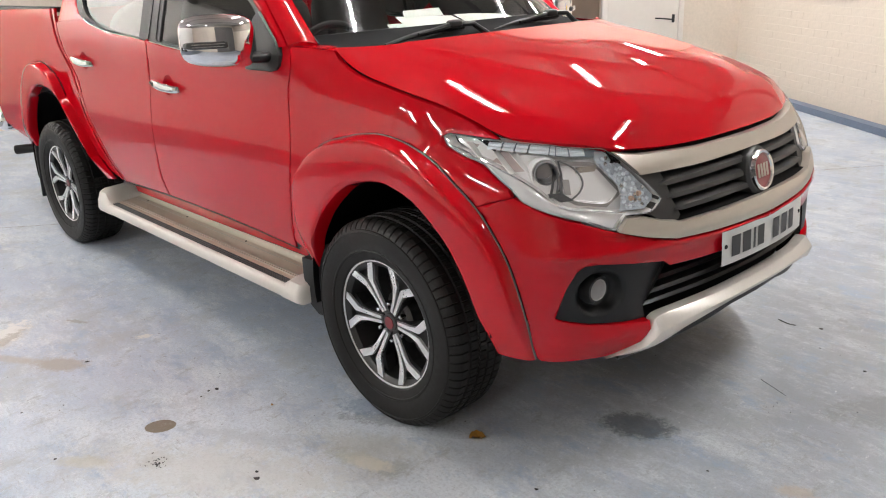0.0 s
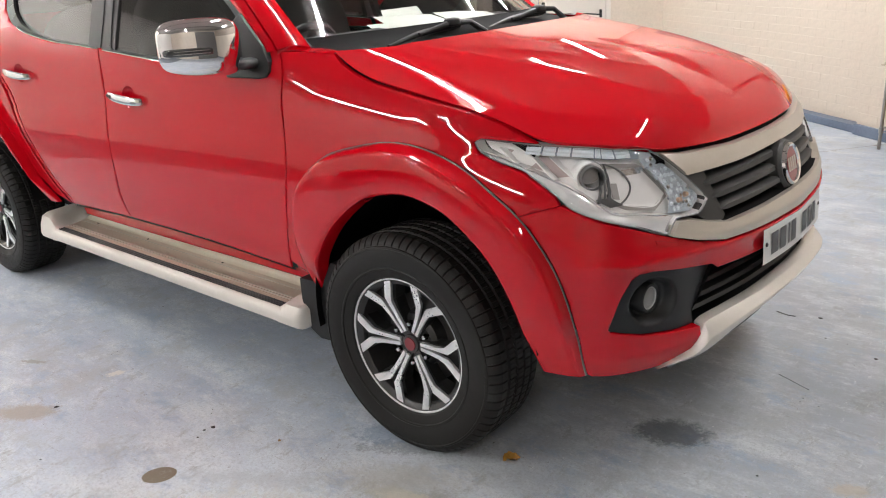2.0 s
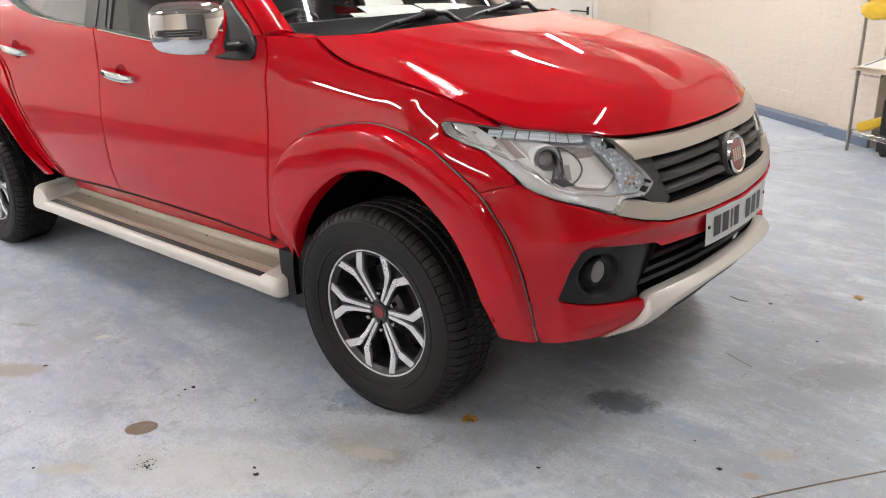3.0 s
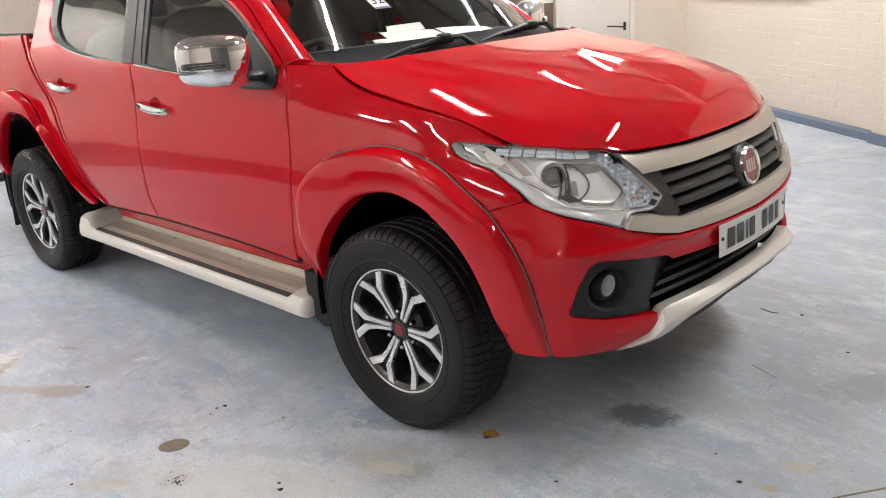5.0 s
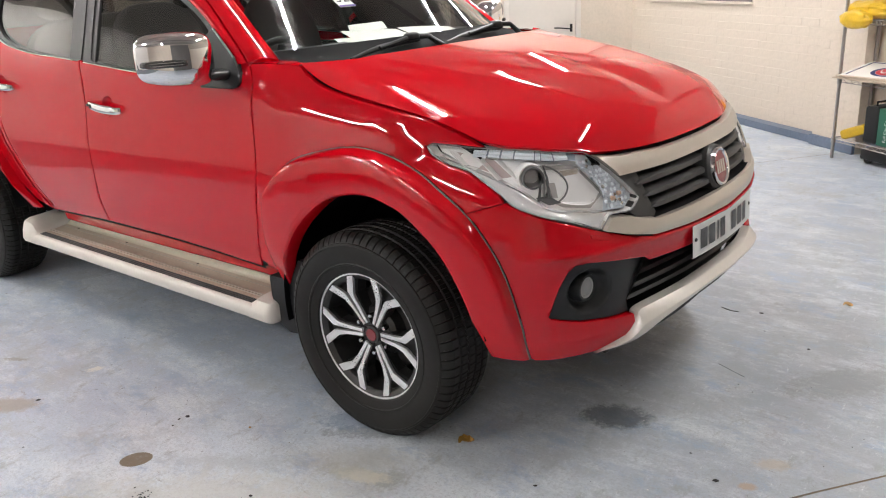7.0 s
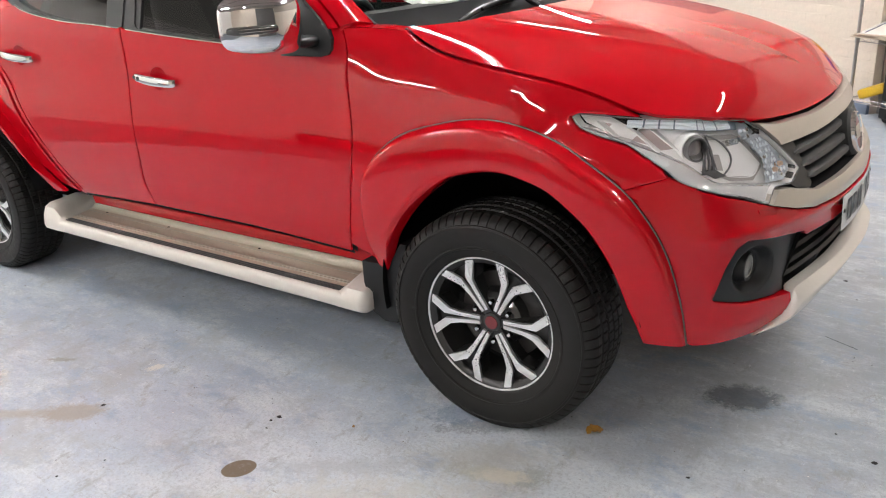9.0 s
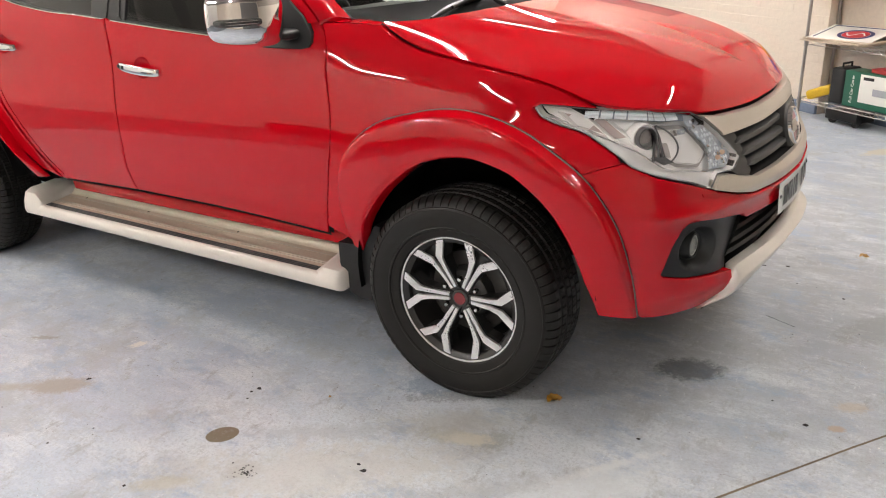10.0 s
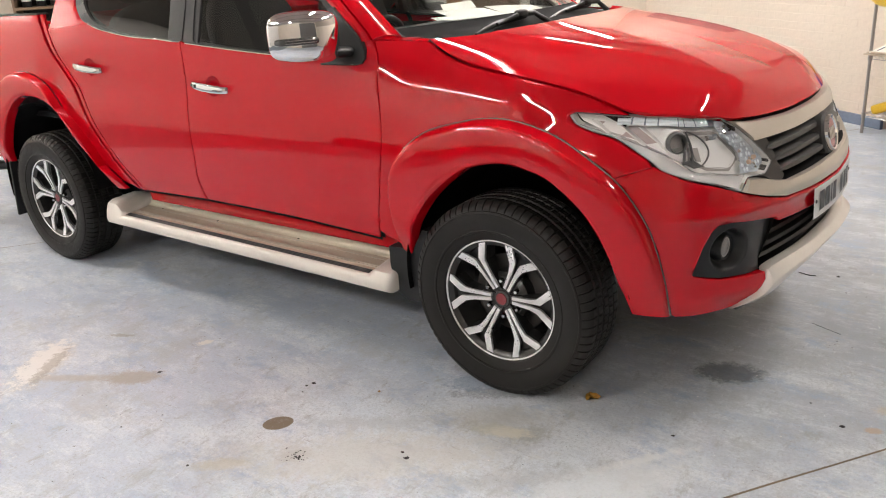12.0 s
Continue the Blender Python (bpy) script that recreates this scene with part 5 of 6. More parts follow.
for doors, outer, inner, glass in ((front_doors, FRAME_F, GLASS_F, GLASS), (rear_doors, FRAME_R, GLASS_R, PRIVACY)):
    for k, d in enumerate(doors):
        fl = (lambda b: b) if k == 0 else flipped
        part("window_frame", fl(ring(outer, shrunk(inner, -0.004), 0.0, 0.03)), BLACK, d, "black window frame")
        pane = part("window_pane", fl(panel(tight(shrunk(inner, -0.012)), out=-0.012, depth=0.0, fn=cab, step=0.05)), glass, d, "tinted side window")
        pane.visible_shadow = False
both("door_pillar", lambda: panel([(-1.57, belt_z(-1.57) - 0.015), (-1.57, 1.69), (-1.78, 1.69), (-1.78, belt_z(-1.78) - 0.015)], out=-0.004, depth=0.01, fn=cab, step=0.04), BLACK)
for k, d in enumerate(front_doors):
    fl = (lambda b: b) if k == 0 else flipped
    part("belt_strip", fl(pipe([(1.49 - p[0] + 0.0, cab(1.49 - p[0], p[1], 0.003)[1], p[1] - 0.004) for p in curve([q for q in curve(BELT, 30) if 2.3 < q[0] < 3.14], 30)], 0.005, 8)), BLACK, d)
for k, d in enumerate(rear_doors):
    fl = (lambda b: b) if k == 0 else flipped
    part("belt_strip", fl(pipe([(1.49 - p[0], cab(1.49 - p[0], p[1], 0.003)[1], p[1] - 0.004) for p in curve([q for q in curve(BELT, 40) if 3.17 < q[0] < 3.93], 30)], 0.005, 8)), CHROME, d, "chrome window strip")


def loft(a, b, n=10, bulge=(0, 0, 0)):
    """A strip between two polylines."""
    ca, cb = curve(a, 24), curve(b, 24)
    rows = []
    for p, q in zip(ca, cb):
        rows.append([tuple(p[k] + (q[k] - p[k]) * i / n + bulge[k] * math.sin(math.pi * i / n) for k in range(3)) for i in range(n + 1)])
    return grid(rows)


# the joint between the windscreen pillar and the door's own frame, in side view
FRAME_JOINT = [(-0.572, 1.247), (-0.606, 1.278), (-0.703, 1.353), (-0.787, 1.418), (-0.868, 1.474), (-1.10, 1.612), (-1.36, 1.705)]


def pillar_line(shift=0.0, out=0.0):
    return [(x - shift, -(0.79 - 0.30 * (z - 1.18) + out), z - 0.6 * shift) for x, z in FRAME_JOINT]


def a_pillar():
    w0, w1 = np.array(W_LOW), np.array(W_TOP)
    win = [tuple(w0 + (w1 - w0) * t + np.array((0.012, 0.0, 0.012)) * math.sin(math.pi * t)) for t in (0, 0.06, 0.22, 0.35, 0.47, 0.74, 1)]
    edge = pillar_line()
    bm = loft(win, edge, 10, (0.012, -0.010, 0.010))
    # its edge turns in towards the joint, and its foot closes down on the wing
    turn_in = loft(edge, [(x - 0.004, y + 0.02, z - 0.008) for x, y, z in edge], 2)
    foot = loft([tuple(w0), tuple((w0 + np.array(edge[0])) / 2 + np.array((0.012, -0.010, 0.010))), edge[0]], [(w0[0], w0[1], w0[2] - 0.03), ((w0[0] + edge[0][0]) / 2, (w0[1] + edge[0][1]) / 2, 1.225), (edge[0][0], edge[0][1], 1.22)], 2)
    for extra in (turn_in, foot):
        for f in extra.faces[:]:
            bm.faces.new([bm.verts.new(v.co) for v in f.verts])
        extra.free()
    bmesh.ops.remove_doubles(bm, verts=bm.verts, dist=0.0005)
    bmesh.ops.recalc_face_normals(bm, faces=bm.faces)
    if sum(f.normal.y for f in bm.faces) > 0:
        bmesh.ops.reverse_faces(bm, faces=bm.faces)
    return bm


def door_header():
    """The red front edge of the door's window frame, beside the windscreen pillar."""
    edge = pillar_line(0.007)
    inner = [cab(-0.635, 1.232), cab(-0.655, 1.262), cab(-0.735, 1.325), cab(-0.80, 1.372), cab(-0.88, 1.423), cab(-1.10, 1.540), cab(-1.40, 1.690)]
    bm = loft(edge, inner, 6, (0, -0.007, 0.003))
    turn_in = loft([(x + 0.003, y + 0.02, z - 0.004) for x, y, z in edge], edge, 2)
    for f in turn_in.faces[:]:
        bm.faces.new([bm.verts.new(v.co) for v in f.verts])
    turn_in.free()
    bmesh.ops.remove_doubles(bm, verts=bm.verts, dist=0.0005)
    bmesh.ops.recalc_face_normals(bm, faces=bm.faces)
    if sum(f.normal.y for f in bm.faces) > 0:
        bmesh.ops.reverse_faces(bm, faces=bm.faces)
    return bm


both("windscreen_pillar", a_pillar, RED)
for k, d in enumerate(front_doors):
    part("door_header", door_header() if k == 0 else flipped(door_header()), RED, d)
both("pillar_joint", lambda: loft([(x + 0.02, y + 0.018, z) for x, y, z in pillar_line()], [(x - 0.02, y + 0.018, z) for x, y, z in pillar_line(0.007)], 2), DARK)
both("cowl_corner", lambda: loft([shell(1.83, 1.236), shell(1.95, 1.242), shell(2.045, 1.243)], [(-0.350, -0.708, 1.243), (-0.445, -0.690, 1.246), A_LOW], 6), RED)
# roof
roof = []
for i in range(20):
    u = i / 19
    x = -1.27 - 1.35 * u
    roof.append([(x, -0.56 * math.cos(math.pi * j / 16), 1.735 + 0.045 * math.sin(math.pi * j / 16) ** 0.7 - 0.03 * (u - 0.3) ** 2) for j in range(17)])
part("roof", grid(roof), RED, truck)
both("roof_rail_edge", lambda: loft([(-1.30, -0.545, 1.735), (-1.9, -0.56, 1.735), (-2.62, -0.56, 1.72)], [cab(-1.36, 1.685), cab(-1.9, 1.688), cab(-2.52, 1.60)], 6, (0, -0.02, 0.012)), RED)
both("rear_pillar", lambda: panel([(-2.34, 1.675), (-2.50, 1.555), (-2.525, 1.40), (-2.465, 1.335), (-2.36, 1.296), (-2.44, 1.28), (-2.76, 1.27), (-2.70, 1.45), (-2.62, 1.69)], fn=cab, depth=0.02, step=0.04), RED)
part("cab_back", grid([[(-2.76 + 0.13 * t, y, 1.25 + 0.47 * t) for t in (0, 0.1, 0.22)] for y in np.linspace(-0.72, 0.72, 10)]), RED, truck)
part("cab_back_lower", box((0.02, 1.46, 0.75), (-2.77, 0, 0.88), 0.01), RED, truck)
rear_glass = part("rear_window", grid([[(-2.73 + 0.10 * t, y * (1 - 0.12 * t), 1.355 + 0.36 * t) for t in (0, 0.5, 1)] for y in np.linspace(-0.66, 0.66, 10)]), PRIVACY, truck)
rear_glass.visible_shadow = False
screen_rows = []
for i in range(17):
    v = -1 + 2 * i / 16
    low = Vector((-0.50 + 0.215 * (1 - v * v), 0.690 * v, 1.250 + 0.014 * (1 - v * v)))
    top = Vector((-1.27 + 0.10 * (1 - v * v), 0.535 * v, 1.74 + 0.02 * (1 - v * v)))
    screen_rows.append([low + (top - low) * t + Vector((0.02, 0, 0.022)) * math.sin(math.pi * t) for t in np.linspace(0, 1, 10)])
ws = part("windscreen", grid(screen_rows), SCREEN, truck, "clear windscreen")
ws.visible_shadow = False
# dark band round the screen's foot and the cowl tray
cowl = [[tuple(Vector(r[0]) + Vector((0.0, 0, 0.003)) + (Vector(r[1]) - Vector(r[0])) * 0.35), tuple(Vector(r[0]) + Vector((0.01, 0, 0.001))), (r[0][0] + 0.10 + 0.06 * (1 - (i / 8 - 1) ** 2), r[0][1] * 1.03, 1.232), (r[0][0] + 0.20 + 0.04 * (1 - (i / 8 - 1) ** 2), r[0][1] * 1.06, 1.225)] for i, r in enumerate(screen_rows)]
part("cowl_tray", grid(cowl), COWL, truck, "black cowl below the windscreen")


# mirrors, handles
def blob(c, r, power=2.6, n=28, m=18, warp=None):
    rows = []
    f = lambda v: math.copysign(abs(v) ** (2 / power), v)
    for i in range(m + 1):
        a = math.pi * (i / m - 0.5)
        row = []
        for j in range(n):
            b = 2 * math.pi * j / n
            p = Vector((r[0] * f(math.cos(a)) * f(math.cos(b)), r[1] * f(math.cos(a)) * f(math.sin(b)), r[2] * f(math.sin(a))))
            row.append(Vector(c) + (warp(p) if warp else p))
        rows.append(row)
    bm = grid(rows, closed_v=True)
    bmesh.ops.remove_doubles(bm, verts=bm.verts, dist=0.0002)
    bmesh.ops.recalc_face_normals(bm, faces=bm.faces)
    return bm


MIRROR_C = (-0.735, -0.952, 1.272)


def mirror_shape(p):
    q = p.copy()
    q.z *= 1 - 0.10 * (q.y < 0) * abs(q.y) / 0.12
    q.x -= 0.10 * (abs(q.y + 0.02) / 0.12) ** 2 * (q.x > 0) * 0.4
    q.x += 0.48 * q.y
    if q.x < -0.035:
        q.x = -0.035 - (abs(q.x) - 0.035) * 0.4
    q.z += 0.03 * (-q.y / 0.12) * 0.2
    return q


for k in (0, 1):
    fl = (lambda b: b) if k == 0 else flipped
    mir = part("side_mirror", fl(blob(MIRROR_C, (0.080, 0.124, 0.094), 3.9, 48, 30, mirror_shape)), CHROME, truck, "chrome door mirror on a black arm")
    part("indicator_strip", fl(blob((MIRROR_C[0] + 0.030, MIRROR_C[1] - 0.068, MIRROR_C[2] - 0.008), (0.024, 0.062, 0.013), 4.5, 24, 12, lambda p: p + Vector((0.60 * p.y, 0, 0)))), mat("smoked_indicator", (0.06, 0.062, 0.06), 0.12, metal=0.2, coat=1.0, spread=0.05), mir, "smoked indicator lens")
    for dz in (-0.004, 0.005):
        part("indicator_line", fl(blob((MIRROR_C[0] + 0.0315, MIRROR_C[1] - 0.068, MIRROR_C[2] - 0.008 + dz), (0.024, 0.056, 0.0014), 4.5, 16, 8, lambda p: p + Vector((0.60 * p.y, 0, 0)))), STEEL, mir)
    part("mirror_back", fl(blob((MIRROR_C[0] - 0.040, MIRROR_C[1] + 0.016, MIRROR_C[2]), (0.035, 0.100, 0.080), 3.6, 28, 18, lambda p: p + Vector((0.48 * p.y, 0, 0)))), BLACK, mir)
    part("mirror_arm", fl(blob((MIRROR_C[0] + 0.055, -0.80, 1.205), (0.042, 0.075, 0.018), 3.0, 24, 14)), BLACK, mir)
    part("mirror_foot", fl(panel([(-0.772, 1.362), (-0.715, 1.320), (-0.632, 1.260), (-0.590, 1.212), (-0.584, 1.180), (-0.596, 1.163), (-0.625, 1.157), (-0.80, 1.155), (-0.83, 1.18), (-0.80, 1.34)], out=0.016, depth=0.03, fn=cab, step=0.0205)), BLACK, mir)

for doors, (s0, z0) in ((front_doors, HANDLES[0]), (rear_doors, HANDLES[1])):
    for k, d in enumerate(doors):
        fl = (lambda b: b) if k == 0 else flipped
        x = 1.49 - s0
        yb = side_y(x, z0)
        dish = panel(dish_line(s0, z0), out=-0.0005, depth=0.0, step=0.007, relief=lambda s, z: -0.026 * max(0, 1 - ((s - s0) / 0.050) ** 2 - ((z - z0 - 0.002) / 0.043) ** 2) ** 0.6)
        part("handle_recess", fl(dish), RED, d)
        bar = [(x - 0.115, yb - 0.006, z0 + 0.008), (x - 0.100, yb - 0.024, z0 + 0.008), (x - 0.05, yb - 0.034, z0 + 0.004), (x, yb - 0.037, z0), (x + 0.05, yb - 0.034, z0 - 0.004), (x + 0.100, yb - 0.024, z0 - 0.008), (x + 0.115, yb - 0.006, z0 - 0.009)]
        bm = bmesh.new()
        rows = []
        for i, q in enumerate(curve(bar, 30)):
            h = 0.0125 + 0.0055 * math.sin(math.pi * i / 29) ** 0.6
            rows.append([(q[0], q[1] + 0.011 * math.copysign(abs(math.cos(a)) ** 0.55, math.cos(a)) + 0.05 * h * math.sin(a), q[2] + h * math.copysign(abs(math.sin(a)) ** 0.55, math.sin(a))) for a in np.linspace(0, 2 * math.pi, 25)[:-1]])
        grid(rows, bm, closed_v=True)
        bm.verts.ensure_lookup_table()
        for lot in (bm.verts[:24], bm.verts[-24:]):
            bm.faces.new(lot)
        bmesh.ops.recalc_face_normals(bm, faces=bm.faces)
        h = part("door_handle", fl(bm), CHROME, d, "chrome pull handle", angle=60)
        if z0 < 1.08:
            part("lock_button", fl(box((0.009, 0.004, 0.016), (x - 0.068, yb - 0.0445, z0 + 0.006), 0.001)), BLACK, d)
            part("key_hole", fl(moved(lathe([(0.0, -0.003), (0.0055, -0.003), (0.0070, 0.0)], 16), Matrix.Translation((x - 0.098, yb - 0.0370, z0 + 0.009)))), BLACK, d)

for lo, hi in ((2.34, 3.13), (3.19, 3.90)):
    both("belt_trim", lambda: bead([p for p in curve(BELT, 60) if lo < p[0] < hi], 0.0020, 0.003, 40), SILVER, label="thin bright trim under the windows")

# load bed inside
part("bed_floor", box((1.45, 1.40, 0.03), (-3.55, 0, 0.80)), BLACK, truck)
both("bed_rail", lambda: box((1.30, 0.07, 0.03), (-3.50, -0.775, 1.35), 0.01), BLACK)
both("bed_inner_wall", lambda: box((1.35, 0.02, 0.45), (-3.5, -0.74, 1.08)), BLACK)
part("tailgate", box((0.05, 1.45, 0.5), (-4.12, 0, 1.02), 0.015), RED, truck)
part("rear_bumper", box((0.18, 1.70, 0.13), (-4.20, 0, 0.60), 0.04, segments=3), CHROME, truck, "chrome rear bumper")
part("exhaust_pipe", pipe([(-3.3, -0.50, 0.42), (-3.75, -0.62, 0.43), (-3.98, -0.70, 0.42), (-4.08, -0.80, 0.41)], 0.032, 14), BLACK, truck)

# cabin inside
part("dashboard", grid([[(-0.33 - 0.42 * t, y, 1.232 + 0.03 * t - 0.25 * max(0, t - 0.92) * 6) for t in np.linspace(0, 1.12, 16)] for y in np.linspace(-0.66, 0.66, 24)]), mat("dash_black", (0.030, 0.030, 0.031), 0.55, bump=0.2, scale=70), truck, "black dashboard")
part("instrument_hood", blob((-0.72, -0.37, 1.20), (0.13, 0.19, 0.055), 2.4), BLACK, truck)
wheel_bm = bmesh.new()
ringp = [(0.185 * math.cos(a), 0.185 * math.sin(a), 0) for a in np.linspace(0, 2 * math.pi, 49)]
pipe(ringp, 0.016, 10, wheel_bm, caps=False)
box((0.14, 0.10, 0.04), (0, 0, -0.02), 0.02, bm=wheel_bm)
box((0.34, 0.035, 0.02), (0, 0, -0.01), 0.008, bm=wheel_bm)
moved(wheel_bm, pose(-0.93, -0.37, 1.12, 0, -64, 0))
part("steering_wheel", wheel_bm, BLACK, truck)
SEAT = mat("seat_cloth", (0.032, 0.031, 0.030), 0.85, bump=0.4, scale=120)
for y in (-0.37, 0.37):
    seat = part("front_seat", blob((-1.40, y, 0.82), (0.26, 0.25, 0.09), 3.2), SEAT, truck, "dark cloth front seat")
    part("seat_back", blob((-1.68, y, 1.13), (0.085, 0.24, 0.32), 3.0, warp=lambda p: Vector((p.x - 0.22 * p.z, p.y, p.z))), SEAT, seat)
    part("head_rest", blob((-1.80, y, 1.54), (0.055, 0.13, 0.085), 2.8), SEAT, seat)
rear_seat = part("rear_seat", blob((-2.50, 0, 1.10), (0.09, 0.64, 0.30), 4.0), SEAT, truck)
for y in (-0.40, 0.40):
    part("head_rest", blob((-2.54, y, 1.45), (0.05, 0.13, 0.07), 2.8), SEAT, rear_seat)
part("cabin_floor", box((2.2, 1.3, 0.04), (-1.65, 0, 0.58)), DARK, truck)
both("door_trim", lambda: box((2.1, 0.03, 0.6), (-1.62, -0.72, 0.88)), DARK)
part("headliner", grid([[(x, y, 1.715) for x in (-1.28, -2.6)] for y in (-0.55, 0.55)]), mat("headliner_cloth", (0.45, 0.43, 0.40), 0.9), truck)

# wipers
for (a, b), foot in ((((-0.228, -0.60, 1.246), (-0.278, -0.17, 1.272)), (-0.20, -0.12, 1.245)), (((-0.238, -0.06, 1.250), (-0.285, 0.40, 1.274)), (-0.21, 0.43, 1.245))):
    a, b = Vector(a), Vector(b)
    mid = (a + b) / 2 + Vector((-0.015, 0, 0.008))
    pts = curve([tuple(a), tuple(mid), tuple(b)], 16)
    wiper = part("wiper", pipe(pts, [0.004 + 0.007 * math.sin(math.pi * (k + 1) / 18) for k in range(16)], 8), BLACK, truck, "black windscreen wiper")
    part("wiper_blade", pipe([tuple(Vector(p) + Vector((-0.012, 0, -0.008))) for p in pts], 0.004, 6), BLACK, wiper)
    knee = a + (b - a) * 0.84 + Vector((0.012, 0, 0.022))
    part("wiper_arm", pipe([tuple(a + (b - a) * 0.40 + Vector((0, 0, 0.010))), tuple(knee), tuple(b + Vector((0.03, 0.02, 0.012))), foot], [0.006, 0.011, 0.010, 0.012], 8), BLACK, wiper)
    part("wiper_knuckle", blob(tuple(knee), (0.020, 0.034, 0.015), 3.2), BLACK, wiper)


# ---- the room ----
UX, UY = Vector((0.804, -0.595, 0)), Vector((0.595, 0.804, 0))
ORIGIN = Vector((0.02, 4.65, 0))
ROOM_TURN = math.degrees(math.atan2(UX.y, UX.x))
LOW_U, HIGH_U, LOW_V, TALL = -3.38, 9.5, -12.0, 3.3


def room(u, v, z=0.0):
    """A place in the room's own axes: along the brick wall, away from the camera, up."""
    return ORIGIN + UX * u + UY * v + Vector((0, 0, z))


def slab(name, u0, u1, v0, v1, z0, z1, material, label, category, bevel=0.0):
    bm = box((u1 - u0, v1 - v0, z1 - z0), ((u0 + u1) / 2, (v0 + v1) / 2, (z0 + z1) / 2), bevel)
    moved(bm, pose(ORIGIN.x, ORIGIN.y, 0, 0, 0, ROOM_TURN))
    return tagged(link(name, bm, material, smooth=False), label, category, kind="structure")


floor_bm = bmesh.new()
bmesh.ops.create_grid(floor_bm, x_segments=2, y_segments=2, size=0.5, matrix=pose(*room((LOW_U + HIGH_U) / 2, LOW_V / 2), 0, 0, ROOM_TURN) @ Matrix.Diagonal((HIGH_U - LOW_U + 0.4, -LOW_V + 0.4, 1, 1)))
floor_ob = tagged(link("floor", floor_bm, FLOOR, smooth=False), "pale blue painted concrete floor, scuffed and stained", "floor", kind="structure")
# added dark slab, there only to darken what the lower doors mirror
slab("added_dark_floor", LOW_U, HIGH_U, LOW_V, -8.5, -0.05, 0.004, mat("dark_reflected_floor", (0.10, 0.125, 0.16), 0.45, spread=0.2, scale=4, bump=0.1), "dark floor slab added to deepen the lower door reflections", "floor")
wall_north = slab("wall_north", LOW_U - 0.2, HIGH_U + 0.2, 0.0, 0.2, 0, 1.6, WHITEWALL, "cream painted brick wall", "wall")
# unseen upper wall, toned dark so that the bonnet mirrors less brightness
DIM_UPPER = mat("dim_upper_wall", (0.36, 0.315, 0.265), 0.75, spread=0.15, scale=9, bump=0.35)
slab("wall_north_upper", LOW_U - 0.2, HIGH_U + 0.2, 0.0, 0.2, 1.6, TALL, DIM_UPPER, "unseen upper wall, darkened to dim the bonnet reflection", "wall")
wall_west = slab("wall_west", LOW_U - 0.2, LOW_U, LOW_V, 0.0, 0, TALL, WHITEWALL, "cream painted plain wall", "wall")
wall_east = slab("wall_east", HIGH_U, HIGH_U + 0.2, LOW_V, 0.0, 0, TALL, WHITEWALL, "cream painted plain wall", "wall")
# unseen closing wall, made whiter than the others to brighten the mirrored doors
wall_south = slab("wall_south", LOW_U - 0.2, HIGH_U + 0.2, LOW_V - 0.2, LOW_V, 0, TALL, mat("brightened_wall", (0.86, 0.835, 0.79), 0.6, spread=0.04, scale=6), "plain unseen wall, whitened to brighten the door reflections", "wall")
ceiling = slab("ceiling", LOW_U - 0.2, HIGH_U + 0.2, LOW_V - 0.2, 0.2, TALL, TALL + 0.1, CEILING, "plain dull ceiling", "ceiling")
for u in (-1.45, 0.72, 2.9, 5.1, 7.3):
    beam_bm = moved(box((0.11, -LOW_V - 0.01, 0.06), (u, LOW_V / 2, TALL - 0.031)), pose(ORIGIN.x, ORIGIN.y, 0, 0, 0, ROOM_TURN))
    tagged(link("ceiling_beam", beam_bm, BEAM_PAINT, smooth=False), "dark brown ceiling beam", "beam", kind="structure")
slab("baseboard", LOW_U, 0.06, -0.115, 0.0, 0, 0.064, SKIRT, "blue painted skirting with chips", "skirting", 0.004)
pier = slab("wall_pier", 0.06, 0.555, -0.12, 0.0, 0, 1.6, WHITEWALL, "cream painted brick pier", "wall")
# the pier's unseen top, darkened likewise for the bonnet
slab("wall_pier_upper", 0.06, 0.555, -0.12, 0.0, 1.6, TALL, DIM_UPPER, "unseen upper pier, darkened to dim the bonnet reflection", "wall")
slab("baseboard", 0.058, 0.557, -0.15, -0.12, 0, 0.085, SKIRT, "blue painted skirting with chips", "skirting", 0.004)
slab("baseboard", 0.557, HIGH_U, -0.03, 0.0, 0, 0.10, SKIRT, "blue painted skirting with chips", "skirting", 0.004)


SHUTTER = mat("grey_shutter_paint", (0.16, 0.155, 0.15), 0.5, spread=0.08, scale=6)
shutter = tagged(link("shutter_door", moved(box((0.04, 4.3, 3.0), (HIGH_U - 0.03, -2.35, 1.5)), pose(ORIGIN.x, ORIGIN.y, 0, 0, 0, ROOM_TURN)), SHUTTER, smooth=False), "large dark grey roller shutter, closed", "shutter", kind="structure")
for k in range(30):
    part("shutter_slat", moved(box((0.02, 4.2, 0.088), (HIGH_U - 0.055, -2.35, 0.06 + 0.098 * k), 0.006, segments=1), pose(ORIGIN.x, ORIGIN.y, 0, 0, 0, ROOM_TURN)), SHUTTER, shutter, smooth=False)


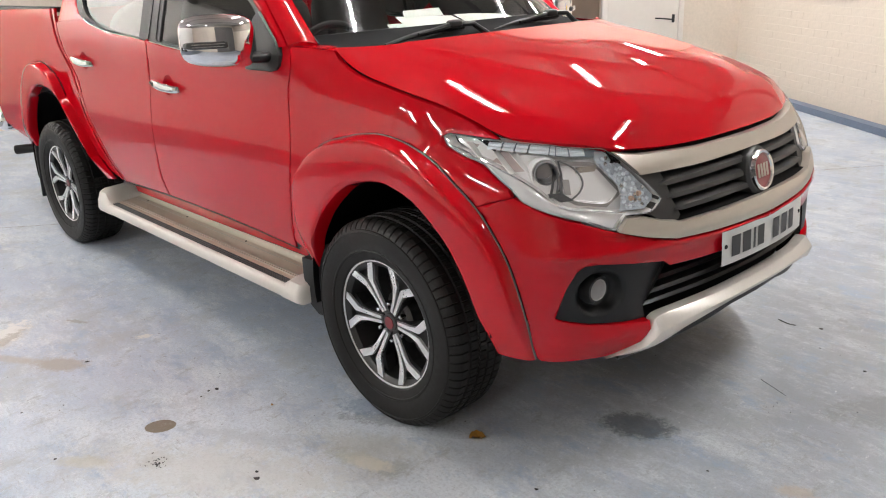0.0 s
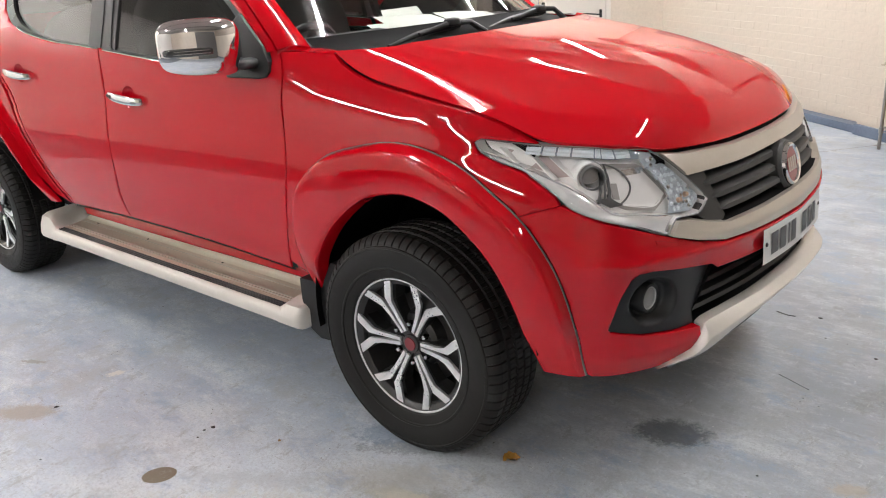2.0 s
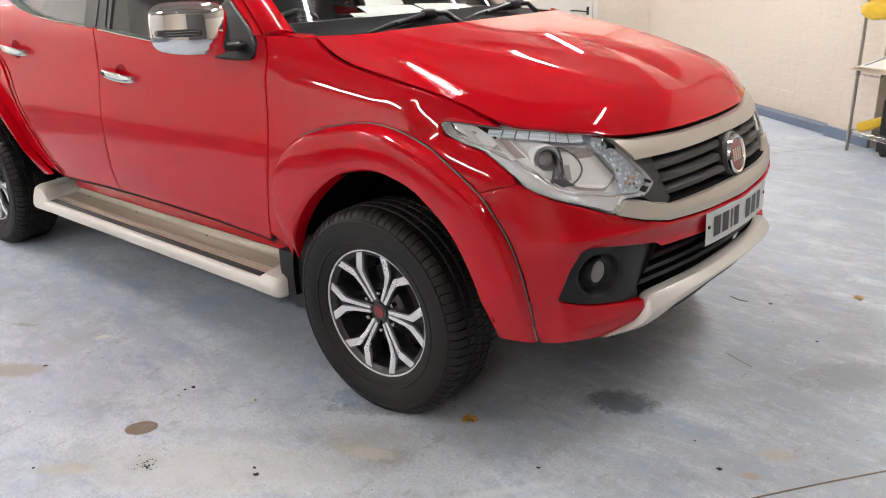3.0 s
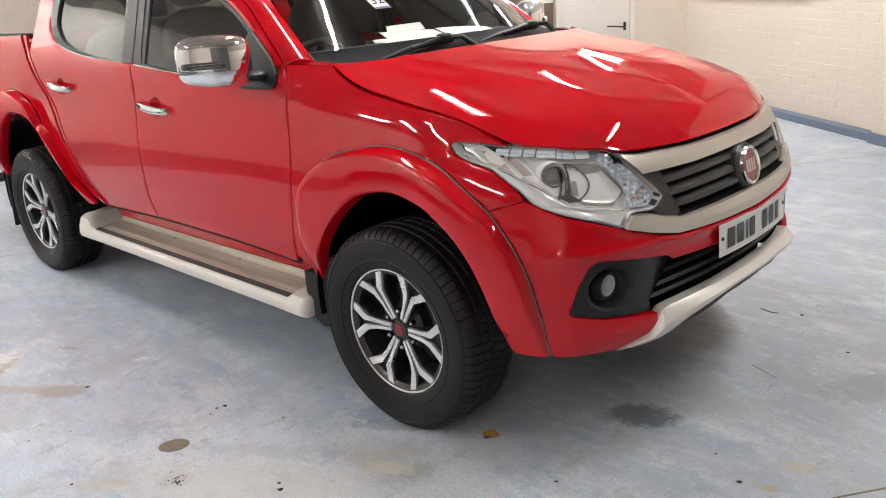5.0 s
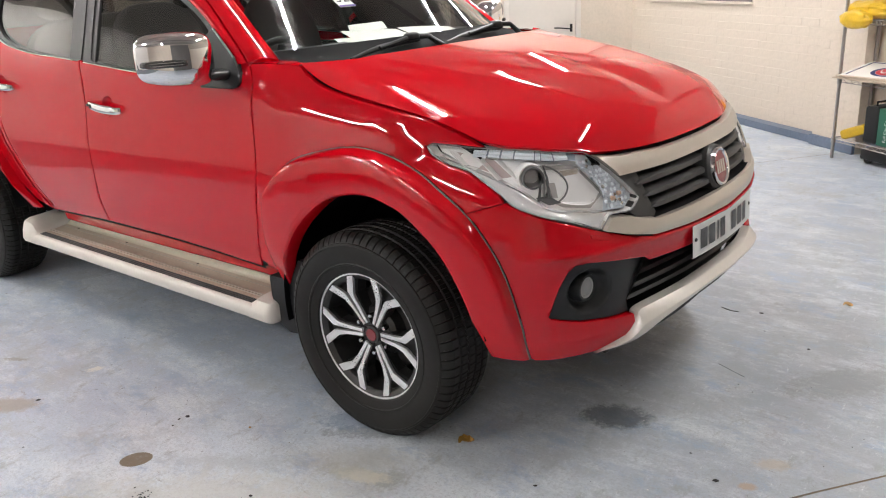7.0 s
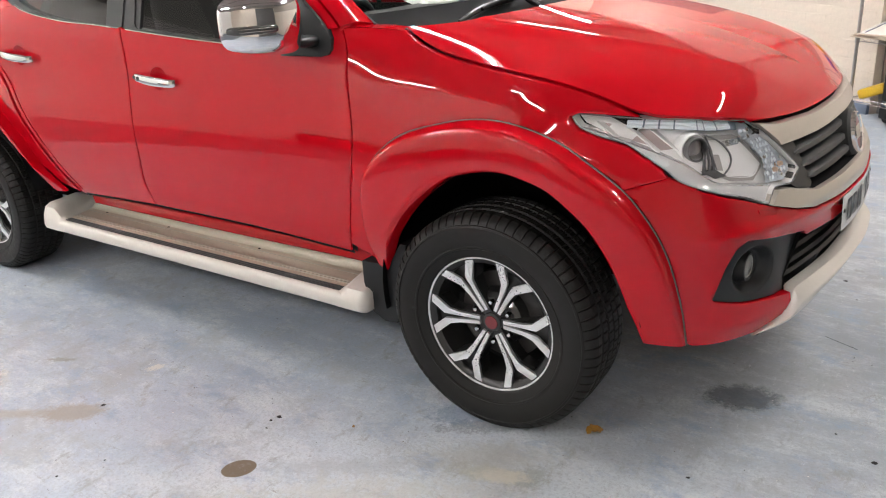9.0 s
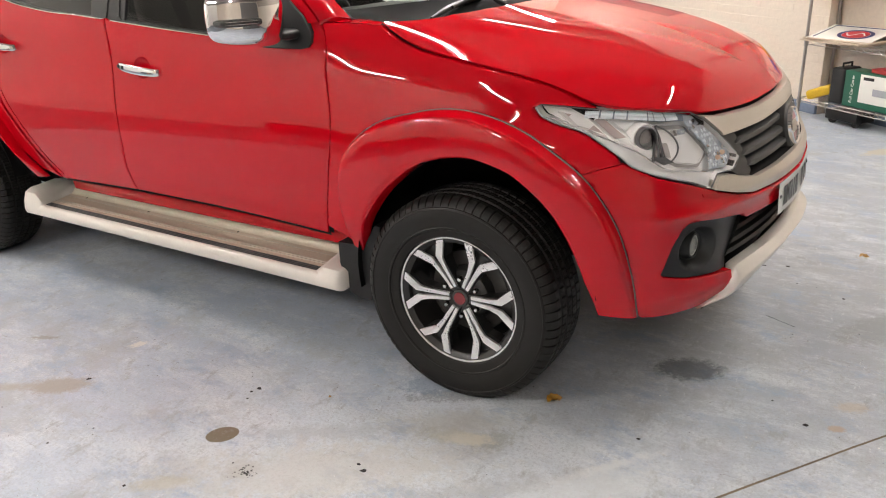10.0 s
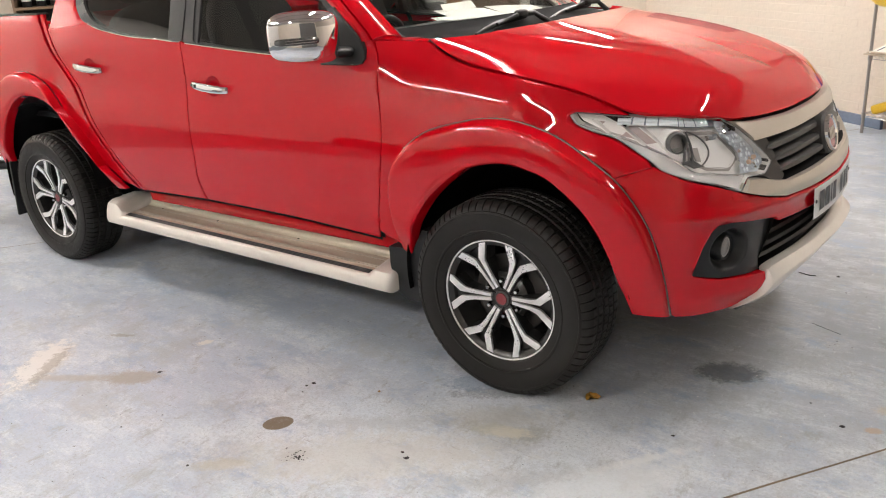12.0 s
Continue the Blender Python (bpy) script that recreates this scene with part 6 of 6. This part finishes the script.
def tube_light(u, v, turn=0, long=1.5):
    t = thing("ceiling_light", "white lit ceiling batten, placed from reflections or added as fill", "ceiling light", tuple(room(u, v, TALL)), ROOM_TURN + turn, group="fluorescent battens")
    part("batten", box((long, 0.07, 0.05), (0, 0, -0.026), 0.006), WHITE, t)
    trough = [(-0.085, -0.060), (-0.045, -0.0535), (0.045, -0.0535), (0.085, -0.060), (0.085, -0.057), (0.045, -0.0505), (-0.045, -0.0505), (-0.085, -0.057)]
    part("reflector", grid([[(x, y, z) for y, z in trough] for x in (-long / 2, long / 2)], closed_v=True), WHITE, t, smooth=False)
    part("tube", pipe([(-long / 2 + 0.03, 0, -0.072), (long / 2 - 0.03, 0, -0.072)], 0.016, 10), TUBE, t)
    for s in (-1, 1):
        part("holder", box((0.03, 0.04, 0.06), (s * (long / 2 - 0.015), 0, -0.07), 0.004), WHITE, t)


# tubes at u 0.4, -2.2, -2.7, 2.9 and 7.4 are added fill light
for u, v in ((-2.35, -0.95), (-0.15, -2.2), (3.75, -1.9), (2.1, -4.2), (0.4, -7.0), (-2.2, -10.2), (-2.7, -11.5), (2.9, -10.0), (4.7, -8.4), (7.4, -6.2)):
    tube_light(u, v)


# ---- things in the room ----
FILLER = mat("joint_filler", (0.17, 0.135, 0.10), 0.8, spread=0.45, scale=22)
for u, wide, slant in ((0.46, 0.007, 0.0), (4.06, 0.011, 0.044)):
    bm = bmesh.new()
    rows = []
    for k in range(60):
        v = -0.04 + (LOW_V + 0.1) * k / 59
        w = wide * (0.7 + 0.6 * noise.noise((u * 3, v * 2.3, 0)) ** 2)
        j = 0.008 * noise.noise((u, v * 1.7, 4)) + slant * min(1.5, max(0.0, -3.35 - v))
        rows.append([tuple(room(u + j - w / 2, v, 0.0015)), tuple(room(u + j + w / 2, v, 0.0015))])
    grid(rows, bm)
    bmesh.ops.recalc_face_normals(bm, faces=bm.faces)
    tagged(link("floor_joint", bm, FILLER, smooth=False), "dark filled joint between floor slabs", "floor joint", kind="structure")


def chip(bm, x, y, r, seed, tall=0.3):
    rnd = random.Random(seed)
    n = 7
    ring_ = [bm.verts.new((x + r * rnd.uniform(0.6, 1.2) * math.cos(2 * math.pi * k / n), y + r * rnd.uniform(0.5, 1.1) * math.sin(2 * math.pi * k / n), 0.0008)) for k in range(n)]
    top = bm.verts.new((x, y, 0.0008 + r * tall))
    for k in range(n):
        bm.faces.new((ring_[k], ring_[(k + 1) % n], top))


GRIT = mat("dark_grit", (0.03, 0.03, 0.03), 0.9)
grit_bm = bmesh.new()
SPOTS = [(-0.64, -1.26), (-0.66, -1.22), (-0.65, -1.19), (-0.97, -1.65), (-0.06, -1.37), (-0.03, -1.39), (-1.03, -1.78), (-0.62, -1.80), (0.79, 0.82), (0.86, 0.64), (1.06, 0.56), (1.08, -0.50), (0.96, -0.40), (0.64, -0.83), (-1.27, -1.45)]
for k, (x, y) in enumerate(SPOTS):
    chip(grit_bm, x, y, 0.005 + 0.003 * (k % 3), k)
rnd = random.Random(5)
for k in range(46):
    chip(grit_bm, -0.352 + rnd.gauss(0, 0.016), -1.572 + rnd.gauss(0, 0.014), rnd.uniform(0.001, 0.005), 90 + k)
for k in range(150):
    chip(grit_bm, rnd.uniform(-2.5, 1.7), rnd.uniform(-2.3, 1.4), rnd.uniform(0.0012, 0.0032), 300 + k)
tagged(link("floor_grit", grit_bm, GRIT, smooth=False), "scattered dark grit and crumbs on the floor", "grit", kind="stuff")
pale_bm = bmesh.new()
for k, (x, y) in enumerate([(-0.69, -1.30), (0.45, -0.62), (0.62, -0.55), (0.86, -0.72), (0.75, -0.30)] + [(rnd.uniform(-2, 1.6), rnd.uniform(-2, 1.2)) for _ in range(24)]):
    chip(pale_bm, x, y, rnd.uniform(0.002, 0.004), 700 + k)
tagged(link("paint_flakes", pale_bm, WHITE, smooth=False), "tiny white paint flakes on the floor", "flakes", kind="stuff")


def leaf(x, y, turn, size, colour, name_):
    rows = []
    for i in range(9):
        t = i / 8
        w = size * 0.45 * math.sin(math.pi * min(1, 0.06 + t)) ** 0.8 * (1 + 0.25 * math.sin(t * 19))
        rows.append([(size * (t - 0.5), w * s, 0.003 + 0.012 * abs(s) ** 2 * math.sin(math.pi * t) + 0.004 * math.sin(7 * t + s)) for s in (-1, -0.5, 0, 0.5, 1)])
    ob = link("leaf", grid(rows), mat(name_, colour, 0.55, spread=0.35, scale=60))
    ob.matrix_world = pose(x, y, 0.0, 0, 0, turn)
    return tagged(ob, "curled yellow-brown dead leaf on the floor", "leaf")


leaf(0.313, -0.748, 40, 0.055, (0.42, 0.22, 0.03), "leaf_ochre")
leaf(1.08, 1.10, 10, 0.04, (0.55, 0.33, 0.12), "leaf_tan")
crumb_bm = bmesh.new()
chip(crumb_bm, 0, 0, 0.007, 3, 1.1)
crumb = tagged(link("crumb", crumb_bm, mat("tan_crumb", (0.42, 0.26, 0.13), 0.8), smooth=False), "small tan crumb lying on the floor", "crumb")
crumb.matrix_world = pose(-0.388, -1.109, 0)
twig = tagged(link("wire", pipe(curve([(0.81, 0.245, 0.003), (0.86, 0.222, 0.003), (0.93, 0.19, 0.003)], 12), 0.0009, 6), GRIT), "thin dark piece of wire on the floor", "wire")
twig2 = tagged(link("wire", pipe(curve([(0.62, 0.79, 0.003), (0.67, 0.775, 0.003), (0.70, 0.78, 0.003)], 8), 0.002, 6), GRIT), "short dark piece of wire on the floor", "wire")


# the door in the end wall, with its frame and push bar
def placed(bm):
    return moved(bm, pose(ORIGIN.x, ORIGIN.y, 0, 0, 0, ROOM_TURN))


DOOR_V0, DOOR_V1 = -1.58, -0.75
door = tagged(link("door_1", placed(box((0.04, DOOR_V1 - DOOR_V0, 2.02), (LOW_U + 0.022, (DOOR_V0 + DOOR_V1) / 2, 1.01), 0.004)), DOORPAINT), "cream painted flush fire door, shut", "door", kind="structure")
for v in (DOOR_V0 - 0.03, DOOR_V1 + 0.03):
    part("door_frame", placed(box((0.06, 0.06, 2.08), (LOW_U + 0.03, v, 1.04), 0.004)), DOORPAINT, door)
part("door_frame", placed(box((0.06, DOOR_V1 - DOOR_V0 + 0.12, 0.06), (LOW_U + 0.03, (DOOR_V0 + DOOR_V1) / 2, 2.06), 0.004)), DOORPAINT, door)
part("push_bar", placed(pipe([(LOW_U + 0.05, -1.02, 0.84), (LOW_U + 0.10, -0.98, 0.84), (LOW_U + 0.10, -0.82, 0.82), (LOW_U + 0.05, -0.80, 0.82)], 0.008, 10)), BLACK, door, "dark door lever")
part("lever_plate", placed(box((0.015, 0.03, 0.09), (LOW_U + 0.05, -0.81, 0.83), 0.004)), BLACK, door)

BOARD = mat("brown_board", (0.16, 0.115, 0.085), 0.8, spread=0.12)
board = tagged(link("notice_board", placed(box((0.02, 0.60, 1.2), (LOW_U + 0.012, -1.96, 1.45), 0.004)), BOARD), "brown notice board with pinned white sheets", "notice board")
for v, z in ((-1.74, 1.26), (-1.98, 1.36), (-2.14, 1.62)):
    tagged(link("paper_sheet", placed(box((0.003, 0.15, 0.22), (LOW_U + 0.024, v, z))), PAPER, smooth=False), "white printed sheet pinned to the board", "paper", group="pinned sheets")

# things along the end wall, seen through the windscreen
GREY = mat("mid_grey_plastic", (0.22, 0.22, 0.23), 0.5)
cabinet = thing("cabinet", "white low storage cabinet with a grey panel", "cabinet", tuple(room(-3.08, -2.90)), ROOM_TURN)
part("body", box((0.4, 0.42, 1.10), (0, 0, 0.55), 0.012), WHITE, cabinet)
part("panel", box((0.01, 0.34, 0.12), (0.206, 0, 1.02), 0.004), GREY, cabinet)
GREEN = mat("lime_green_plastic", (0.30, 0.42, 0.02), 0.45)
green_thing = thing("wall_cabinet", "lime green first-aid wall box with a dark opening", "wall box", tuple(room(-3.28, -3.40, 1.18)), ROOM_TURN)
part("body", box((0.16, 0.40, 0.34), (0, 0, 0.17), 0.012), GREEN, green_thing)
part("opening", box((0.01, 0.18, 0.22), (0.083, -0.04, 0.14), 0.004), BLACK, green_thing)
carton = thing("carton", "brown cardboard carton standing on a bench", "box", tuple(room(-3.1, -2.60, 0.92)), ROOM_TURN)
part("carton_body", box((0.3, 0.22, 0.20), (0, 0, 0.10), 0.003), mat("cardboard", (0.36, 0.20, 0.10), 0.8, spread=0.12), carton)
bench = thing("bench", "plain pale wooden bench against the wall", "bench", tuple(room(-3.1, -2.45)), ROOM_TURN)
part("benchtop", box((0.45, 0.62, 0.04), (0, 0, 0.90), 0.004), DOORPAINT, bench)
for a in (-0.19, 0.19):
    for c in (-0.27, 0.27):
        part("leg", box((0.04, 0.04, 0.88), (a, c, 0.44), 0.003), DOORPAINT, bench)

# bottle rack behind the load bed
rack = thing("shelf_rack", "dark open shelf rack with a row of bottles", "shelf", tuple(room(-3.16, -6.35)), ROOM_TURN)
WOOD = mat("rack_wood", (0.20, 0.13, 0.08), 0.7, spread=0.2)
for z in (0.5, 0.9, 1.31, 1.75):
    part("board", box((0.36, 1.10, 0.025), (0, 0, z - 0.0125), 0.003), WOOD, rack)
for v in (-0.55, 0.55):
    part("side", box((0.36, 0.025, 1.9), (0, v, 0.95), 0.003), WOOD, rack)
part("back", box((0.012, 1.10, 1.9), (-0.18, 0, 0.95)), BLACK, rack)
bottle = thing("bottle", "dark plastic bottle with a pale label on the rack", "bottle", tuple(room(-3.10, -6.80, 1.31)), ROOM_TURN, group="bottles on the rack")
part("bottle_body", moved(lathe([(0.0, 0.0), (0.040, 0.0), (0.043, 0.01), (0.043, 0.17), (0.03, 0.21), (0.014, 0.225), (0.014, 0.25), (0.0, 0.25)], 20), Matrix.Rotation(radians(90), 4, "X")), BLACK, bottle)
part("label_band", moved(lathe([(0.0436, 0.05), (0.0436, 0.12)], 20), Matrix.Rotation(radians(90), 4, "X")), PAPER, bottle, "pale paper label")
for k in range(1, 7):
    copy_thing(bottle, pose(*room(-3.10 - 0.01 * (k % 2), -6.80 + 0.125 * k, 1.31), 0, 0, 20 * k))

# window low edge in the brick wall
slab("window_1", -2.90, -1.05, -0.012, 0.0, 1.115, 2.2, mat("grey_window_board", (0.17, 0.16, 0.15), 0.6), "dark grey boarded window in the brick wall", "window")
slab("window_sill", -2.92, -1.03, -0.03, 0.0, 1.09, 1.113, WHITEWALL, "painted window sill", "sill", 0.004)

# wire shelving by the pier
SH_U, SH_V, SH_W, SH_D = 0.565, -0.336, 0.92, 0.30
shelf = thing("wire_shelving", "chrome wire shelving unit beside the brick pier", "shelving", tuple(room(SH_U, SH_V)), ROOM_TURN)
LEVELS = (0.15, 0.60, 1.03)
for a in (0, SH_W):
    for c in (0, SH_D):
        part("post", pipe([(a, c, 0.0), (a, c, 1.75)], 0.0125, 10), STEEL, shelf)
        for z in LEVELS:
            part("collar", pipe([(a, c, z - 0.03), (a, c, z + 0.015)], 0.017, 10), STEEL, shelf)
for z in LEVELS:
    tray = new("wire_shelf"); tray.parent = shelf
    for c in (0, SH_D):
        for h in (0.012, -0.018):
            part("rail", pipe([(0, c, z + h), (SH_W, c, z + h)], 0.0035, 6), STEEL, tray)
        zig = [(SH_W * k / 26, c, z + (0.011 if k % 2 else -0.017)) for k in range(27)]
        part("zigzag", pipe(zig, 0.0022, 5), STEEL, tray)
    for a in (0, SH_W):
        part("rail", pipe([(a, 0, z + 0.012), (a, SH_D, z + 0.012)], 0.0035, 6), STEEL, tray)
    for k in range(1, 30):
        part("wire", pipe([(SH_W * k / 30, 0, z + 0.014), (SH_W * k / 30, SH_D, z + 0.014)], 0.0018, 5), STEEL, tray)


def on_shelf(name_, label, category, u, v, z, turn=0):
    return thing(name_, label, category, tuple(room(SH_U + u, SH_V + v, z + 0.016)), ROOM_TURN + turn)


YELLOW = mat("yellow_plastic", (0.62, 0.40, 0.02), 0.35, spread=0.2, scale=30, bump=0.4)
bag = on_shelf("plastic_bag", "crumpled yellow plastic bag of rags", "bag", 0.16, 0.10, 1.03)
part("bag_body", blob((0, 0, 0.062), (0.20, 0.13, 0.065), 2.4, 40, 24, lambda p: p * (1 + 0.16 * noise.noise(p * 22) + 0.07 * noise.noise(p * 60))), YELLOW, bag)
part("bag_fold", blob((-0.02, -0.135, 0.0), (0.15, 0.05, 0.065), 2.3, 32, 18, lambda p: p * (1 + 0.16 * noise.noise(p * 25) + 0.07 * noise.noise(p * 60))), YELLOW, bag)
part("bag_neck", blob((0.17, 0.02, 0.085), (0.14, 0.07, 0.035), 2.2, 24, 14, lambda p: p * (1 + 0.2 * noise.noise(p * 40))), YELLOW, bag)
signs = on_shelf("sign_stack", "stack of flat white signs with a red and blue roundel", "sign", 0.26, 0.12, 0.60)
for k, (tw, h) in enumerate(((2, 0.0), (-3, 0.011), (4, 0.022))):
    part("sign_board", box((0.56, 0.34, 0.009), (0.02 * k, 0, h + 0.005), 0.002, (0, 0, tw)), mat("worn_board", (0.50, 0.42, 0.32), 0.7, spread=0.1) if k == 0 else bpy.data.materials["worn_board"], signs)
part("top_sign", box((0.52, 0.36, 0.006), (0.02, 0.03, 0.060), 0.002, (11, 0, 10)), PAPER, signs)
SIGN = pose(0.02, 0.03, 0.0645, 11, 0, 10)
RED_INK, BLUE_INK = mat("sign_red", (0.55, 0.03, 0.04), 0.5), mat("sign_blue", (0.03, 0.045, 0.16), 0.5)


def flat_ring(r0, r1, sx=1.0, n=40):
    return grid([[(r * sx * math.cos(2 * math.pi * k / n), r * math.sin(2 * math.pi * k / n), 0) for r in (r1, r0)] for k in range(n)], closed_u=True)


part("roundel", moved(flat_ring(0.085, 0.110, 1.25), SIGN @ Matrix.Translation((0.05, -0.02, 0))), BLUE_INK, signs)
part("roundel_middle", moved(flat_ring(0.0, 0.082, 1.25), SIGN @ Matrix.Translation((0.05, -0.02, 0.0006))), RED_INK, signs)
part("pale_stroke", moved(grid([[(0.05 + x, -0.02 + 0.035 * math.sin(x * 45) + w, 0.0012) for w in (-0.010, 0.010)] for x in np.linspace(-0.08, 0.08, 24)]), SIGN), PAPER, signs)
part("border", moved(pipe([(-0.22, -0.14, 0), (-0.22, 0.15, 0), (0.22, 0.15, 0)], 0.004, 4), SIGN), BLUE_INK, signs)
sponge = on_shelf("sponge", "yellow sponge lying on the wire shelf", "sponge", 0.13, 0.08, 0.15, 24)
part("sponge_body", box((0.20, 0.10, 0.075), (0, 0, 0.055), 0.022, (0, -22, 0), segments=3), YELLOW, sponge)
case = on_shelf("carry_case", "black plastic carry case with a handle", "case", 0.31, 0.13, 0.15, 6)
part("case_shell", box((0.12, 0.20, 0.27), (0, 0, 0.136), 0.02, segments=3), BLACK, case)
part("case_handle", pipe([(0, -0.05, 0.265), (0, -0.05, 0.30), (0, 0.05, 0.30), (0, 0.05, 0.265)], 0.008, 8), BLACK, case)
GBOX = mat("green_carton", (0.012, 0.105, 0.065), 0.45, spread=0.1)
cover = on_shelf("cover_box", "green and white car cover box standing on the shelf", "box", 0.64, 0.12, 0.15, 2)
part("carton_body", box((0.50, 0.16, 0.265), (0, 0, 0.134), 0.003), GBOX, cover)
part("white_panel", box((0.355, 0.003, 0.205), (0.065, -0.0815, 0.150), 0.001), PAPER, cover)
part("pictured_shape", box((0.17, 0.002, 0.05), (0.09, -0.0838, 0.135), 0.0009), mat("print_grey", (0.35, 0.36, 0.40), 0.5), cover)


def words(text, size, m, material, parent):
    cu = bpy.data.curves.new("lettering", "FONT")
    cu.body, cu.size, cu.extrude, cu.align_x, cu.align_y = text, size, 0.0004, "CENTER", "CENTER"
    tmp = bpy.data.objects.new("lettering", cu)
    me = bpy.data.meshes.new_from_object(tmp)
    bpy.data.objects.remove(tmp)
    me.transform(m)
    me.materials.append(material)
    ob = new("lettering", me)
    ob.parent = parent
    return ob


words("Full Car Cover", 0.034, Matrix.Translation((-0.175, -0.0835, 0.135)) @ Matrix.Rotation(radians(90), 4, "X") @ Matrix.Rotation(radians(90), 4, "Z"), PAPER, cover)
part("brand_bar", box((0.09, 0.002, 0.022), (-0.04, -0.0838, 0.225), 0.0009), GRIT, cover)
bagged = on_shelf("folder", "red plastic folder lying on the box", "folder", 0.72, 0.12, 0.415, -8)
part("folder_body", box((0.26, 0.14, 0.03), (0, 0, 0.018), 0.006), mat("red_plastic_folder", (0.35, 0.03, 0.03), 0.4), bagged)
blue_box = on_shelf("blue_tub", "blue plastic tub behind the yellow bag", "tub", 0.52, 0.14, 1.03)
part("tub_body", box((0.22, 0.18, 0.20), (0, 0, 0.10), 0.015, segments=3), mat("blue_plastic", (0.03, 0.14, 0.45), 0.4), blue_box)
castor_box = thing("floor_case", "black case on castors under the shelving", "case", tuple(room(SH_U + 0.38, SH_V + 0.15)), ROOM_TURN)
part("case_shell", box((0.30, 0.20, 0.08), (0, 0, 0.075), 0.012), BLACK, castor_box)
for a in (-0.11, 0.11):
    part("castor", moved(lathe([(0.0, -0.02), (0.03, -0.02), (0.034, -0.012), (0.034, 0.012), (0.03, 0.02), (0, 0.02)], 18), Matrix.Translation((a, -0.05, 0.034))), GRIT, castor_box)

# low storage along the far wall, behind the camera, mirrored in the doors
def low_chest(u, wide, tall, material, label):
    chest = thing("storage_chest", label, "chest", tuple(room(u, LOW_V + 0.28)), ROOM_TURN, group="chests along the far wall")
    part("chest_body", box((wide, 0.5, tall - 0.06), (0, 0, (tall - 0.06) / 2), 0.01), material, chest)
    part("chest_lid", box((wide + 0.02, 0.52, 0.06), (0, 0, tall - 0.03), 0.012), material, chest)
    part("chest_latch", box((0.10, 0.02, 0.05), (0, 0.262, tall - 0.10), 0.004), STEEL, chest)


for u, wide, tall in ((2.3, 0.9, 0.34), (3.75, 0.6, 0.36), (4.7, 0.9, 0.42)):
    low_chest(u, wide, tall, GRIT, "dark storage chest standing against the far wall")
low_chest(3.1, 0.55, 0.30, mat("orange_plastic", (0.45, 0.10, 0.02), 0.5), "orange storage chest standing against the far wall")

# papers and number tag in the cab
def sheet(name_, corners, label, lift=0.0, bend=0.008):
    a, b, c, d = (Vector(p) for p in corners)
    rows = []
    for i in range(9):
        u = i / 8
        rows.append([(a * (1 - u) + b * u) * (1 - v) + (d * (1 - u) + c * u) * v + Vector((0, 0, bend * math.sin(math.pi * u) * math.sin(math.pi * v * 0.9) + lift)) for v in np.linspace(0, 1, 8)])
    return tagged(link(name_, grid(rows), PAPER), label, "paper", group="papers on the dashboard")


sheet("paper_sheet", [(-0.66, -0.21, 1.250), (-0.55, 0.02, 1.250), (-0.70, 0.06, 1.262), (-0.80, -0.12, 1.266)], "white printed sheet lying on the dashboard")
sheet("paper_sheet", [(-0.645, -0.14, 1.256), (-0.52, 0.10, 1.256), (-0.73, 0.20, 1.280), (-0.86, -0.02, 1.286)], "white printed sheet lying on the dashboard", 0.003)
sheet("paper_sheet", [(-0.56, 0.14, 1.256), (-0.44, 0.36, 1.250), (-0.60, 0.42, 1.275), (-0.74, 0.22, 1.285)], "white sheet with green marks on the dashboard", 0.002, 0.012)
sheet("paper_sheet", [(-0.80, -0.02, 1.284), (-0.74, 0.16, 1.284), (-0.78, 0.17, 1.315), (-0.83, 0.0, 1.310)], "folded white sheet standing on the dashboard", 0.004, 0.0)
tag_bm = box((0.085, 0.002, 0.105), (0, 0, 0), 0.0008)
TAG = Matrix.Translation((-0.585, -0.275, 1.435)) @ Matrix.Rotation(radians(90), 4, "Z") @ Matrix.Rotation(radians(-55), 4, "X")
tag = tagged(link("number_tag", moved(tag_bm, TAG), PAPER, smooth=False), "white paper tag numbered 32 inside the windscreen", "tag")
words("32", 0.075, TAG @ Matrix.Translation((0, -0.0018, 0.0)) @ Matrix.Rotation(radians(90), 4, "X"), GRIT, tag)
part("tag_stripe", moved(box((0.085, 0.001, 0.010), (0, -0.0016, -0.047)), TAG), mat("violet_ink", (0.16, 0.10, 0.35), 0.6), tag)

# ---- bricks of the end of the wall that faces the camera ----
brick_bm = box((0.219, 0.016, 0.0715), (0, 0, 0), 0.004, segments=1)
brick_me = bpy.data.meshes.new("brick")
brick_bm.to_mesh(brick_me)
brick_bm.free()
brick_me.materials.append(WHITEWALL)
rnd = random.Random(11)


def course(wall, u0, u1, v, z, shift):
    u = u0 - shift
    while u < u1 - 0.02:
        a, b = max(u, u0) + 0.002, min(u + 0.223, u1) - 0.002
        if b - a > 0.03 and not (z > 1.09 and a < -1.03 and b > -2.92):
            ob = new("brick", brick_me)
            ob.parent = wall
            ob.matrix_world = pose(*room((a + b) / 2, v + 0.0074 - 0.0016 * rnd.random() ** 3, z + rnd.uniform(-0.003, 0.003)), rnd.uniform(-0.6, 0.6), rnd.uniform(-0.7, 0.7), ROOM_TURN + rnd.uniform(-0.25, 0.25)) @ Matrix.Diagonal(((b - a) / 0.219, 1, 1, 1))
        u += 0.225


for k in range(15):
    z = 0.14 + 0.075 * k
    course(wall_north, LOW_U, 0.06, 0.0, z, 0.1125 * (k % 2))
    course(pier, 0.06, 0.555, -0.12, z, 0.1125 * (k % 2))
